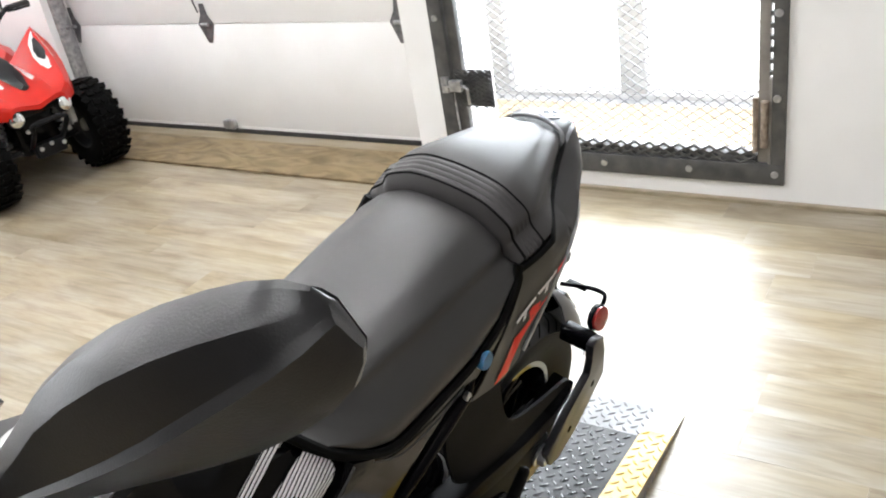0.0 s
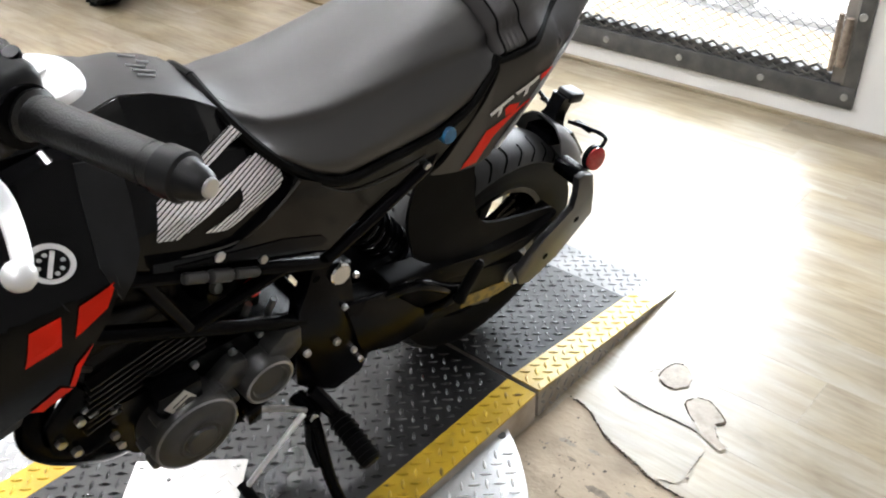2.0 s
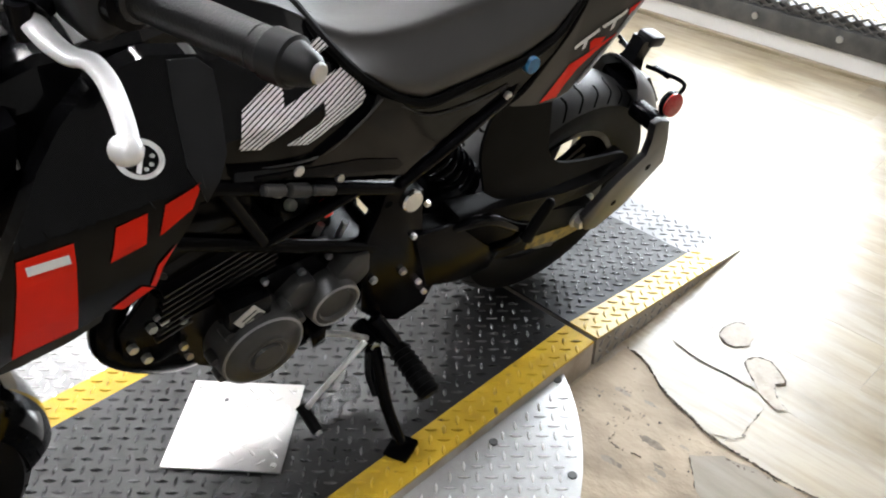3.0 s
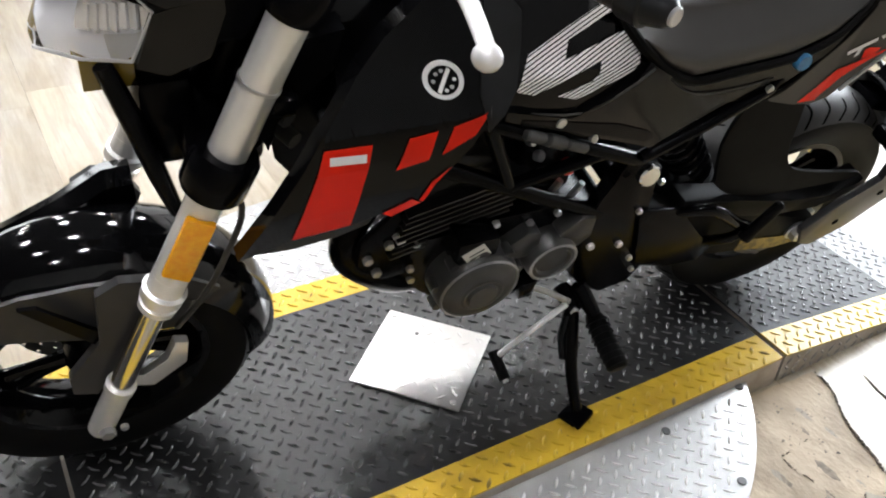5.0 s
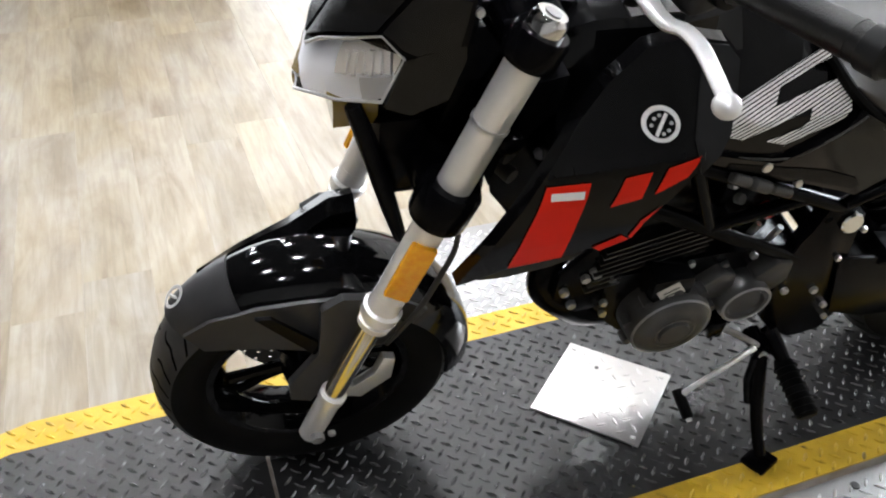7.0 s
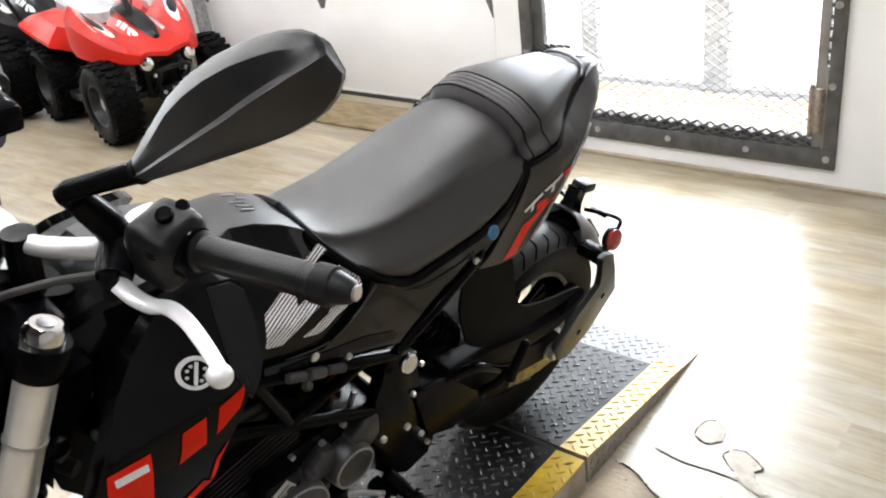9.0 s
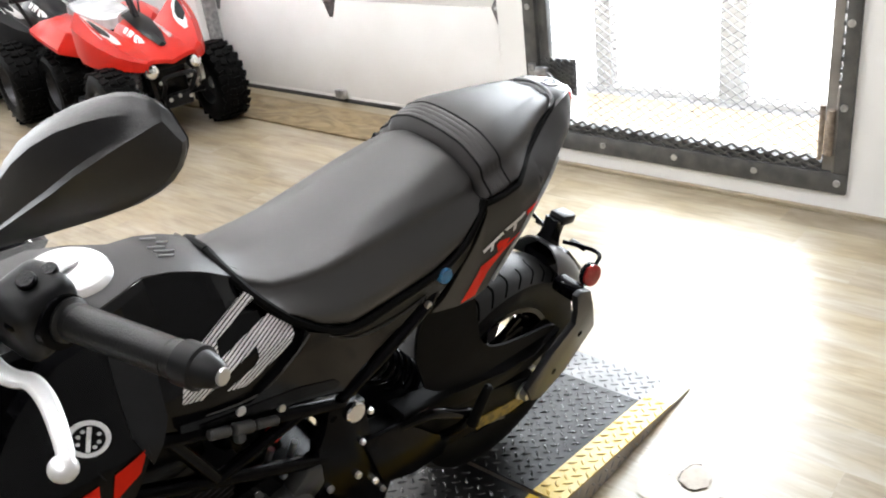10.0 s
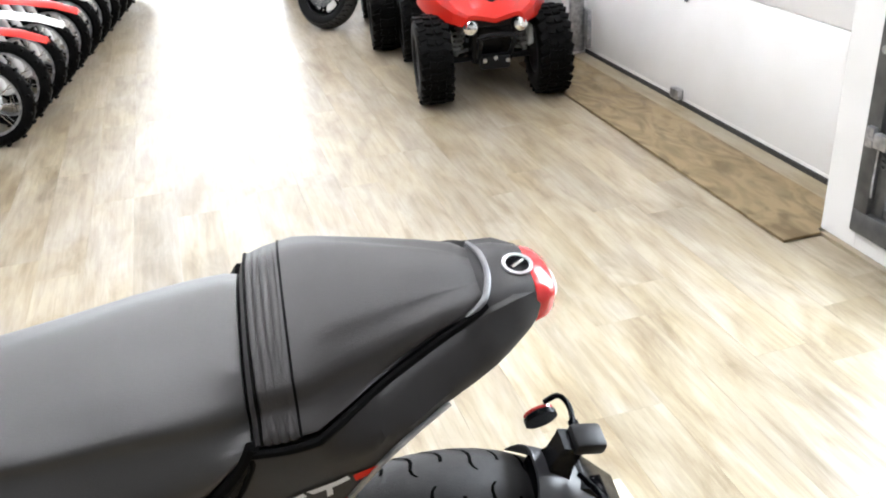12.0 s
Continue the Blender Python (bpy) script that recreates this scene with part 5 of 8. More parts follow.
S_PARTS = ([(-0.049, 0.746), (0.058, 0.795), (0.069, 0.782), (0.004, 0.756)], [(-0.049, 0.746), (0.004, 0.756), (0.0, 0.735), (-0.036, 0.699), (-0.062, 0.707)], [(0.0, 0.735), (0.079, 0.758), (0.050, 0.730), (-0.036, 0.699)],
           [(0.079, 0.758), (0.105, 0.731), (0.105, 0.721), (0.096, 0.709), (0.049, 0.714), (0.050, 0.730)], [(0.096, 0.709), (0.054, 0.695), (0.023, 0.684), (-0.004, 0.693), (0.041, 0.706), (0.049, 0.714)])
for s in (-1, 1):
    g = base("side_graphic")
    g.parent = bike
    for shape in S_PARTS:
        d = Vector((0.905, 0.425))
        nrm2 = (-d.y, d.x)
        lo = min(p[0] * nrm2[0] + p[1] * nrm2[1] for p in shape)
        hi = max(p[0] * nrm2[0] + p[1] * nrm2[1] for p in shape)
        pitch = 0.0046
        for q in range(int(lo / pitch) - 1, int(hi / pitch) + 2):
            strip = clip(clip(shape, nrm2, q * pitch), (-nrm2[0], -nrm2[1]), -(q * pitch + 0.0031))
            if len(strip) >= 3 and abs(sum(a[0] * b[1] - b[0] * a[1] for a, b in zip(strip, strip[1:] + strip[:1]))) > 8e-6:
                part("stripe", skin(strip, flank, 0, 2, s, 0.0016), M_WHITE, g, smooth=0)

# shrouds either side of the tank
def oval(cx, cz, r, n=28):
    return [(cx + r * math.cos(2 * math.pi * k / n), cz + 0.69 * r * math.sin(2 * math.pi * k / n) - 0.12 * r * math.cos(2 * math.pi * k / n)) for k in range(n)]


def shroud_y(x, z):
    y = lerp(z, [0.52, 0.56, 0.60, 0.66, 0.72, 0.755, 0.785, 0.82, 0.86, 0.90], [0.176, 0.186, 0.193, 0.199, 0.200, 0.193, 0.168, 0.142, 0.112, 0.086])
    return y - 0.10 * max(0, -0.36 - x)


for s in (-1, 1):
    sh = part("tank_shroud", skin([(-0.276, 0.80), (-0.294, 0.780), (-0.323, 0.753), (-0.352, 0.700), (-0.376, 0.648), (-0.402, 0.594), (-0.350, 0.619), (-0.283, 0.625), (-0.249, 0.636), (-0.237, 0.628), (-0.203, 0.642), (-0.190, 0.672), (-0.171, 0.699), (-0.143, 0.742), (-0.122, 0.762), (-0.105, 0.785), (-0.096, 0.81), (-0.092, 0.835), (-0.105, 0.848), (-0.15, 0.856), (-0.20, 0.85), (-0.245, 0.825)], shroud_y, 0.02, 4, s), M_GLOSS, bike, "gloss black side shroud with red blocks")
    part("grey_panel", skin([(-0.150, 0.77), (-0.140, 0.735), (-0.108, 0.772), (-0.098, 0.81), (-0.095, 0.834), (-0.107, 0.846), (-0.135, 0.85), (-0.142, 0.82)], shroud_y, 0.004, 3, s, 0.002), M_GREY, sh, "dark grey satin panel")
    for shape in ([(-0.319, 0.746), (-0.269, 0.744), (-0.283, 0.629), (-0.347, 0.623)], [(-0.230, 0.744), (-0.199, 0.747), (-0.206, 0.713), (-0.242, 0.706)], [(-0.181, 0.749), (-0.141, 0.758), (-0.156, 0.734), (-0.192, 0.717)],
                  [(-0.207, 0.650), (-0.197, 0.677), (-0.176, 0.697), (-0.192, 0.672), (-0.202, 0.646)], [(-0.248, 0.639), (-0.216, 0.655), (-0.204, 0.645), (-0.237, 0.630)]):
        part("red_block", skin(shape, shroud_y, 0, 3, s, 0.0016), M_RED, sh, smooth=0)
    part("name_bar", skin([(-0.314, 0.740), (-0.276, 0.737), (-0.276, 0.727), (-0.314, 0.730)], shroud_y, 0, 2, s, 0.0045), M_WHITE, sh, smooth=0)
    part("roundel", skin(oval(-0.189, 0.788, 0.0225), shroud_y, 0, 3, s, 0.0016), M_WHITE, sh, "round white emblem", 0)
    part("roundel_field", skin(oval(-0.189, 0.788, 0.0168), shroud_y, 0, 3, s, 0.0024), M_GLOSS, sh, smooth=0)
    part("roundel_bar", skin([(-0.197, 0.780), (-0.193, 0.778), (-0.181, 0.796), (-0.185, 0.798)], shroud_y, 0, 2, s, 0.0032), M_WHITE, sh, smooth=0)
    for a in (0.0, 1.75, 2.35, 3.1, 4.9, 5.5):
        part("roundel_speck", skin(oval(-0.189 + 0.0115 * math.cos(a), 0.788 + 0.0080 * math.sin(a), 0.0024), shroud_y, 0, 0, s, 0.0032), M_SILDEC, sh, smooth=0)
    part("lower_lip", skin([(-0.400, 0.594), (-0.350, 0.622), (-0.283, 0.628), (-0.247, 0.638), (-0.258, 0.612), (-0.29, 0.600), (-0.34, 0.592)], lambda x, z: shroud_y(x, z) - 0.007, 0.012, 2, s), M_GREY, sh, "grey lower lip")
    part("inner_duct", skin([(-0.335, 0.70), (-0.28, 0.76), (-0.27, 0.81), (-0.33, 0.80), (-0.355, 0.76), (-0.36, 0.70), (-0.345, 0.66)], lambda x, z: 0.10, 0.03, 2, s), M_SATIN, sh)
    part("duct_fin", box((-0.352, s * 0.10, 0.735), (-0.322, s * 0.135, 0.76), 0.008), M_FRAME, sh)

# seat
seat = base("rider_seat")
seat.parent = bike


def seat_ring(x, wb, zb, wc, zc, zt, n=4):
    half = [(wb - 0.012, zb - 0.004), (wb, zb + 0.006), (wb - 0.003, (zb + zc) / 2 - 0.005), (wc + 0.003, zc - 0.008), (wc - 0.004, zc + (zt - zc) * 0.22), (wc - 0.022, zc + (zt - zc) * 0.55), (wc * 0.5, zt - 0.004), (0, zt)]
    pts = [V(x, -y, z) for y, z in half] + [V(x, y, z) for y, z in half[-2::-1]]
    return spline(pts, n)


SEAT_ROWS = ((0.060, 0.048, 0.792, 0.038, 0.799, 0.808), (0.078, 0.084, 0.768, 0.060, 0.786, 0.797), (0.105, 0.109, 0.742, 0.077, 0.776, 0.788), (0.145, 0.124, 0.712, 0.085, 0.770, 0.784), (0.19, 0.130, 0.694, 0.090, 0.768, 0.787),
             (0.26, 0.132, 0.700, 0.095, 0.775, 0.801), (0.34, 0.132, 0.708, 0.099, 0.786, 0.821), (0.40, 0.129, 0.728, 0.101, 0.793, 0.829), (0.435, 0.125, 0.764, 0.099, 0.797, 0.832), (0.449, 0.119, 0.778, 0.095, 0.798, 0.830))
rings = [seat_ring(*r) for r in SEAT_ROWS]
part("cushion", loft(rings), M_SEAT, seat, "dark grey vinyl rider seat")
for s in (-1, 1):
    part("piping", tube([(0.057, 0, 0.812), (0.060, s * 0.045, 0.800), (0.076, s * 0.083, 0.774), (0.104, s * 0.110, 0.742), (0.145, s * 0.124, 0.710), (0.19, s * 0.131, 0.690), (0.26, s * 0.133, 0.696), (0.34, s * 0.133, 0.704), (0.40, s * 0.130, 0.724), (0.436, s * 0.126, 0.762), (0.450, s * 0.121, 0.786)], 0.0068, 8, 4), M_PIPE, seat)
def seat_line(x, rows, out=0.0):
    """A line across a seat's surface at x, raised by out."""
    xs = [r[0] for r in rows]
    wb, zb, wc, zc, zt = [lerp(x, xs, [r[k] for r in rows]) for k in range(1, 6)]
    return seat_ring(x, wb + out, zb, wc + out, zc + out, zt + out)


pad = base("passenger_seat")
pad.parent = bike
PAD_ROWS = ((0.452, 0.120, 0.776, 0.094, 0.796, 0.826), (0.4535, 0.121, 0.779, 0.098, 0.806, 0.838), (0.459, 0.123, 0.783, 0.101, 0.817, 0.850), (0.48, 0.127, 0.788, 0.105, 0.822, 0.858), (0.511, 0.130, 0.797, 0.105, 0.829, 0.865), (0.535, 0.117, 0.803, 0.097, 0.833, 0.867), (0.57, 0.094, 0.809, 0.084, 0.837, 0.866), (0.60, 0.079, 0.817, 0.073, 0.841, 0.863), (0.64, 0.062, 0.828, 0.058, 0.845, 0.859), (0.670, 0.053, 0.836, 0.048, 0.845, 0.853), (0.684, 0.045, 0.839, 0.040, 0.842, 0.848))
part("cushion", loft([seat_ring(*r) for r in PAD_ROWS]), M_PAD, pad, "dark grey vinyl passenger pad")
for k in range(4):
    part("strap_rib", tube(seat_line(0.4655 + 0.0078 * k, PAD_ROWS, -0.0042)[1:-1], 0.0060, 10), M_PAD, pad, "soft ribbed seat strap")
part("strap_seam", tube(seat_line(0.4600, PAD_ROWS, 0.0004)[1:-1], 0.0019, 6), M_PIPE, pad, "black strap seam")
part("strap_seam", tube(seat_line(0.4955, PAD_ROWS, 0.0002)[1:-1], 0.0014, 6), M_PIPE, pad, "black strap seam")
part("seat_gap", tube(seat_line(0.4505, PAD_ROWS, -0.003)[1:-1], 0.0042, 8), M_PIPE, pad, "black gap between the seats")
for s in (-1, 1):
    part("piping", tube([(0.445, s * 0.124, 0.778), (0.453, s * 0.125, 0.779), (0.48, s * 0.130, 0.784), (0.507, s * 0.133, 0.792), (0.515, s * 0.131, 0.795), (0.535, s * 0.119, 0.800), (0.57, s * 0.096, 0.806), (0.60, s * 0.081, 0.814), (0.64, s * 0.064, 0.825), (0.672, s * 0.053, 0.835), (0.686, s * 0.044, 0.838)], 0.0052, 8, 4), M_PIPE, pad)

# tail
tail = base("tail_section")
tail.parent = bike


def tail_y(x, z):
    """The panel's half width: it flares out to a shoulder below the pad and runs down flat."""
    top = lerp(x, [0.33, 0.45, 0.511, 0.535, 0.57, 0.60, 0.64, 0.68, 0.72, 0.745], [0.136, 0.126, 0.134, 0.121, 0.098, 0.083, 0.066, 0.056, 0.046, 0.030])
    wide = lerp(x, [0.33, 0.45, 0.52, 0.56, 0.60, 0.64, 0.69, 0.73, 0.745], [0.136, 0.129, 0.138, 0.136, 0.125, 0.105, 0.082, 0.055, 0.040])
    ztop = lerp(x, [0.45, 0.50, 0.545, 0.61, 0.685, 0.735], [0.779, 0.790, 0.803, 0.816, 0.836, 0.840])
    return lerp(ztop - z, [0.0, 0.012, 0.028, 0.08, 0.15], [top, top * 0.45 + wide * 0.55, wide, wide * 0.985, min(wide, 0.130)])


TAIL_OUT = [(0.448, 0.780), (0.480, 0.786), (0.511, 0.795), (0.540, 0.803), (0.575, 0.809), (0.610, 0.818), (0.650, 0.829), (0.685, 0.837), (0.715, 0.842), (0.738, 0.838), (0.746, 0.824), (0.740, 0.810), (0.705, 0.796), (0.665, 0.786), (0.625, 0.780), (0.595, 0.770), (0.566, 0.748), (0.543, 0.718), (0.508, 0.664), (0.466, 0.612), (0.440, 0.604), (0.400, 0.610), (0.352, 0.625), (0.338, 0.634), (0.366, 0.648), (0.428, 0.724), (0.446, 0.763)]
for s in (-1, 1):
    tp = part("tail_panel", skin(TAIL_OUT, tail_y, 0.012, 4, s), M_TAIL, tail, "satin black tail panel with red flash")
    part("red_flash", skin([(0.406, 0.613), (0.440, 0.612), (0.466, 0.650), (0.498, 0.676), (0.535, 0.702), (0.512, 0.692), (0.476, 0.674), (0.450, 0.664)], tail_y, 0, 3, s, 0.0014), M_RED, tp, smooth=0)
    for shape in ([(0.450, 0.694), (0.487, 0.717), (0.490, 0.711), (0.453, 0.688)], [(0.466, 0.700), (0.472, 0.704), (0.472, 0.688), (0.466, 0.684)], [(0.490, 0.719), (0.531, 0.739), (0.533, 0.732), (0.496, 0.714)], [(0.509, 0.724), (0.515, 0.727), (0.515, 0.711), (0.509, 0.707)]):
        part("white_mark", skin(shape, tail_y, 0, 2, s, 0.0018), M_WHITE, tp, smooth=0)
    part("red_mark", skin([(0.478, 0.695), (0.484, 0.700), (0.505, 0.698), (0.500, 0.686), (0.482, 0.680)], tail_y, 0, 2, s, 0.0018), M_RED, tp, smooth=0)
    part("red_mark", skin([(0.536, 0.737), (0.560, 0.744), (0.563, 0.736), (0.538, 0.726)], tail_y, 0, 2, s, 0.0018), M_RED, tp, smooth=0)
    part("front_seam", tube([V(x, s * (tail_y(x, z) + 0.0005), z) for x, z in ((0.447, 0.776), (0.446, 0.763), (0.428, 0.724), (0.398, 0.686), (0.366, 0.648), (0.338, 0.634))], 0.0030, 6, 3), M_PIPE, tp, "black seam")
    part("chrome_underedge", tube([V(x, s * (tail_y(x, z) + 0.001), z - 0.002) for x, z in ((0.478, 0.626), (0.508, 0.664), (0.543, 0.718), (0.566, 0.748), (0.595, 0.770), (0.622, 0.779), (0.636, 0.782))], 0.0032, 8, 3), M_GALV, tp, "thin bright lower edge")
    part("inner_cover", plate_xz([(0.145, 0.715), (0.34, 0.66), (0.33, 0.60), (0.29, 0.575), (0.16, 0.60)], s * 0.092, s * 0.097), M_SATIN, tail, "black inner side cover")


def tail_ring(x, w, zt, zb):
    return spline([V(x, -w, zb), V(x, -w, (zt + zb) / 2), V(x, -w * 0.8, zt - 0.003), V(x, 0, zt), V(x, w * 0.8, zt - 0.003), V(x, w, (zt + zb) / 2), V(x, w, zb)], 3)


part("tail_cowl", loft([tail_ring(0.655, 0.058, 0.834, 0.796), tail_ring(0.684, 0.056, 0.8425, 0.796), tail_ring(0.712, 0.050, 0.8450, 0.798), tail_ring(0.735, 0.043, 0.8430, 0.800), tail_ring(0.742, 0.0385, 0.8405, 0.801)]), M_TAIL, tail, "satin black tail cowl")
part("undertray", loft([[V(x, -w, zb), V(x, -w, zt), V(x, w, zt), V(x, w, zb)] for x, w, zb, zt in ((0.36, 0.10, 0.64, 0.70), (0.46, 0.10, 0.65, 0.76), (0.56, 0.110, 0.745, 0.785), (0.61, 0.100, 0.772, 0.795), (0.66, 0.075, 0.783, 0.815), (0.725, 0.040, 0.797, 0.82))]), M_SATIN, tail)
part("pad_lip", tube([(0.664, -0.054, 0.838), (0.676, -0.050, 0.842), (0.687, -0.040, 0.846), (0.694, -0.02, 0.850), (0.696, 0, 0.851), (0.694, 0.02, 0.850), (0.687, 0.040, 0.846)], [0.0016, 0.0030, 0.0036, 0.0034, 0.0030, 0.0034, 0.0028], 8, 4), M_HINGE, tail, "dull silver seat lip")
part("tail_light", loft([tail_ring(0.7405, 0.0400, 0.8420, 0.799), tail_ring(0.752, 0.0365, 0.8385, 0.800), tail_ring(0.763, 0.028, 0.831, 0.803), tail_ring(0.768, 0.016, 0.822, 0.807)]), M_TAILRED, tail, "red tail lamp")
part("lamp_window", loft([tail_ring(0.7655, 0.021, 0.825, 0.808), tail_ring(0.7700, 0.014, 0.820, 0.810)]), M_WHITE, tail, "clear lamp window")
bn = V(0.10, 0, 1).normalized()
part("tail_badge", disc_on((0.7300, 0, 0.8430), bn, 0.0160, 0.0022, 28, inner=0.0125), M_GALV, tail, "round chrome badge")
part("badge_field", disc_on((0.7300, 0, 0.8428), bn, 0.0125, 0.0012, 24), M_SATIN, tail)
part("badge_bar", tube([(0.7230, -0.005, 0.8455), (0.7370, 0.005, 0.8440)], 0.0020, 6), M_CHROME, tail)

# side covers below the seat
for s in (-1, 1):
    cov_y = lambda x, z: lerp(z, [0.55, 0.62, 0.70, 0.79], [0.121, 0.127, 0.132, 0.126])
    sc = part("side_cover", skin([(-0.075, 0.69), (-0.02, 0.672), (0.023, 0.659), (0.102, 0.70), (0.118, 0.725), (0.145, 0.708), (0.19, 0.688), (0.26, 0.694), (0.34, 0.702), (0.40, 0.722), (0.436, 0.760), (0.446, 0.764), (0.426, 0.724), (0.364, 0.648), (0.336, 0.630), (0.262, 0.638), (0.178, 0.568), (0.15, 0.582), (0.03, 0.632), (-0.075, 0.675)], cov_y, 0.014, 4, s), M_GLOSS, bike, "gloss black side cover")
    part("cover_recess", skin([(-0.05, 0.672), (0.10, 0.634), (0.16, 0.607), (0.172, 0.592), (0.162, 0.586), (0.03, 0.637), (-0.05, 0.663)], cov_y, 0, 3, s, 0.0012), M_SATIN, sc, smooth=0)
    part("seam_line", tube([(0.118, s * 0.1315, 0.722), (0.085, s * 0.131, 0.692), (0.035, s * 0.128, 0.664), (-0.04, s * 0.127, 0.677)], 0.0016, 6, 3), M_SEAL, sc)
    part("crease", tube([(0.15, s * 0.131, 0.70), (0.20, s * 0.1325, 0.668), (0.27, s * 0.132, 0.662), (0.33, s * 0.131, 0.672)], 0.0012, 6, 4), M_SEAL, sc)
    part("blue_cap", disc_on((0.357, s * 0.1345, 0.700), (0, s, 0.1), 0.0125, 0.010, 20), M_BLUE, sc, "blue anodised hexagon cap")
    part("cover_bolt", disc_on((0.332, s * 0.131, 0.654), (0, s, 0), 0.006, 0.006, 10), M_BOLT, sc)
    part("cover_bolt", disc_on((0.008, s * 0.126, 0.655), (0, s, 0), 0.0075, 0.006, 10), M_BOLT, sc)
    part("frame_bolt", disc_on((0.070, s * 0.124, 0.613), (0, s, 0.3), 0.006, 0.006, 8), M_BOLT, sc)

# trellis frame
frame_t = base("frame")
frame_t.parent = bike
for s in (-1, 1):
    y = s * 0.120
    part("frame_tube", tube([(-0.22, s * 0.07, 0.735), (-0.10, y, 0.672), (0.177, s * 0.112, 0.536)], 0.0115, 12), M_FRAME, frame_t)
    part("frame_tube", tube([(-0.25, s * 0.075, 0.665), (-0.145, y, 0.608), (0.145, s * 0.114, 0.436)], 0.0115, 12), M_FRAME, frame_t)
    part("frame_tube", tube([(-0.032, y, 0.545), (0.105, s * 0.116, 0.568)], 0.010, 12), M_FRAME, frame_t)
    part("frame_tube", tube([(-0.085, y, 0.660), (-0.035, y, 0.550)], 0.010, 12), M_FRAME, frame_t)
    part("frame_tube", tube([(0.18, s * 0.116, 0.545), (0.245, s * 0.124, 0.590), (0.335, s * 0.128, 0.648), (0.40, s * 0.10, 0.70)], 0.0105, 12), M_FRAME, frame_t)
    for f0, f1, r in ((0.02, 0.30, 0.0075), (0.34, 0.62, 0.0090), (0.66, 0.98, 0.0070)):
        c0, c1 = V(-0.045, s * 0.135, 0.653), V(0.060, s * 0.134, 0.604)
        part("cable_sleeve", tube([c0.lerp(c1, f0), c0.lerp(c1, f0 + 0.02), c0.lerp(c1, f1 - 0.02), c0.lerp(c1, f1)], [r * 0.7, r, r, r * 0.7], 10), M_COVER, frame_t, "grey cable joint")
    part("pivot_plate", plate_xz([(0.150, 0.540), (0.166, 0.548), (0.185, 0.535), (0.222, 0.520), (0.228, 0.440), (0.262, 0.33), (0.282, 0.275), (0.268, 0.235), (0.215, 0.225), (0.165, 0.262), (0.135, 0.30), (0.128, 0.42), (0.132, 0.475), (0.148, 0.50)], s * 0.098, s * 0.122, 0.003), M_FRAME, frame_t, "black pivot plate")
    part("plate_hole", disc_on((0.160, s * 0.1222, 0.520), (0, s, 0), 0.006, 0.0005, 12), M_GROOVE, frame_t)
    part("pivot_cap", disc_on((0.198, s * 0.122, 0.512), (0, s, 0.15), 0.0175, 0.009, 24), M_CHROME, frame_t, "large polished pivot cap")
    for x, z, r in ((0.150, 0.368, 0.0065), (0.206, 0.356, 0.0065), (0.215, 0.43, 0.005), (0.230, 0.490, 0.005), (0.243, 0.31, 0.0055), (0.26, 0.275, 0.005)):
        part("plate_bolt", disc_on((x, s * 0.122, z), (0, s, 0), r, 0.006, 8), M_BOLT, frame_t)
part("cross_member", tube([(0.20, -0.11, 0.44), (0.20, 0.11, 0.44)], 0.016, 12), M_FRAME, frame_t)
part("front_gusset", plate_xz([(-0.352, 0.68), (-0.318, 0.62), (-0.292, 0.545), (-0.26, 0.56), (-0.20, 0.62), (-0.19, 0.80), (-0.33, 0.80)], -0.068, 0.068, 0.012), M_FRAME, frame_t, "black front frame box")
for x, z, r in ((-0.278, 0.766, 0.004), (-0.271, 0.742, 0.006), (-0.258, 0.705, 0.009), (-0.274, 0.674, 0.007), (-0.266, 0.664, 0.005), (-0.245, 0.72, 0.004)):
    part("harness_clip", disc_on((x, -0.069, z), (-0.3, -1, 0.5), r, 0.014, 7), M_BOLT, frame_t)
for x, z in ((-0.338, 0.700), (-0.330, 0.668)):
    part("hose_end", tube([(x, -0.065, z), (x + 0.016, -0.095, z - 0.004)], 0.010, 12), M_SEAL, frame_t)
part("head_tube", tube([(-0.345, 0, 0.655), (-0.265, 0, 0.86)], 0.036, 20), M_FRAME, frame_t)
part("air_box", box((0.0, -0.085, 0.50), (0.17, 0.085, 0.66), 0.02), M_SATIN, frame_t)
part("red_cap", disc_on((0.075, -0.088, 0.528), (0, -1, 0.2), 0.012, 0.012, 12), M_RED, frame_t)
for p, q in (((0.02, 0.56), 0.008), ((0.05, 0.585), 0.007), ((0.095, 0.535), 0.009), ((0.115, 0.55), 0.006), ((0.0, 0.59), 0.006)):
    part("fitting", disc_on((p[0], -0.09, p[1]), (0.3, -1, 0.5), q, 0.01, 8), M_BOLT, frame_t)

# swing arm, chain side, shock
arm = base("swing_arm")
arm.parent = bike
for s in (-1, 1):
    part("arm_beam", plate_xz([(0.20, 0.435), (0.30, 0.405), (0.46, 0.345), (0.60, 0.290), (0.665, 0.282), (0.672, 0.215), (0.60, 0.212), (0.45, 0.245), (0.33, 0.285), (0.21, 0.335)], s * 0.082, s * 0.118, 0.008), M_ARM, arm, "satin black swing arm")
    part("axle_nut", disc_on((0.631, s * 0.118, 0.255), (0, s, 0), 0.017, 0.018, 6), M_BOLT, arm)
    part("axle_washer", disc_on((0.631, s * 0.118, 0.255), (0, s, 0), 0.022, 0.004, 20), M_GALV, arm)
    part("adjuster", box((0.655, s * 0.09 - 0.01, 0.24), (0.69, s * 0.09 + 0.01, 0.268), 0.003), M_GALV, arm)
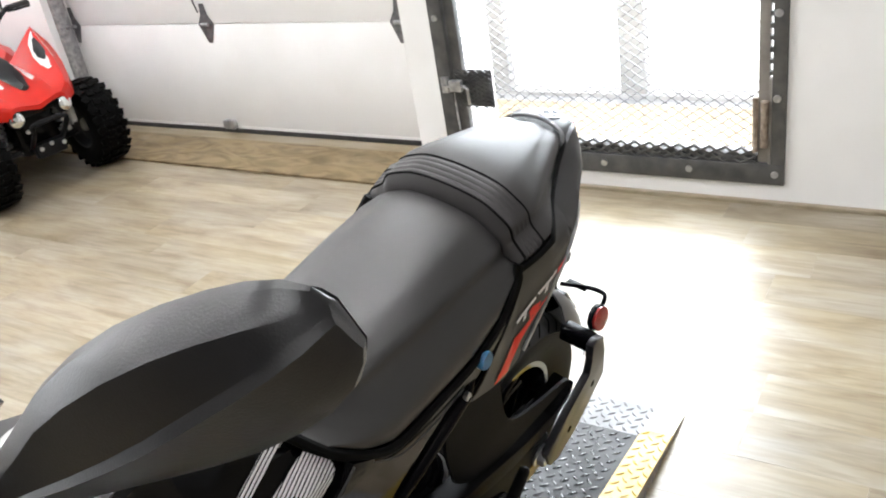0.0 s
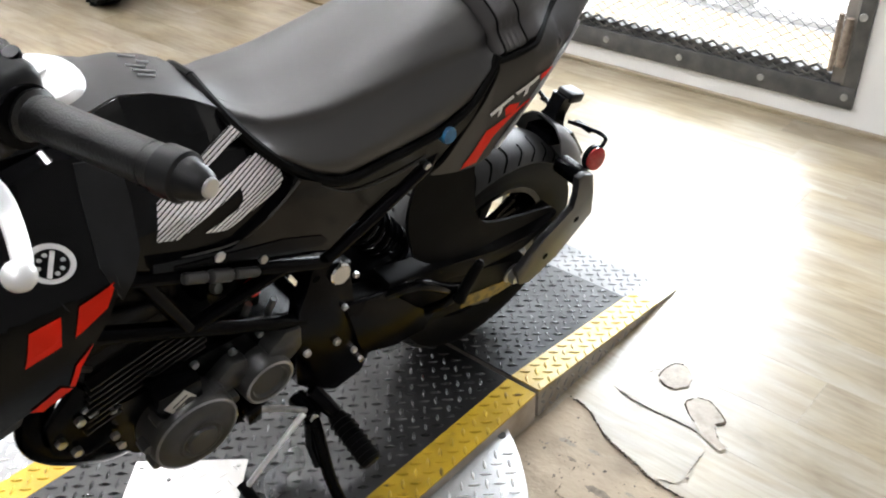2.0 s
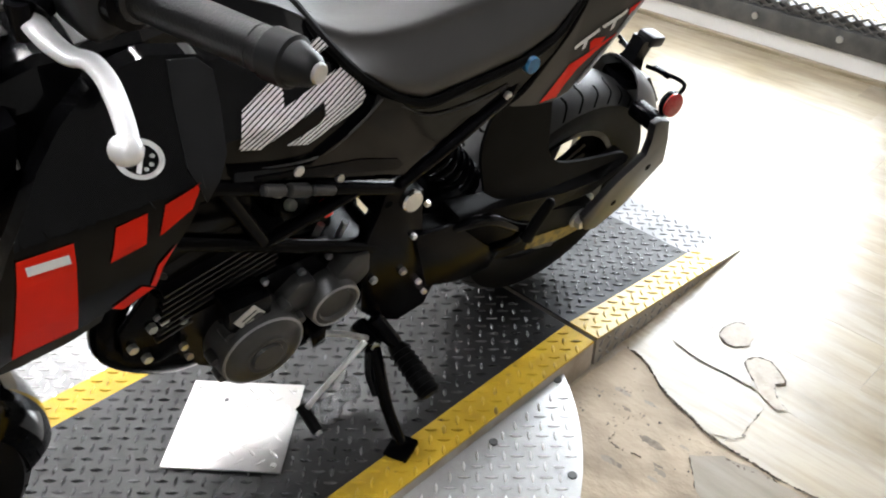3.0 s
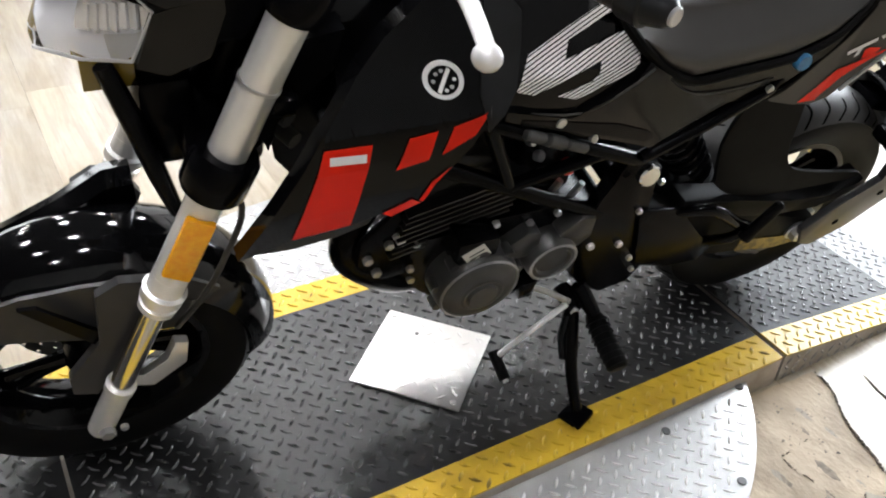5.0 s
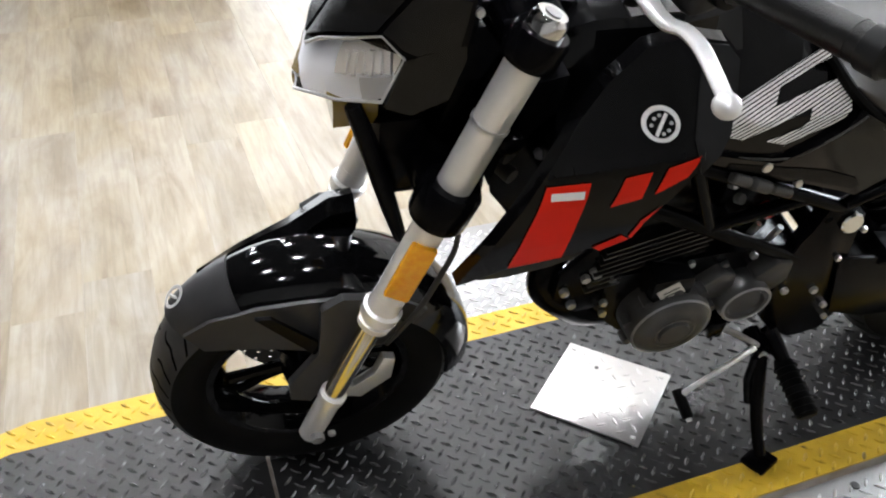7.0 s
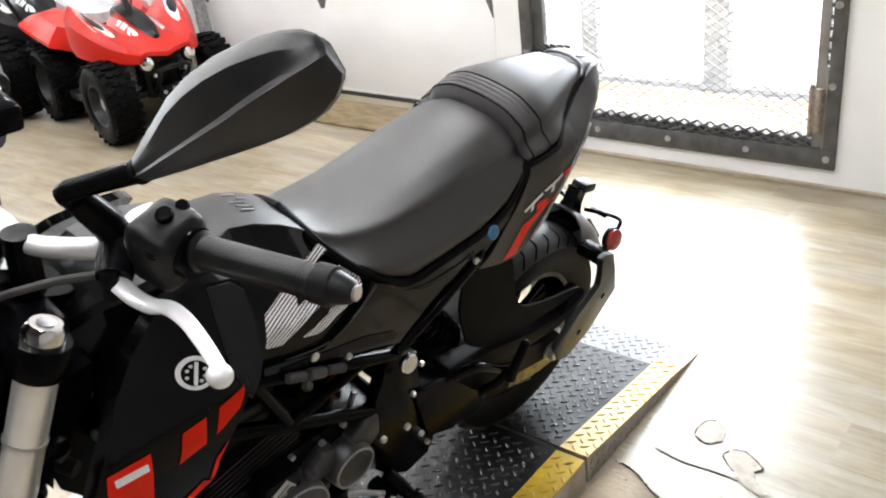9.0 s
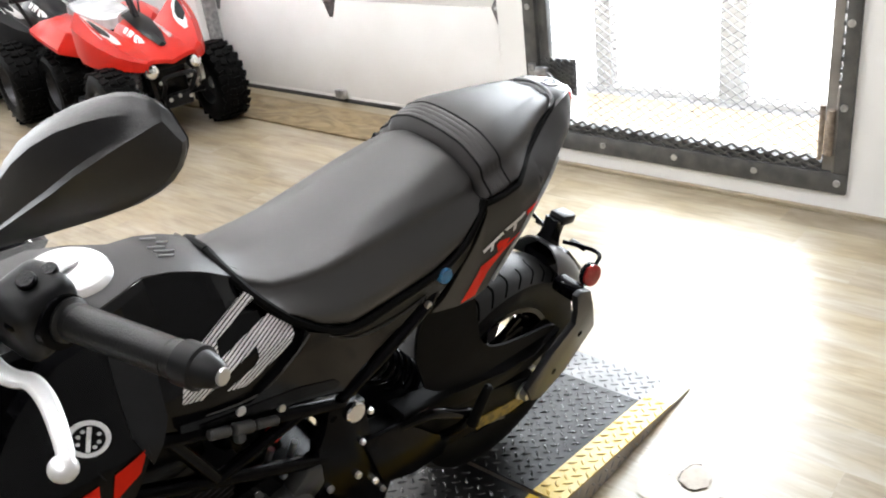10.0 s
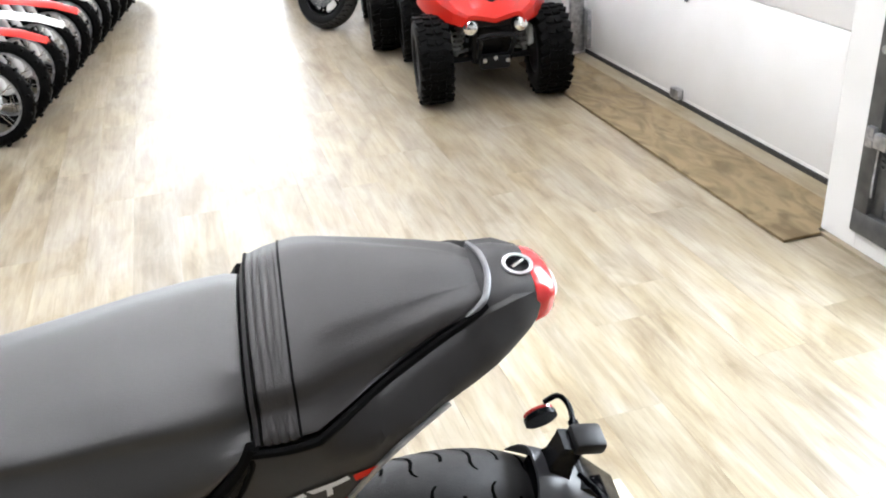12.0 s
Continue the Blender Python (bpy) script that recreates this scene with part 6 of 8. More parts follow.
part("bridge", box((0.27, -0.09, 0.33), (0.36, 0.09, 0.43), 0.02), M_SATIN, arm)
part("chain_guard", plate_xz([(0.30, 0.43), (0.42, 0.40), (0.55, 0.365), (0.64, 0.35), (0.71, 0.38), (0.695, 0.35), (0.63, 0.325), (0.52, 0.335), (0.38, 0.375), (0.30, 0.40)], -0.128, -0.084, 0.004), M_ARM, arm, "black chain guard")
# Sticker drawn longer to paint the yellow deck edge reflected in the arm.
part("arm_sticker", plate_xz([(0.50, 0.268), (0.60, 0.246), (0.648, 0.240), (0.648, 0.218), (0.60, 0.216), (0.50, 0.238)], -0.1196, -0.1178), M_STICKER_SHEEN, arm, "dull yellow warning sticker, drawn out as the deck edge's reflection", 0)


def hugger(a0, a1, r, near, n=14, drop=0.03, far=None):
    """A mudguard shell over the rear wheel; near and far are its half widths."""
    rings = []
    for a in np.linspace(a0, a1, n):
        c, sn = math.cos(a), math.sin(a)
        ring = []
        for off, m in ((0, 1), (-0.004, -1)):
            for v in np.linspace(-1, 1, 9) * m:
                rr = r + off - drop * abs(v) ** 3
                ring.append(V(RA[0] + rr * c, v * (near if v < 0 else far or near), RA[2] + rr * sn))
        rings.append(ring)
    return loft(rings)


part("front_hugger", hugger(radians(152), radians(188), 0.276, 0.080), M_SATIN, arm, "satin black inner mudguard")
WING = [(0.36, 0.44), (0.345, 0.52), (0.37, 0.585), (0.43, 0.605), (0.474, 0.592), (0.485, 0.54), (0.491, 0.48), (0.508, 0.447), (0.538, 0.428), (0.60, 0.410), (0.69, 0.390), (0.695, 0.378), (0.60, 0.380), (0.48, 0.388), (0.40, 0.41)]
wing_edge = [(p.x, p.y) for p in spline([(x, z, 0) for x, z in WING + WING[:1]], 5)[:-1]]
part("hugger_wing", skin(wing_edge, lambda x, z: lerp(z, [0.37, 0.45, 0.60], [0.120, 0.112, 0.090]), 0.006, 3, -1), M_ARM, arm, "satin black hugger wing")
shock = base("rear_shock")
shock.parent = bike
h0, h1 = V(0.275, -0.045, 0.530), V(0.385, -0.045, 0.385)
part("damper", tube([h0, h1], 0.016, 14), M_GALV, shock)
coil = []
for k in range(6 * 14 + 1):
    f = k / (6 * 14)
    c = h0.lerp(h1, 0.10 + 0.80 * f)
    u = V(0, 1, 0)
    v2 = (h1 - h0).normalized().cross(u)
    coil.append(c + (u * math.cos(2 * math.pi * k / 14) + v2 * math.sin(2 * math.pi * k / 14)) * 0.034)
part("coil_spring", tube(coil, 0.0062, 8), M_FRAME, shock, "black coil spring")
part("spring_seat", tube([h1.lerp(h0, 0.03), h1.lerp(h0, 0.08)], 0.038, 20), M_GALV, shock)
part("spring_seat", tube([h0.lerp(h1, 0.03), h0.lerp(h1, 0.08)], 0.038, 20), M_FRAME, shock)

part("rear_sprocket", lathe([(0.030, -0.074), (0.096, -0.074), (0.100, -0.077), (0.100, -0.081), (0.030, -0.081)], 40, RA, close=True), M_STEEL, arm, "dark steel rear sprocket")
part("rear_brake_disc", lathe([(0.030, 0.062), (0.132, 0.062), (0.132, 0.067), (0.030, 0.067)], 40, RA, close=True), M_STEEL, arm, "dark steel brake disc")
for dz in (-0.1, 0.1):
    part("chain_run", tube([(0.07, -0.078, 0.378 + dz * 0.35), (0.35, -0.078, 0.335 + dz * 0.5), (0.631, -0.078, 0.246 + dz)], 0.0065, 6), M_STEEL, arm, "dark drive chain")
# rear plate hanger, short mudguard, plate lamp and reflectors
hang = base("plate_hanger")
hang.parent = bike
part("hanger_arm", plate_xz([(0.612, 0.284), (0.632, 0.240), (0.664, 0.228), (0.732, 0.262), (0.808, 0.338), (0.785, 0.405), (0.768, 0.450), (0.740, 0.462), (0.722, 0.458), (0.738, 0.415), (0.739, 0.380), (0.676, 0.341)], -0.142, -0.128, 0.003), M_MUDGUARD, hang, "flat satin black hanger arm")
part("hanger_bend", box((0.735, -0.132, 0.425), (0.768, -0.07, 0.455), 0.008), M_FRAME, hang)
for x, z in ((0.690, 0.285), (0.758, 0.345)):
    part("hanger_hole", disc_on((x, -0.1421, z), (0, -1, 0), 0.007, 0.0006, 12), M_GROOVE, hang)
part("mudguard", hugger(radians(13), radians(61), 0.284, 0.078, 16, 0.046, 0.050), M_MUDGUARD, hang, "satin black short mudguard")
part("lamp_block", loft([[V(0.782 + k * 0.4, -w, 0.474 + k), V(0.782 + k * 0.4, w, 0.474 + k), V(0.812 + k * 0.4, w, 0.465 + k), V(0.812 + k * 0.4, -w, 0.462 + k)] for k, w in ((0, 0.022), (0.02, 0.014), (0.042, 0.014), (0.052, 0.016))]), M_SATIN, hang, "black plate lamp post")
lb = box((-0.019, -0.019, -0.011), (0.025, 0.019, 0.011), 0.006)
lb.transform(pose(0.835, 0, 0.516, 0, 14, 0))
part("plate_lamp", lb, M_GREY, hang, "dark grey plate lamp")
part("plate_bracket", plate_xz([(0.77, 0.46), (0.84, 0.445), (0.90, 0.37), (0.89, 0.36), (0.83, 0.425), (0.765, 0.44)], -0.03, 0.03, 0.002), M_FRAME, hang)
for s in (-1, 1):
    part("reflector_stalk", tube([(0.825, s * 0.02, 0.470), (0.842, s * 0.055, 0.470), (0.846, s * 0.085, 0.474), (0.836, s * 0.104, 0.476), (0.818, s * 0.107, 0.462)], 0.0042, 8, 3), M_FRAME, hang)
    part("stalk_plate", box((0.838, s * 0.045 - 0.02, 0.464), (0.852, s * 0.045 + 0.02, 0.469), 0.001), M_FRAME, hang)
    rn = V(-0.12, s * 0.96, 0.22).normalized()
    rc = V(0.800, -0.112, 0.455) if s < 0 else V(0.812, 0.102, 0.437)
    part("reflector_cup", disc_on(rc - rn * 0.006, rn, 0.0245, 0.010, 28), M_SATIN, hang)
    part("red_reflector", disc_on(rc + rn * 0.004, rn, 0.0225, 0.005, 28), M_REFL, hang, "round red reflector")

# engine
eng = base("engine")
eng.parent = bike
part("crankcase", loft([[V(x, -w, z0), V(x, -w, z1), V(x, w, z1), V(x, w, z0)] for x, w, z0, z1 in ((-0.165, 0.070, 0.375, 0.42), (-0.12, 0.10, 0.325, 0.44), (-0.06, 0.105, 0.272, 0.45), (-0.02, 0.105, 0.26, 0.46), (0.08, 0.105, 0.26, 0.46), (0.14, 0.09, 0.28, 0.44), (0.185, 0.07, 0.31, 0.42))]), M_ENGINE, eng, "black crankcase")
cyl = bmesh.new()
box((-0.075, -0.082, -0.05), (0.075, 0.082, 0.06), 0.01, cyl)
cyl.transform(pose(-0.09, 0, 0.49, 0, -14, 0))
part("cylinder", cyl, M_ENGINE, eng)
for k in range(8):
    f = bmesh.new()
    box((-0.088, -0.098, -0.0018), (0.088, 0.098, 0.0018), 0.001, f)
    f.transform(pose(-0.088 + 0.0024 * k, 0, 0.432 + 0.0115 * k, 0, -14, 0))
    part("cooling_fin", f, M_FIN, eng)
hd = box((-0.08, -0.085, 0.0), (0.07, 0.085, 0.075), 0.015)
hd.transform(pose(-0.085, 0, 0.535, 0, -14, 0))
part("cylinder_head", hd, M_ENGINE, eng)
lcov = [(0.003, -0.162), (0.022, -0.162), (0.024, -0.157), (0.040, -0.157), (0.050, -0.155), (0.060, -0.148), (0.064, -0.138), (0.066, -0.100), (0.003, -0.100)]
lc = part("left_cover", lathe(lcov, 44, (-0.048, 0, 0.362)), M_COVER, eng, "dark grey round alternator cover")
part("cover_ring", lathe([(0.026, -0.158), (0.030, -0.1595), (0.034, -0.158), (0.030, -0.156)], 36, (-0.048, 0, 0.362), close=True), M_COVER, lc)
for k in range(9):
    a = 2 * math.pi * k / 9 + 0.2
    part("cover_lug", disc_on((-0.048 + 0.066 * math.cos(a), -0.118, 0.362 + 0.066 * math.sin(a)), (0, -1, 0), 0.0085, 0.020, 12), M_COVER, lc)
part("cover_lobe", plate_xz([(-0.01, 0.415), (0.022, 0.44), (0.045, 0.435), (0.050, 0.405), (0.035, 0.385), (0.0, 0.385)], -0.128, -0.10, 0.005), M_COVER, eng)
sc2 = part("sprocket_cover", lathe([(0.003, -0.138), (0.026, -0.138), (0.029, -0.143), (0.036, -0.143), (0.041, -0.136), (0.043, -0.10), (0.003, -0.10)], 36, (0.072, 0, 0.378)), M_COVER, eng, "dark grey sprocket cover")
part("cover_ear", plate_xz([(0.075, 0.425), (0.105, 0.452), (0.132, 0.446), (0.135, 0.405), (0.115, 0.385), (0.09, 0.395)], -0.132, -0.10, 0.005), M_COVER, sc2)
# Thin paler ring along the edge of each round cover.
part("cover_rim", lathe([(0.0585, -0.1490), (0.0605, -0.1500), (0.0625, -0.1475), (0.0605, -0.1465)], 44, (-0.048, 0, 0.362), close=True), M_RIMEDGE, lc, "bright cover edge")
part("cover_rim", lathe([(0.0345, -0.1435), (0.0365, -0.1450), (0.0395, -0.1430), (0.0365, -0.1415)], 36, (0.072, 0, 0.378), close=True), M_RIMEDGE, sc2, "bright cover edge")
part("maker_label", plate_xz([(-0.086, 0.437), (-0.056, 0.455), (-0.040, 0.431), (-0.071, 0.413)], -0.1375, -0.1365), M_LABEL, eng, "white maker's label", 0)
for k in (0.0, 1.0):
    part("label_bar", plate_xz([(-0.0745 + 0.003 * k, 0.4325 - 0.0075 * k), (-0.0535 + 0.003 * k, 0.4445 - 0.0075 * k), (-0.0525 + 0.003 * k, 0.4425 - 0.0075 * k), (-0.0735 + 0.003 * k, 0.4305 - 0.0075 * k)], -0.1381, -0.1371), M_INK, eng, smooth=0)
part("label_backing", box((-0.092, -0.1365, 0.405), (-0.028, -0.09, 0.458), 0.006), M_ENGINE, eng)
for x, z, y in ((-0.092, 0.395, 0.103), (-0.025, 0.455, 0.106), (0.033, 0.44, 0.106), (0.076, 0.450, 0.106), (-0.139, 0.380, 0.095), (-0.134, 0.428, 0.09), (0.03, 0.30, 0.108), (-0.165, 0.449, 0.085)):
    part("case_bolt", disc_on((x, -y, z), (0, -1, 0), 0.006, 0.007, 8), M_BOLT, eng)
part("starter", tube([(-0.02, -0.06, 0.50), (0.09, -0.06, 0.49)], 0.028, 16), M_ENGINE, eng)
for x, z in ((0.055, 0.485), (0.095, 0.47)):
    part("hose_clip", tube([(x, -0.10, z), (x + 0.008, -0.104, z + 0.03)], 0.005, 8), M_GALV, eng)
part("spark_wire", tube([(-0.15, -0.09, 0.52), (-0.18, -0.10, 0.57), (-0.15, -0.08, 0.64), (-0.08, -0.06, 0.68)], 0.004, 8, 4), M_SEAL, eng)
exh = base("exhaust")
exh.parent = bike
part("header_pipe", tube([(-0.150, -0.02, 0.50), (-0.185, -0.035, 0.47), (-0.218, -0.05, 0.425), (-0.217, -0.052, 0.38), (-0.18, -0.05, 0.335), (-0.12, -0.03, 0.275), (0.0, 0.0, 0.235), (0.12, 0.03, 0.24)], [0.019, 0.020, 0.022, 0.024, 0.026, 0.028, 0.03, 0.03], 16, 5), M_FRAME, exh, "black exhaust header")
part("silencer", tube([(0.02, 0.02, 0.225), (0.05, 0.02, 0.222), (0.20, 0.04, 0.222), (0.23, 0.045, 0.225)], [0.03, 0.052, 0.052, 0.03], 18), M_SATIN, exh)
part("engine_mount", plate_xz([(-0.215, 0.445), (-0.17, 0.50), (-0.135, 0.44), (-0.125, 0.36), (-0.175, 0.355), (-0.215, 0.39)], -0.088, -0.078, 0.002), M_FRAME, exh)
for x, z in ((-0.203, 0.412), (-0.187, 0.380), (-0.175, 0.436), (-0.158, 0.438), (-0.130, 0.346)):
    part("mount_bolt", disc_on((x, -0.088, z), (0, -1, 0), 0.0075, 0.008, 6), M_BOLT, exh)

# foot controls and side stand
ctrl = base("shift_lever")
ctrl.parent = bike
part("lever", tube([(0.135, -0.142, 0.248), (0.09, -0.152, 0.228), (0.045, -0.158, 0.198), (0.018, -0.160, 0.172)], [0.0055, 0.0045, 0.0045, 0.005], 10, 4), M_LEVER, ctrl, "silver shift lever")
part("toe_rubber", tube([(0.016, -0.150, 0.172), (0.018, -0.198, 0.160)], 0.0095, 14), M_ARM, ctrl, "black toe rubber")
part("toe_pin", tube([(0.0182, -0.198, 0.160), (0.0184, -0.202, 0.159)], 0.005, 10), M_BOLT, ctrl)
part("linkage", tube([(0.055, -0.12, 0.30), (0.10, -0.128, 0.275), (0.140, -0.14, 0.25)], 0.005, 8), M_GALV, ctrl)
part("clamp", box((0.04, -0.135, 0.285), (0.065, -0.10, 0.325), 0.004), M_FRAME, ctrl)
peg = base("foot_peg")
peg.parent = bike
part("hanger", tube([(0.165, -0.12, 0.262), (0.178, -0.145, 0.238), (0.186, -0.158, 0.225)], [0.014, 0.014, 0.012], 12), M_FRAME, peg)
pg = part("peg_rubber", tube([(0.187, -0.155, 0.218), (0.1875, -0.165, 0.216), (0.189, -0.250, 0.198), (0.189, -0.254, 0.197)], [0.013, 0.0165, 0.0185, 0.014], 14), M_ARM, peg, "ribbed rubber foot peg")
for k in range(8):
    c = V(0.1875, -0.170, 0.215).lerp(V(0.189, -0.246, 0.199), k / 7)
    part("rib", tube([c, c + V(0, -0.003, -0.0006)], 0.0198, 14), M_ARM, pg)
stand = base("side_stand")
stand.parent = bike
part("pivot", tube([(0.148, -0.105, 0.240), (0.148, -0.150, 0.236)], 0.016, 14), M_FRAME, stand)
part("leg", tube([(0.148, -0.142, 0.238), (0.150, -0.165, 0.195), (0.146, -0.205, 0.135), (0.150, -0.248, 0.080)], [0.0125, 0.0115, 0.0105, 0.010], 12, 3), M_FRAME, stand, "black side stand leg")
ft = box((-0.022, -0.014, -0.007), (0.026, 0.030, 0.006), 0.004)
ft.transform(pose(0.150, -0.262, 0.0725, -14.5, 0, 25))
part("foot", ft, M_FRAME, stand, "black stand foot")
part("return_spring", tube([(0.138, -0.150, 0.232), (0.136, -0.160, 0.18), (0.139, -0.182, 0.145)], 0.007, 8), M_ENGINE, stand)
part("bolt", disc_on((0.148, -0.150, 0.236), (0, -1, 0), 0.008, 0.005, 8), M_BOLT, stand)
pp = base("passenger_peg")
pp.parent = bike
part("bracket", tube([(0.30, -0.125, 0.405), (0.34, -0.15, 0.425), (0.40, -0.155, 0.385), (0.435, -0.155, 0.365)], 0.010, 10, 3), M_GLOSS, pp, "black bracket")
part("bracket", tube([(0.40, -0.122, 0.30), (0.42, -0.15, 0.335), (0.438, -0.158, 0.37)], 0.009, 10, 3), M_GLOSS, pp)
part("folded_peg", tube([(0.425, -0.168, 0.355), (0.428, -0.172, 0.38), (0.440, -0.176, 0.42), (0.446, -0.177, 0.436), (0.448, -0.177, 0.440)], [0.012, 0.010, 0.0095, 0.0085, 0.004], 12), M_ARM, pp, "folded black passenger peg")
part("heel_guard", plate_xz([(0.215, 0.43), (0.30, 0.415), (0.37, 0.33), (0.42, 0.29), (0.40, 0.255), (0.33, 0.26), (0.26, 0.29)], -0.128, -0.120, 0.002), M_SATIN, pp, "gloss black heel guard")

# ---- the other vehicles in the showroom ----
M_ATVRED = mat("atv_red_plastic", (0.54, 0.016, 0.008), 0.30, spec=0.35, col2=(0.46, 0.013, 0.006), scale=6)
M_ATVBLK = mat("atv_black_plastic", (0.006, 0.006, 0.0065), 0.30, spec=0.16, col2=(0.008, 0.008, 0.009), scale=10)
M_KNOB = mat("knobby_rubber", (0.0016, 0.0016, 0.0016), 0.5, spec=0.05, col2=(0.0035, 0.0035, 0.0035), scale=40, bump=0.2, bscale=200)
M_WRAP = mat("clear_wrap", (0.42, 0.43, 0.44), 0.25, col2=(0.60, 0.60, 0.62), scale=14, coat=0.5, bump=0.6, bscale=30)
M_OFFWHITE = mat("white_plastic", (0.72, 0.72, 0.71), 0.3, col2=(0.66, 0.66, 0.65), scale=8, coat=0.2)
M_ORANGEPL = mat("orange_plastic", (0.70, 0.16, 0.01), 0.3, coat=0.2, col2=(0.62, 0.13, 0.01), scale=8)
M_GREENPL = mat("green_plastic", (0.09, 0.40, 0.03), 0.3, coat=0.2, col2=(0.07, 0.33, 0.02), scale=8)
M_GOLD = mat("gold_clamp", (0.62, 0.40, 0.06), 0.3, 0.7)
M_RIMGREY = mat("grey_rim", (0.03, 0.03, 0.032), 0.4, 0.5)


def knobby(name, parent, c, R, W, rim_r, count, rim_mat, chunky=1.0):
    """A block-treaded wheel that turns about x."""
    wh = base(name)
    wh.parent = parent
    wh.location = c
    h = W / 2
    part("tyre", lathe([(rim_r, -h * 0.8), (rim_r + 0.02, -h), (R - 0.035, -h), (R - 0.012, -h * 0.78), (R - 0.008, 0), (R - 0.012, h * 0.78), (R - 0.035, h), (rim_r + 0.02, h), (rim_r, h * 0.8)], 36, axis="X", close=True), M_KNOB, wh, "black knobby tyre")
    kb = bmesh.new()
    for k in range(count):
        a = 2 * math.pi * k / count
        for v, ln, tw in ((-0.70, 0.34, 0.5), (-0.22, 0.30, -0.4), (0.26, 0.30, 0.4), (0.72, 0.34, -0.5)):
            b = bmesh.new()
            ww = 2 * math.pi * R / count
            box((-h * ln * 0.75, -ww * 0.30, -0.012 * chunky), (h * ln * 0.75, ww * 0.30, 0.008 * chunky), 0.002, b, 1)
            b.transform(Matrix.Rotation(a + (math.pi / count if abs(v) < 0.5 else 0), 4, "X") @ Matrix.Translation((v * h, 0, R - 0.004 - 0.018 * max(0, abs(v) - 0.4))) @ Matrix.Rotation(tw * 0.6, 4, "Z"))
            me = bpy.data.meshes.new("tmp")
            b.to_mesh(me)
            b.free()
            kb.from_mesh(me)
            bpy.data.meshes.remove(me)
    tagged(part("knobby_tread", kb, M_KNOB, wh, smooth=0), "raised rubber tread blocks", kind="stuff")
    part("rim", lathe([(0.012, -h * 0.25), (rim_r * 0.5, -h * 0.35), (rim_r * 0.86, -h * 0.3), (rim_r, -h * 0.86), (rim_r + 0.006, -h * 0.86), (rim_r + 0.004, h * 0.86), (rim_r, h * 0.86), (rim_r * 0.86, h * 0.3), (rim_r * 0.5, h * 0.35), (0.012, h * 0.25)], 28, axis="X"), rim_mat, wh)
    part("hub_cap", disc_on((-h * 0.3, 0, 0), (-1, 0, 0), rim_r * 0.3, 0.02, 14), M_GALV, wh)
    return wh


def wing_ring(y, pts):
    """A body section at y: half outline (x, z) mirrored, given a thickness."""
    top = [V(-x, y, z) for x, z in pts[::-1]] + [V(x, y, z) for x, z in pts[1:]]
    low = [p - V(0, 0, 0.02) for p in top[::-1]]
    return top + low


# nose and front fenders of the quad, section by section: half outlines (x, z) at each y
NOSE = [
    (-0.165, [(0, 0.405), (0.035, 0.415), (0.080, 0.425), (0.100, 0.428), (0.115, 0.425), (0.125, 0.415), (0.130, 0.395)]),
    (-0.12, [(0, 0.445), (0.045, 0.447), (0.100, 0.445), (0.140, 0.450), (0.165, 0.452), (0.180, 0.435), (0.185, 0.405)]),
    (-0.04, [(0, 0.492), (0.055, 0.485), (0.105, 0.470), (0.160, 0.485), (0.200, 0.492), (0.225, 0.460), (0.230, 0.410)]),
    (0.05, [(0, 0.535), (0.060, 0.520), (0.105, 0.492), (0.170, 0.520), (0.225, 0.540), (0.262, 0.500), (0.270, 0.415)]),
    (0.13, [(0, 0.565), (0.065, 0.545), (0.105, 0.508), (0.180, 0.552), (0.240, 0.585), (0.285, 0.535), (0.292, 0.425)]),
    (0.20, [(0, 0.580), (0.070, 0.555), (0.100, 0.515), (0.190, 0.585), (0.250, 0.628), (0.298, 0.570), (0.305, 0.440)]),
    (0.245, [(0, 0.584), (0.070, 0.550), (0.100, 0.515), (0.200, 0.605), (0.260, 0.655), (0.300, 0.590), (0.305, 0.480)]),
    (0.27, [(0, 0.584), (0.070, 0.545), (0.100, 0.512), (0.170, 0.550), (0.220, 0.570), (0.250, 0.540), (0.255, 0.490)]),
]


def nose_z(x, y):
    """Height of the quad's nose at (x, y)."""
    return lerp(y, [r[0] for r in NOSE], [lerp(x, [p[0] for p in r[1]], [p[1] for p in r[1]]) for r in NOSE])


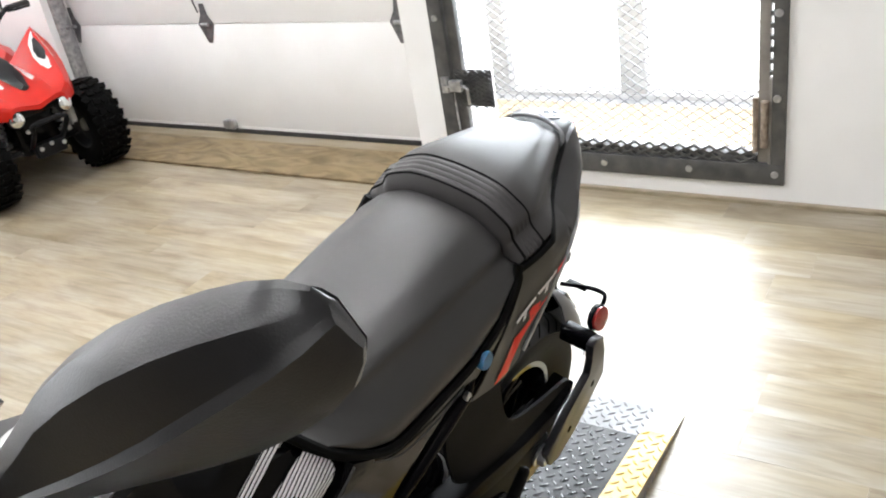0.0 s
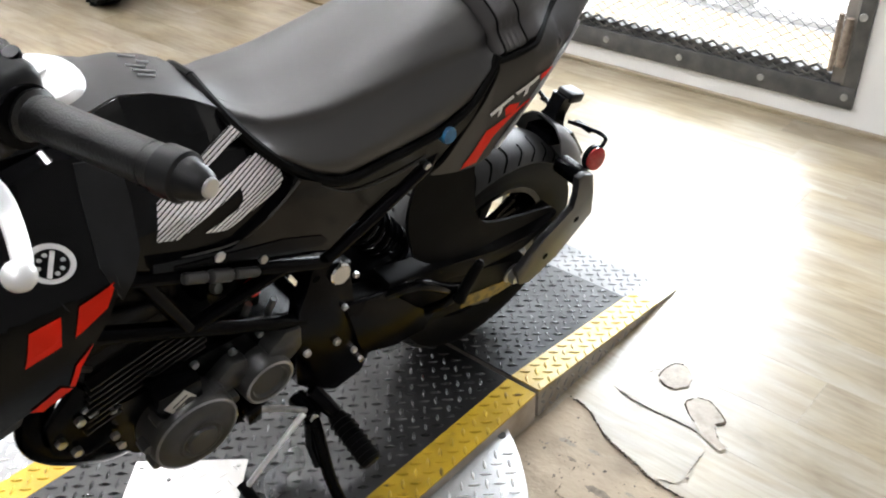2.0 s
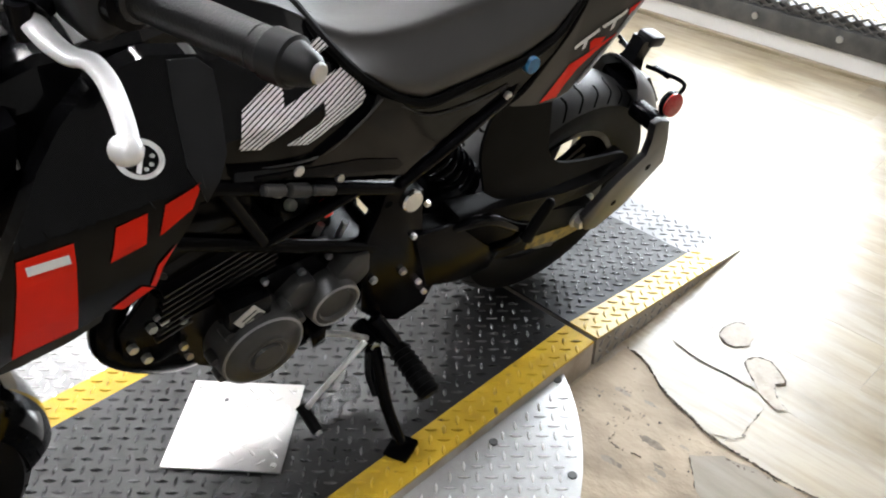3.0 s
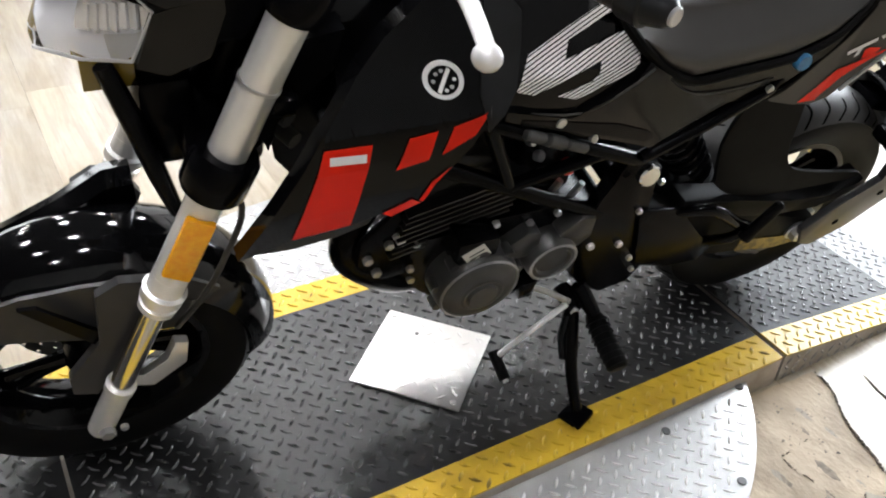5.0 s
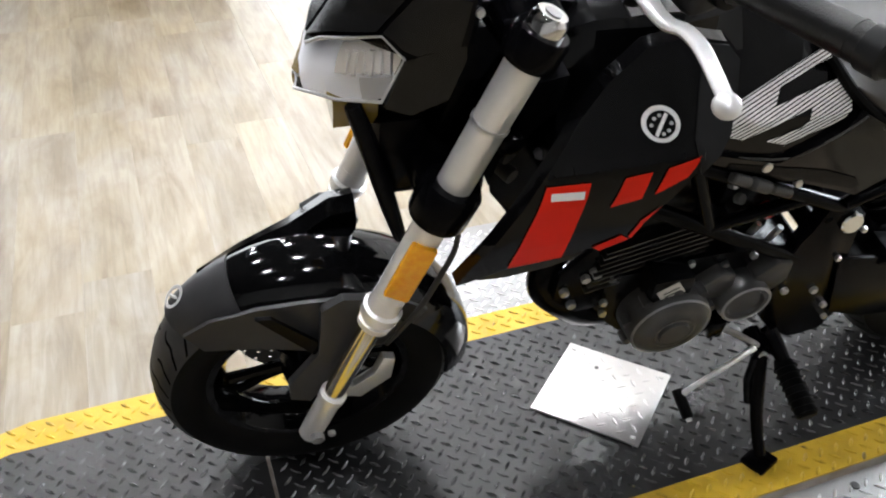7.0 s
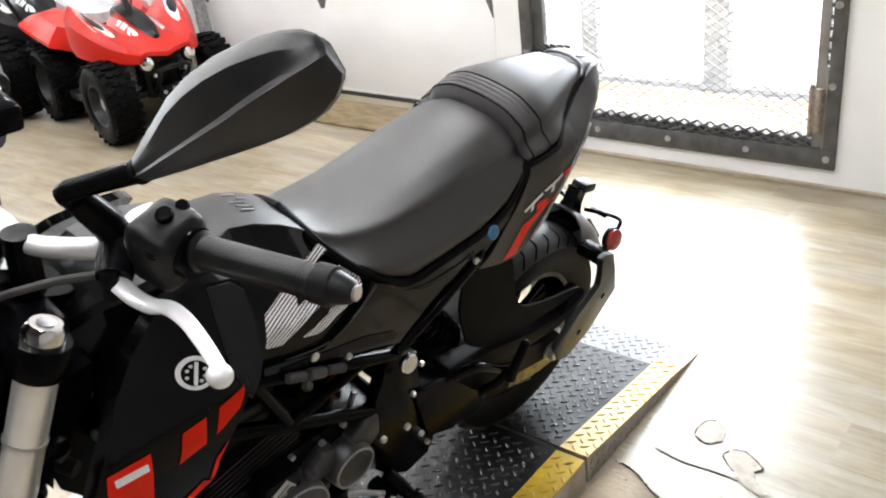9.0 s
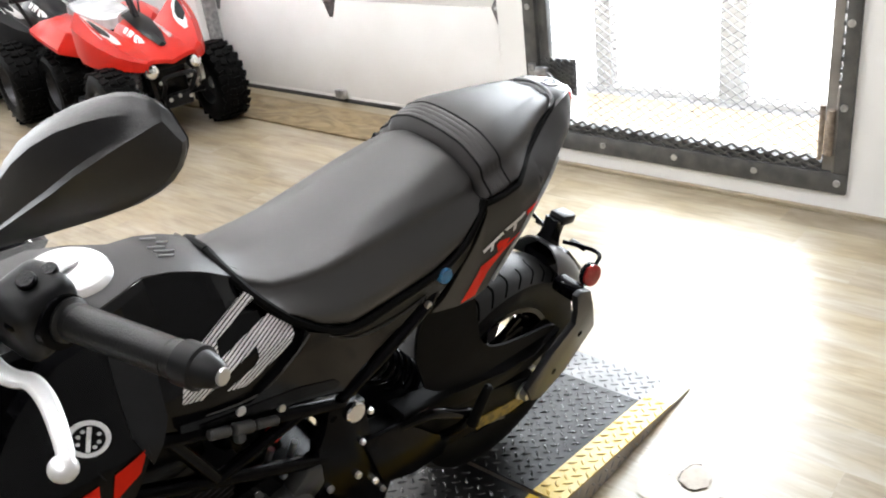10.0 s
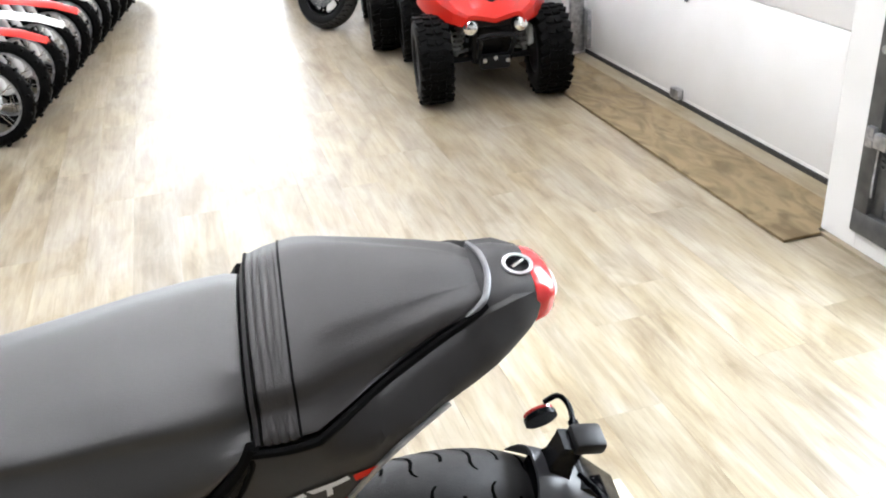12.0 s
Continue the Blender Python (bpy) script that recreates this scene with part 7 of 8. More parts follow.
def atv(name, m, body, label, rack):
    """A youth quad: nose towards -y."""
    q = tagged(base(name, m), label, "quad", group="parked quads")
    R, WB, TR_ = 0.205, 0.74, 0.272
    for s in (-1, 1):
        knobby("front_wheel", q, (s * TR_, 0, R), R, 0.155, 0.10, 24, M_RIMGREY, 0.55)
        knobby("rear_wheel", q, (s * (TR_ - 0.01), WB, R), R, 0.185, 0.10, 24, M_RIMGREY, 0.55)
        part("a_arm", tube([(s * 0.09, -0.03, 0.20), (s * 0.19, 0, 0.19)], 0.012, 8), M_ATVBLK, q)
        part("a_arm", tube([(s * 0.09, 0.10, 0.20), (s * 0.19, 0.01, 0.19)], 0.012, 8), M_ATVBLK, q)
        part("tie_rod", tube([(s * 0.03, 0.04, 0.235), (s * 0.18, 0.02, 0.215)], 0.008, 8), M_GALV, q)
        part("front_shock", tube([(s * 0.165, 0.0, 0.21), (s * 0.115, 0.02, 0.40)], 0.012, 8), M_GALV, q)
        coil_pts = [V(s * 0.16, 0.0, 0.23).lerp(V(s * 0.12, 0.02, 0.385), k / 60) + V(0.026 * math.cos(k * 0.7), 0.026 * math.sin(k * 0.7), 0) for k in range(61)]
        part("shock_spring", tube(coil_pts, 0.005, 6), M_BOLT, q, "bright steel spring")
        part("headlight", disc_on((s * 0.108, -0.130, 0.368), (s * 0.15, -1, 0.15), 0.036, 0.028, 18), M_ATVBLK, q, "round clear headlight")
        part("headlight_lens", disc_on((s * 0.112, -0.157, 0.372), (s * 0.15, -1, 0.15), 0.031, 0.010, 18), M_CHROME, q)
        part("mud_flap", box((s * 0.13, 0.16, 0.24), (s * 0.27, 0.18, 0.44), 0.008), M_ATVBLK, q)
        part("foot_well", box((s * 0.10, 0.22, 0.16), (s * 0.30, 0.50, 0.20), 0.01), M_ATVBLK, q)
        for name, lift, paint, rows in (("wing_decal", 0.003, M_OFFWHITE, ((-0.005, 0.165, 0.185), (0.05, 0.160, 0.232), (0.12, 0.170, 0.245), (0.19, 0.200, 0.252), (0.22, 0.235, 0.256))),
                                        ("wing_vent", 0.006, M_ATVBLK, ((0.055, 0.188, 0.196), (0.09, 0.178, 0.222), (0.14, 0.190, 0.232), (0.185, 0.222, 0.234))),
                                        ("hood_mark", 0.003, M_OFFWHITE, ((-0.03, 0.062, 0.070), (0.00, 0.060, 0.092), (0.03, 0.062, 0.092), (0.05, 0.066, 0.074))),
                                        ("hood_mark", 0.003, M_OFFWHITE, ((0.065, 0.064, 0.090), (0.105, 0.066, 0.092))),
                                        ("hood_mark", 0.003, M_OFFWHITE, ((0.12, 0.068, 0.090), (0.15, 0.070, 0.092)))):
            part(name, loft([[V(s * x, y, nose_z(x, y) + h) for x, h in ((x0, lift), ((x0 + x1) / 2, lift), (x1, lift), (x1, lift - 0.004), (x0, lift - 0.004))] for y, x0, x1 in rows]), paint, q, smooth=0)
        part("hub_guard", box((s * 0.175, -0.035, 0.24), (s * 0.20, 0.03, 0.33), 0.008), M_OFFWHITE, q, "pale hub guard")
        part("brake_hose", tube([(s * 0.19, 0.02, 0.22), (s * 0.20, 0.05, 0.32), (s * 0.14, 0.07, 0.40)], 0.005, 6, 4), M_SEAL, q)
    nose = [wing_ring(y, p) for y, p in NOSE]
    part("front_fender", loft(nose), body, q, "moulded front fenders and nose", 14)
    part("nose_skirt", loft([[V(-w, y, z), V(w, y, z), V(w * 0.9, y + 0.02, z - 0.05), V(-w * 0.9, y + 0.02, z - 0.05)] for y, w, z in ((-0.155, 0.11, 0.415), (-0.10, 0.17, 0.415), (0.0, 0.22, 0.42))]), M_ATVBLK, q)
    part("hood_panel", loft([[V(-w, y, z), V(0, y, z + 0.016), V(w, y, z), V(0, y, z - 0.01)] for y, w, z in ((-0.09, 0.02, 0.470), (0.0, 0.045, 0.512), (0.12, 0.055, 0.562), (0.24, 0.05, 0.59))]), M_ATVBLK, q, "black hood panel")
    part("rear_fender", loft([wing_ring(y, p) for y, p in ((0.46, [(0, 0.52), (0.10, 0.52), (0.16, 0.48), (0.20, 0.40)]), (0.56, [(0, 0.535), (0.12, 0.545), (0.24, 0.52), (0.31, 0.44)]), (0.74, [(0, 0.55), (0.12, 0.565), (0.26, 0.56), (0.34, 0.50)]), (0.90, [(0, 0.55), (0.12, 0.56), (0.26, 0.55), (0.33, 0.52)]), (0.98, [(0, 0.53), (0.10, 0.54), (0.20, 0.53), (0.28, 0.50)]))]), body, q, "moulded rear fenders", 30)
    part("seat", loft([spline([V(-w, y, z - 0.07), V(-w, y, z - 0.02), V(-w * 0.6, y, z), V(0, y, z + 0.006), V(w * 0.6, y, z), V(w, y, z - 0.02), V(w, y, z - 0.07)], 2) for y, w, z in ((0.26, 0.06, 0.60), (0.36, 0.085, 0.585), (0.50, 0.11, 0.58), (0.66, 0.125, 0.60), (0.84, 0.12, 0.62), (0.90, 0.09, 0.61))]), M_WRAP, q, "seat in clear plastic wrap")
    part("chassis", box((-0.10, -0.06, 0.17), (0.10, 0.80, 0.42), 0.03), M_ENGINE, q)
    part("bumper", tube([(-0.07, -0.10, 0.22), (-0.075, -0.19, 0.30), (-0.07, -0.19, 0.335), (0.07, -0.19, 0.335), (0.075, -0.19, 0.30), (0.07, -0.10, 0.22)], 0.011, 8, 3), M_ATVBLK, q, "black tube bumper")
    part("skid_plate", box((-0.07, -0.14, 0.17), (0.07, -0.09, 0.235), 0.012), M_ATVBLK, q)
    for x, y, z in ((-0.05, -0.142, 0.215), (0.055, -0.142, 0.21), (0.0, -0.142, 0.225), (-0.07, -0.12, 0.30), (0.08, -0.15, 0.31)):
        part("bolt", disc_on((x, y, z), (0, -1, 0), 0.010, 0.008, 8), M_BOLT, q)
    part("steering_column", tube([(0, 0.05, 0.40), (0, 0.22, 0.68)], 0.017, 10), M_ATVBLK, q)
    bar = part("handlebar", tube([(-0.33, 0.36, 0.74), (-0.20, 0.30, 0.745), (-0.08, 0.23, 0.69), (0.08, 0.23, 0.69), (0.20, 0.30, 0.745), (0.33, 0.36, 0.74)], 0.011, 8, 3), M_ATVBLK, q, "black handlebar")
    for s in (-1, 1):
        part("grip", tube([(s * 0.22, 0.308, 0.745), (s * 0.34, 0.366, 0.74)], 0.017, 10), M_GRIP, bar)
        part("lever", tube([(s * 0.20, 0.29, 0.745), (s * 0.22, 0.255, 0.74), (s * 0.32, 0.30, 0.735)], 0.006, 6), M_ATVBLK, bar)
        part("cable", tube([(s * 0.18, 0.28, 0.75), (s * 0.14, 0.18, 0.84), (s * 0.04, 0.14, 0.74), (s * 0.02, 0.16, 0.60)], 0.005, 6, 4), M_SEAL, bar)
    part("bar_clamp", box((-0.05, 0.20, 0.675), (0.05, 0.25, 0.715), 0.008), M_GOLD, q, "gold bar clamp")
    if rack:
        rk = part("front_rack", tube([(-0.22, -0.10, 0.60), (-0.22, 0.16, 0.60), (0.22, 0.16, 0.60), (0.22, -0.10, 0.60), (-0.22, -0.10, 0.60)], 0.012, 8), M_ATVBLK, q, "black tube rack")
        for x in (-0.11, 0, 0.11):
            part("rack_bar", tube([(x, -0.10, 0.60), (x, 0.16, 0.60)], 0.008, 6), M_ATVBLK, rk)
        for x, y in ((-0.2, -0.08), (0.2, -0.08), (-0.2, 0.14), (0.2, 0.14)):
            part("rack_post", tube([(x, y, 0.60), (x * 0.8, y, 0.47)], 0.009, 6), M_ATVBLK, rk)
    return q


atv("quad_bike", pose(1.765, 2.965, 0, 0, 0, -9.5), M_ATVRED, "red youth quad bike with white decals and wrapped seat", False)
atv("quad_bike", pose(1.83, 4.03, 0, 0, 0, -9) @ Matrix.Diagonal((1.12, 1.1, 1.12, 1)), M_ATVBLK, "larger black quad bike with a tube rack, parked behind", True)

# a white motorcycle of the same model beyond the quads
white_bike = copy_thing(bike, pose(1.27, 5.35, -0.005, 9.0, 0, 92))
steer_at = fork_at(0.66, 0) + V(0.02, 0, 0)
steer = Matrix.Translation(steer_at) @ Matrix.Rotation(radians(38), 4, FD) @ Matrix.Translation(-steer_at)
for ob in white_bike.children:
    if ob.name.split(".")[0] in ("front_wheel", "fork_leg", "triple_clamp", "front_mudguard", "front_caliper", "headlight", "headlight_cowl", "instrument", "handlebar", "left_switchgear", "clutch_lever", "brake_lever", "left_mirror"):
        ob.matrix_basis = steer @ ob.matrix_basis
tagged(white_bike, "white mini motorcycle with red front caliper, on its stand", "motorcycle")
for ob in white_bike.children_recursive:
    kind = ob.name.split(".")[0]
    if kind in ("shell", "beak", "side_skirt", "stay_cover", "tank_shroud", "outer_tube", "collar", "foot") and ob.parent.name.split(".")[0] in ("front_mudguard", "fork_leg", "motorcycle", "headlight_cowl"):
        ob.material_slots[0].link = "OBJECT"
        ob.material_slots[0].material = M_OFFWHITE
    if ob.parent.name.startswith("front_caliper") and kind == "body":
        ob.material_slots[0].link = "OBJECT"
        ob.material_slots[0].material = M_RED
    if ob.get("label") and "black" in ob["label"] and ob.material_slots and ob.material_slots[0].material == M_OFFWHITE:
        ob["label"] = "white moulded panel"


def spoke_wheel(name, parent, c, R, W):
    """A wire-spoked wheel that turns about y."""
    wh = base(name)
    wh.parent = parent
    wh.location = c
    h, rr = W / 2, R - 0.055
    part("tyre", lathe([(rr, -h * 0.6), (rr + 0.02, -h), (R - 0.02, -h * 0.9), (R - 0.008, -h * 0.5), (R - 0.006, 0), (R - 0.008, h * 0.5), (R - 0.02, h * 0.9), (rr + 0.02, h), (rr, h * 0.6)], 40, close=True), M_KNOB, wh, "black knobby tyre")
    kv = bmesh.new()
    for k in range(30):
        a = 2 * math.pi * k / 30
        for v in ((-0.75, 0.75) if k % 2 else (-0.25, 0.25)):
            b = box((-0.006, -h * 0.2, -0.008), (0.006, h * 0.2, 0.007))
            b.transform(Matrix.Rotation(a, 4, "Y") @ Matrix.Translation((0, v * h, R - 0.004 - (0.012 if abs(v) > 0.5 else 0))))
            me2 = bpy.data.meshes.new("tmp")
            b.to_mesh(me2)
            b.free()
            kv.from_mesh(me2)
            bpy.data.meshes.remove(me2)
    tagged(part("knobby_tread", kv, M_KNOB, wh, smooth=0), "raised rubber tread blocks", kind="stuff")
    part("rim", lathe([(rr + 0.004, -h * 0.62), (rr - 0.010, -h * 0.5), (rr - 0.012, h * 0.5), (rr + 0.004, h * 0.62)], 36, close=True), M_GALV, wh, "silver rim")
    part("hub", lathe([(0.01, -0.05), (0.045, -0.045), (0.05, -0.03), (0.03, 0), (0.05, 0.03), (0.045, 0.045), (0.01, 0.05)], 24), M_OFFWHITE, wh, "pale drum hub")
    for k in range(18):
        a = 2 * math.pi * k / 18
        s = 1 if k % 2 else -1
        part("spoke", tube([(0.045 * math.cos(a), s * 0.032, 0.045 * math.sin(a)), (rr * math.cos(a + 0.25 * s), 0, rr * math.sin(a + 0.25 * s))], 0.0022, 5), M_CHROME, wh)
    return wh


def dirt_bike(name, m):
    """A youth dirt bike: front towards -x."""
    d = tagged(base(name, m), "white youth dirt bike with red front fender", "dirt bike", group="row of dirt bikes")
    R = 0.205
    spoke_wheel("front_wheel", d, (-0.48, 0, R), R, 0.066)
    spoke_wheel("rear_wheel", d, (0.42, 0, R - 0.01), R - 0.01, 0.08)
    for s in (-1, 1):
        part("fork_leg", tube([(-0.485, s * 0.07, R - 0.02), (-0.475, s * 0.07, R + 0.02), (-0.36, s * 0.07, 0.52)], [0.016, 0.022, 0.020], 12), M_OFFWHITE, d, "white fork lower")
        part("fork_tube", tube([(-0.36, s * 0.07, 0.52), (-0.27, s * 0.07, 0.74)], 0.016, 12), M_CHROME, d)
        part("side_panel", skin([(-0.30, 0.66), (-0.36, 0.50), (-0.20, 0.44), (0.0, 0.56), (-0.10, 0.64)], lambda x, z: 0.10, 0.01, 2, s), M_OFFWHITE, d)
        part("radiator_shroud", skin([(-0.28, 0.64), (-0.34, 0.52), (-0.16, 0.50), (-0.12, 0.62)], lambda x, z: 0.112, 0.008, 2, s), M_ATVRED, d)
        part("rear_panel", skin([(0.05, 0.60), (0.12, 0.50), (0.34, 0.56), (0.48, 0.68), (0.30, 0.66)], lambda x, z: 0.08, 0.01, 2, s), M_OFFWHITE, d)
    part("front_fender", loft([[V(x, -w, z - 0.02), V(x, -w * 0.5, z), V(x, 0, z + 0.008), V(x, w * 0.5, z), V(x, w, z - 0.02), V(x, 0, z - 0.012)] for x, w, z in ((-0.80, 0.025, 0.46), (-0.70, 0.055, 0.50), (-0.55, 0.065, 0.53), (-0.42, 0.06, 0.545), (-0.25, 0.055, 0.52), (-0.18, 0.04, 0.49))]), M_ATVRED, d, "moulded front fender")
    part("number_plate", loft([[V(-0.40 + k, -w, z), V(-0.44 + k, 0, z), V(-0.40 + k, w, z), V(-0.38 + k, 0, z)] for k, w, z in ((0.0, 0.06, 0.58), (0.03, 0.085, 0.66), (0.07, 0.07, 0.74))]), M_OFFWHITE, d)
    part("tank", loft([spline([V(x, -w, z - 0.12), V(x, -w, z - 0.03), V(x, 0, z), V(x, w, z - 0.03), V(x, w, z - 0.12)], 3) for x, w, z in ((-0.28, 0.06, 0.70), (-0.18, 0.085, 0.71), (-0.02, 0.07, 0.67))]), M_OFFWHITE, d)
    part("seat", loft([spline([V(x, -w, z - 0.07), V(x, -w, z - 0.01), V(x, 0, z), V(x, w, z - 0.01), V(x, w, z - 0.07)], 3) for x, w, z in ((-0.06, 0.05, 0.68), (0.1, 0.075, 0.66), (0.35, 0.08, 0.69), (0.46, 0.06, 0.70))]), M_SEAT, d)
    part("rear_fender", loft([[V(x, -w, z - 0.015), V(x, 0, z), V(x, w, z - 0.015), V(x, 0, z - 0.014)] for x, w, z in ((0.36, 0.07, 0.68), (0.55, 0.075, 0.71), (0.72, 0.04, 0.72))]), M_ATVRED, d)
    part("frame_tube", tube([(-0.28, 0, 0.66), (-0.22, 0, 0.40), (-0.14, 0, 0.24), (0.10, 0, 0.24), (0.16, 0, 0.46), (0.30, 0, 0.64)], 0.02, 10, 3), M_FRAME, d)
    part("engine", box((-0.16, -0.08, 0.23), (0.10, 0.08, 0.42), 0.03), M_ENGINE, d)
    part("swing_arm", tube([(0.08, 0.05, 0.28), (0.42, 0.06, 0.195)], 0.016, 8), M_GALV, d)
    part("exhaust", tube([(-0.14, 0.06, 0.40), (-0.24, 0.07, 0.36), (-0.18, 0.10, 0.28), (0.10, 0.11, 0.36), (0.46, 0.11, 0.52)], [0.016, 0.016, 0.018, 0.022, 0.035], 10, 4), M_GALV, d)
    part("handlebar", tube([(-0.16, -0.34, 0.86), (-0.22, -0.14, 0.84), (-0.25, -0.05, 0.78), (-0.25, 0.05, 0.78), (-0.22, 0.14, 0.84), (-0.16, 0.34, 0.86)], 0.011, 8, 3), M_FRAME, d)
    part("kick_stand", tube([(0.0, -0.07, 0.25), (0.02, -0.19, 0.012)], 0.010, 8), M_FRAME, d)
    return d


def dirt_pose(k):
    """Front wheel at the aisle's edge, bikes set in echelon."""
    turn = 180 - 12
    fx, fy = -0.470 + 0.046 * k, 3.335 + 0.29 * k
    a = radians(turn)
    return pose(fx + 0.48 * math.cos(a), fy + 0.48 * math.sin(a), 0, 6, 0, turn)


first = dirt_bike("dirt_bike", dirt_pose(0))
paints = [(M_ATVRED, "red"), (M_OFFWHITE, "white"), (M_ATVRED, "red"), (M_OFFWHITE, "white"), (M_ORANGEPL, "orange"), (M_GREENPL, "green"), (M_ATVBLK, "black"), (M_ATVBLK, "black")]
for k in range(1, 12):
    d = copy_thing(first, dirt_pose(k))
    paint, word = paints[min(k, 7)]
    d["label"] = f"youth dirt bike with {word} front fender, in the row"
    for ob in d.children_recursive:
        if ob.name.split(".")[0] in ("front_fender", "radiator_shroud", "rear_fender"):
            ob.material_slots[0].link = "OBJECT"
            ob.material_slots[0].material = paint

# ---- torn floor beside the ramp ----
def blot(name, pts, z, material, parent, jag=0.004, n=3, seed=1, label=""):
    rnd = random.Random(seed)
    out = []
    for a, b in zip(pts, pts[1:] + pts[:1]):
        for k in range(n):
            t = k / n
            out.append((a[0] + (b[0] - a[0]) * t + rnd.uniform(-jag, jag), a[1] + (b[1] - a[1]) * t + rnd.uniform(-jag, jag)))
    bm = bmesh.new()
    bm.faces.new([bm.verts.new((x, y, z)) for x, y in out])
    bmesh.ops.triangulate(bm, faces=bm.faces[:])
    return part(name, bm, material, parent, label, 0), out


def lip(pts, wide, high, material, parent, seed=2, gaps=0.35):
    """A torn vinyl edge: a ragged strip curling up along pts, of uneven width and broken by gaps; in the dark material
    it also paints the edge's shadow line.
    """
    rnd = random.Random(seed)
    bm = bmesh.new()
    rows = []
    path = spline([(x, y, 0) for x, y in pts], 16)
    w = wide * 0.5
    for i, p in enumerate(path):
        way = (path[min(i + 1, len(path) - 1)] - path[max(i - 1, 0)]).normalized()
        side = V(-way.y, way.x, 0)
        w = 0.62 * w + 0.38 * wide * (rnd.uniform(-0.9, 0.1) if rnd.random() < gaps else rnd.choice((0.3, 0.5, 0.9, 1.4)))
        if i in (0, len(path) - 1):
            w = 0
        p = p + side * rnd.uniform(-1, 1) * 0.0014
        if w < wide * 0.06:
            rows.append(None)
            continue
        rows.append([bm.verts.new(p - side * w * 0.5 + V(0, 0, 0.0022)), bm.verts.new(p + side * w * 0.2 * rnd.uniform(-1, 1) + V(0, 0, 0.0022 + high * rnd.uniform(0.2, 0.8))), bm.verts.new(p + side * w * 0.5 + V(0, 0, 0.0022))])
    for a, b in zip(rows, rows[1:]):
        if a and b:
            for k in range(2):
                bm.faces.new((a[k], a[k + 1], b[k + 1], b[k]))
    return part("torn_lip", bm, material, parent, smooth=0)


torn = tagged(base("torn_patch"), "torn vinyl boards baring the tan subfloor beside the ramp", "floor damage", kind="structure")
M_BARE = mat("bare_boards", (0.42, 0.335, 0.235), 0.65, col2=(0.24, 0.185, 0.125), contrast=(0.44, 0.70), scale=13, stretch=(1, 0.6, 1), detail=8, bump=0.7, bscale=90, world_space=True)
M_GLUE = mat("dried_glue", (0.26, 0.21, 0.155), 0.7, col2=(0.13, 0.105, 0.08), scale=90, world_space=True)
M_GREYV = mat("greyed_vinyl", (0.30, 0.26, 0.205), 0.5, col2=(0.22, 0.188, 0.142), scale=6, stretch=(6, 1, 1), bump=0.15, bscale=60, world_space=True, spec=0.35)
M_WORN = mat("worn_vinyl_core", (0.46, 0.41, 0.34), 0.55, col2=(0.34, 0.29, 0.225), contrast=(0.45, 0.72), scale=40, bump=0.4, bscale=120, world_space=True, spec=0.5)
TEAR = [(0.664, -0.180), (0.657, -0.225), (0.641, -0.256), (0.616, -0.296), (0.601, -0.337), (0.593, -0.371), (0.579, -0.415), (0.574, -0.466), (0.574, -0.519), (0.574, -0.569), (0.582, -0.62), (0.60, -0.69)]
HOLE_A = [(0.856, -0.286), (0.890, -0.297), (0.893, -0.323), (0.870, -0.345), (0.842, -0.348), (0.817, -0.332), (0.815, -0.311), (0.830, -0.290)]
HOLE_B = [(0.797, -0.370), (0.820, -0.379), (0.830, -0.403), (0.814, -0.433), (0.795, -0.454), (0.777, -0.443), (0.747, -0.463), (0.732, -0.491), (0.719, -0.478), (0.727, -0.449), (0.750, -0.416), (0.774, -0.387)]
blot("bare_patch", TEAR + [(0.50, -0.78), (0.34, -0.78), (0.30, -0.55), (0.30, -0.30), (0.42, -0.172), (0.56, -0.172)], 0.0008, M_BARE, torn, 0.0025, 4, 3, "bared subfloor")
blot("loose_vinyl", TEAR[:7] + [(0.600, -0.462), (0.662, -0.462), (0.709, -0.459), (0.733, -0.427), (0.733, -0.370), (0.729, -0.320), (0.731, -0.280), (0.742, -0.234), (0.742, -0.190)], 0.0022, M_PLANK, torn, 0.0012, 4, 5, "greyed loose vinyl sheet")
blot("loose_vinyl", [(0.748, -0.234), (0.800, -0.215), (0.826, -0.262), (0.810, -0.312), (0.795, -0.360), (0.740, -0.427), (0.740, -0.370), (0.736, -0.320), (0.738, -0.280)], 0.0030, M_PLANK, torn, 0.0010, 4, 6, "greyed loose vinyl sheet")
blot("vinyl_scrap", [(0.552, -0.466), (0.566, -0.52), (0.566, -0.57), (0.575, -0.66), (0.48, -0.70), (0.42, -0.58), (0.446, -0.483), (0.483, -0.449), (0.511, -0.424)], 0.0022, M_GREYV, torn, 0.002, 4, 22, "scrap of greyed vinyl")
for k, ring in enumerate((HOLE_A, HOLE_B)):
    blot("hole", ring, 0.0034, M_WORN, torn, 0.0022, 4, 7 + k, "worn hole in the vinyl")
# Dark strips here draw both the ragged edge and the shadow beneath it.
lip(TEAR, 0.0060, 0.006, M_TORNSHADE, torn, 2, 0.06)
lip(TEAR[3:9], 0.010, 0.002, M_GLUE, torn, 31)
lip([HOLE_A[k] for k in (7, 0, 1, 2)], 0.0048, 0.004, M_TORNSHADE, torn, 3, 0.2)
lip([HOLE_A[k] for k in (5, 6, 7)], 0.0042, 0.003, M_TORNSHADE, torn, 24, 0.4)
lip([HOLE_A[k] for k in (2, 3, 4, 5)], 0.0040, 0.001, M_GLUE, torn, 4, 0.6)
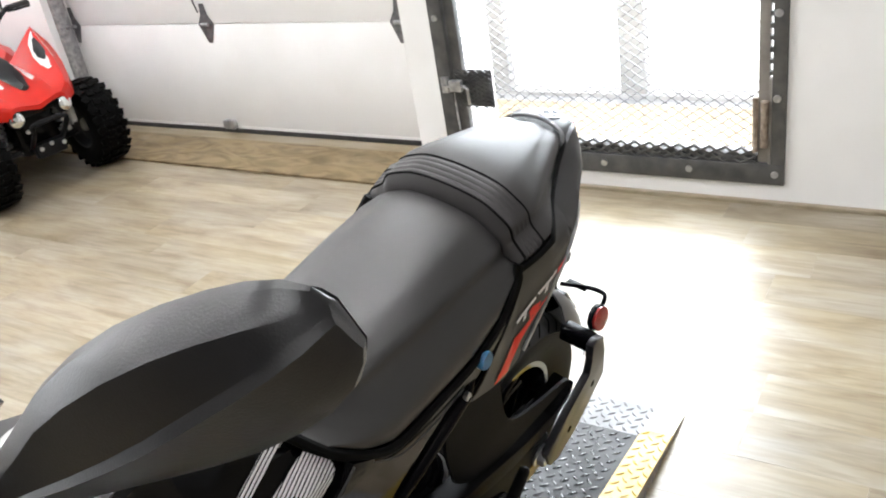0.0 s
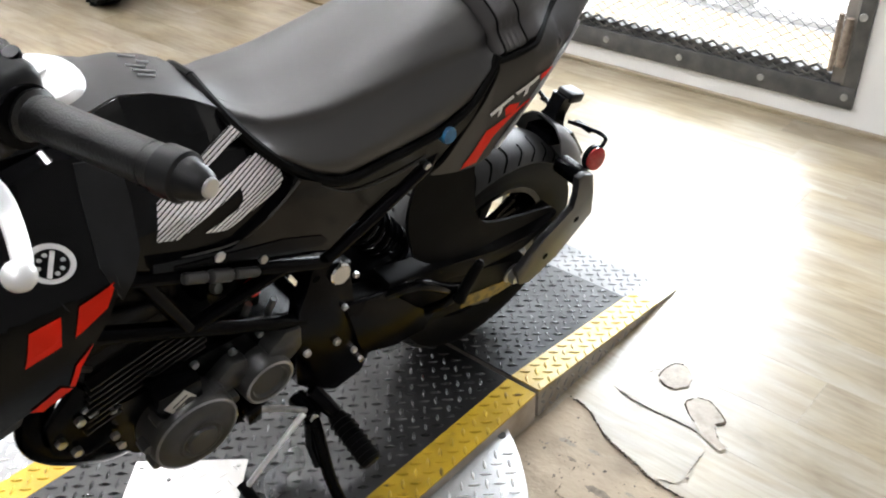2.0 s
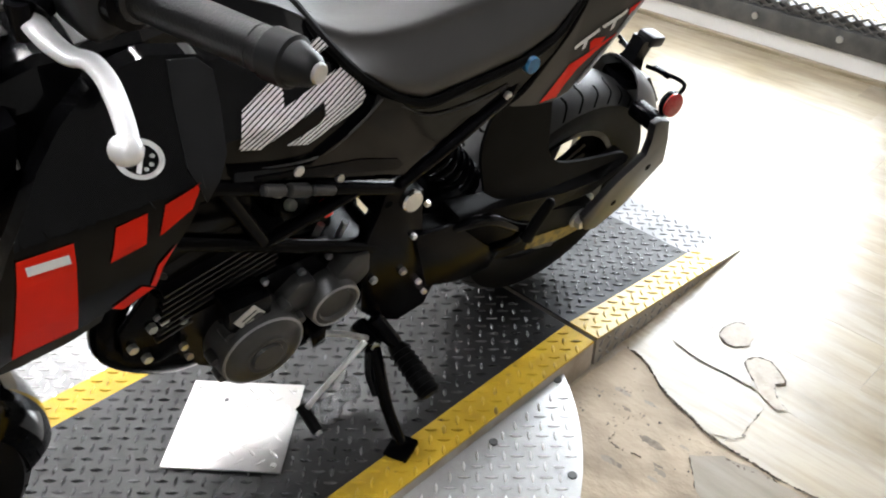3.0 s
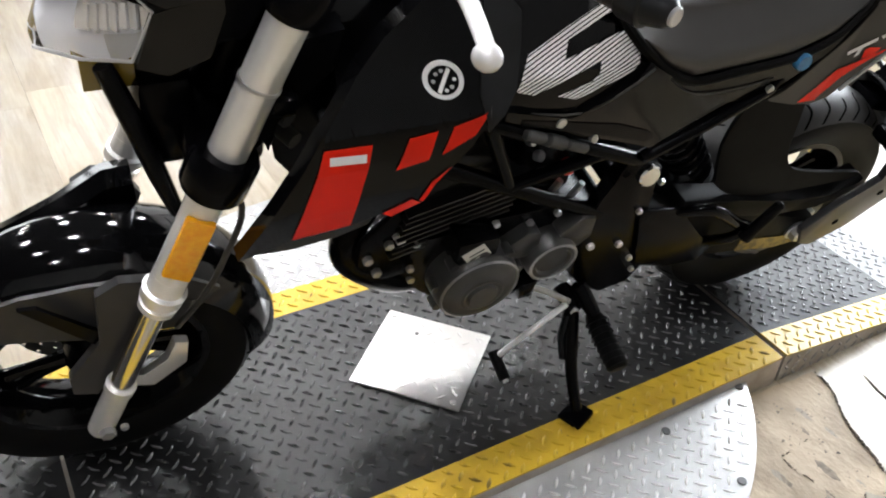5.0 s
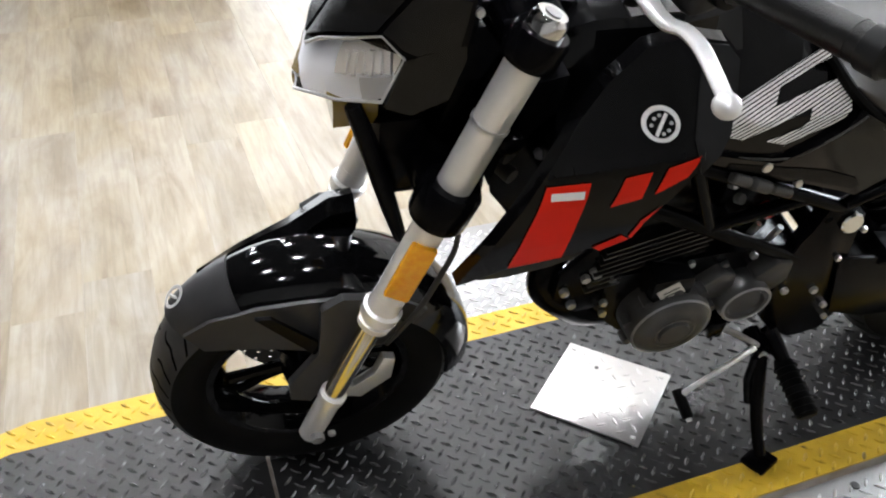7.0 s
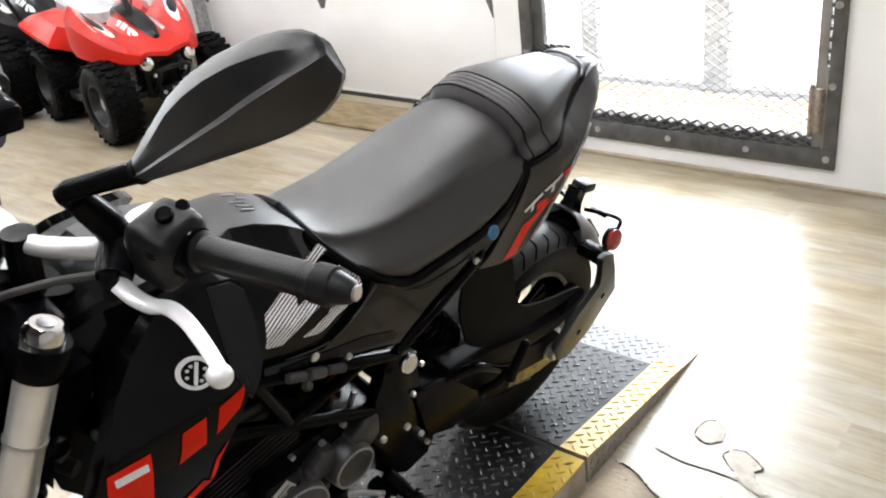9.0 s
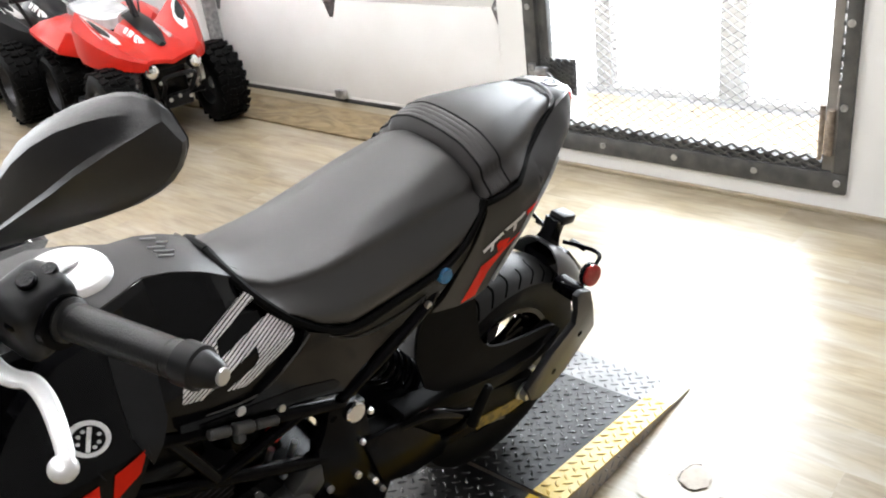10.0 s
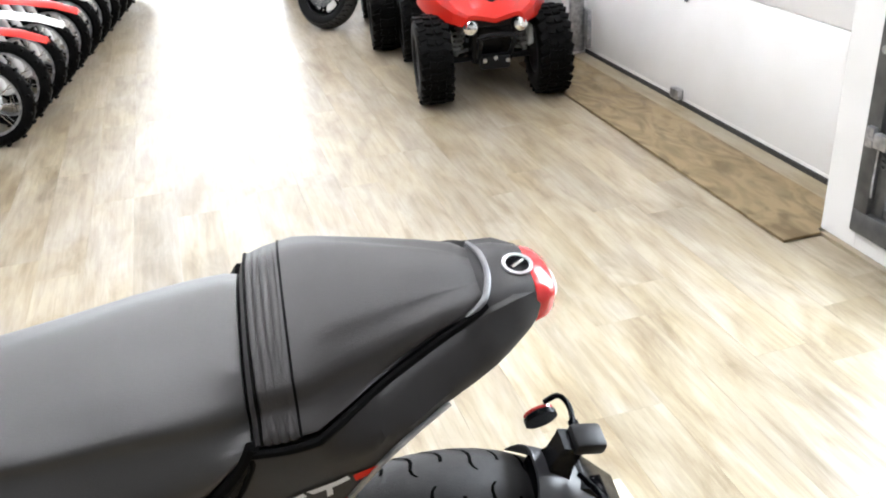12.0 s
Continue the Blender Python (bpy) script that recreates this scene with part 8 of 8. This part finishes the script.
lip([(0.812, -0.262), (0.835, -0.268), (0.858, -0.284)], 0.0026, 0.003, M_TORNSHADE, torn, 14, 0.4)
lip([HOLE_B[k] for k in (10, 11, 0, 1, 2)], 0.0050, 0.004, M_TORNSHADE, torn, 5, 0.15)
lip([HOLE_B[k] for k in (2, 3, 4, 5)], 0.0080, 0.004, M_GLUE, torn, 25, 0.35)
lip([HOLE_B[k] for k in (3, 4, 5, 6, 7)], 0.0046, 0.003, M_TORNSHADE, torn, 6, 0.45)
lip([(0.742, -0.245), (0.733, -0.282), (0.731, -0.320), (0.735, -0.370), (0.735, -0.427)], 0.0026, 0.003, M_TORNSHADE, torn, 7, 0.1)
lip([(0.709, -0.459), (0.662, -0.462), (0.622, -0.464)], 0.0018, 0.002, M_TORNSHADE, torn, 8, 0.3)
lip([(0.517, -0.296), (0.465, -0.302), (0.438, -0.304)], 0.0030, 0.003, M_TORNSHADE, torn, 9, 0.5)
lip([(0.438, -0.304), (0.439, -0.332), (0.449, -0.369)], 0.0075, 0.003, M_GLUE, torn, 12, 0.3)
lip([(0.515, -0.420), (0.483, -0.449), (0.446, -0.483), (0.425, -0.52)], 0.0040, 0.003, M_GLUE, torn, 13, 0.4)
lip([(0.552, -0.466), (0.552, -0.50), (0.566, -0.55)], 0.011, 0.003, M_GLUE, torn, 16)
lip([(0.565, -0.55), (0.572, -0.60), (0.58, -0.66)], 0.005, 0.003, M_TORNSHADE, torn, 17)
blot("nail_head", [(0.619 + 0.005 * math.cos(a), -0.468 + 0.004 * math.sin(a)) for a in (0, 1.2, 2.5, 3.8, 5.1)], 0.0030, M_TORNSHADE, torn, 0.0005, 2, 18)
rs = random.Random(11)
for k in range(16):
    x, y, r = rs.uniform(0.40, 0.60), rs.uniform(-0.56, -0.20), rs.uniform(0.005, 0.016)
    if x < 0.62 - 0.28 * (-0.18 - y) and math.hypot(x - TC[0], y - TC[1]) > TR + 0.03:
        blot("stain", [(x + 0.6 * r * math.cos(a) * rs.uniform(0.5, 1.3), y + 1.6 * r * math.sin(a) * rs.uniform(0.5, 1.3)) for a in (0, 0.8, 1.6, 2.4, 3.2, 4.0, 4.8, 5.6)], 0.0012 + 0.00003 * k, M_GLUE if k % 3 == 0 else M_GREYV, torn, 0.0016, 3, 60 + k)
for k in range(130):
    x, y = rs.uniform(0.44, 0.66), rs.uniform(-0.62, -0.18)
    if x < 0.64 - 0.28 * (-0.18 - y) and math.hypot(x - TC[0], y - TC[1]) > TR + 0.01:
        r = rs.uniform(0.0007, 0.0034)
        blot("chip", [(x + r * math.cos(a) * rs.uniform(0.4, 1.9), y + r * math.sin(a) * rs.uniform(0.4, 1.5)) for a in (0, 1.2, 2.5, 3.8, 5.1)], 0.0016, rs.choice((M_GLUE, M_GLUE, M_TORNSHADE)), torn, 0.0005, 2, k)

# ---- floor boards ----
PW, PL = 0.152, 0.92
plank_mesh = bpy.data.meshes.new("plank")
pb = box((-PW / 2 + 0.0002, -PL / 2 + 0.0002, -0.005), (PW / 2 - 0.0002, PL / 2 - 0.0002, 0.0))
pb.to_mesh(plank_mesh)
pb.free()
plank_mesh.materials.append(M_PLANK)
far = bmesh.new()
count = 0
for i in range(-40, 13):
    x = 0.73 - PW / 2 + PW * (i - 1) + PW
    off = random.Random(i).uniform(0, PL)
    if i == 0:
        off = (-0.45 - (-4.2)) % PL
    for j in range(-1, 16):
        y = -4.2 + off + PL * j + PL / 2
        if x < ROOM_X0 or x > 2.5 or y < ROOM_Y0 - 0.5 or y > ROOM_Y1 + 0.3:
            continue
        if -1.4 < x < 2.5 and -1.5 < y < 5.2 and count < 300:
            ob = new("plank", plank_mesh)
            ob.parent = floor
            ob.location = (x, y, 0)
            count += 1
        else:
            box((x - PW / 2 + 0.0002, y - PL / 2 + 0.0002, -0.005), (x + PW / 2 - 0.0002, y + PL / 2 - 0.0002, 0.0), bm=far)
rest = part("plank_field", far, M_PLANK, floor, "more pale vinyl boards", 0)
rest["kind"] = "stuff"
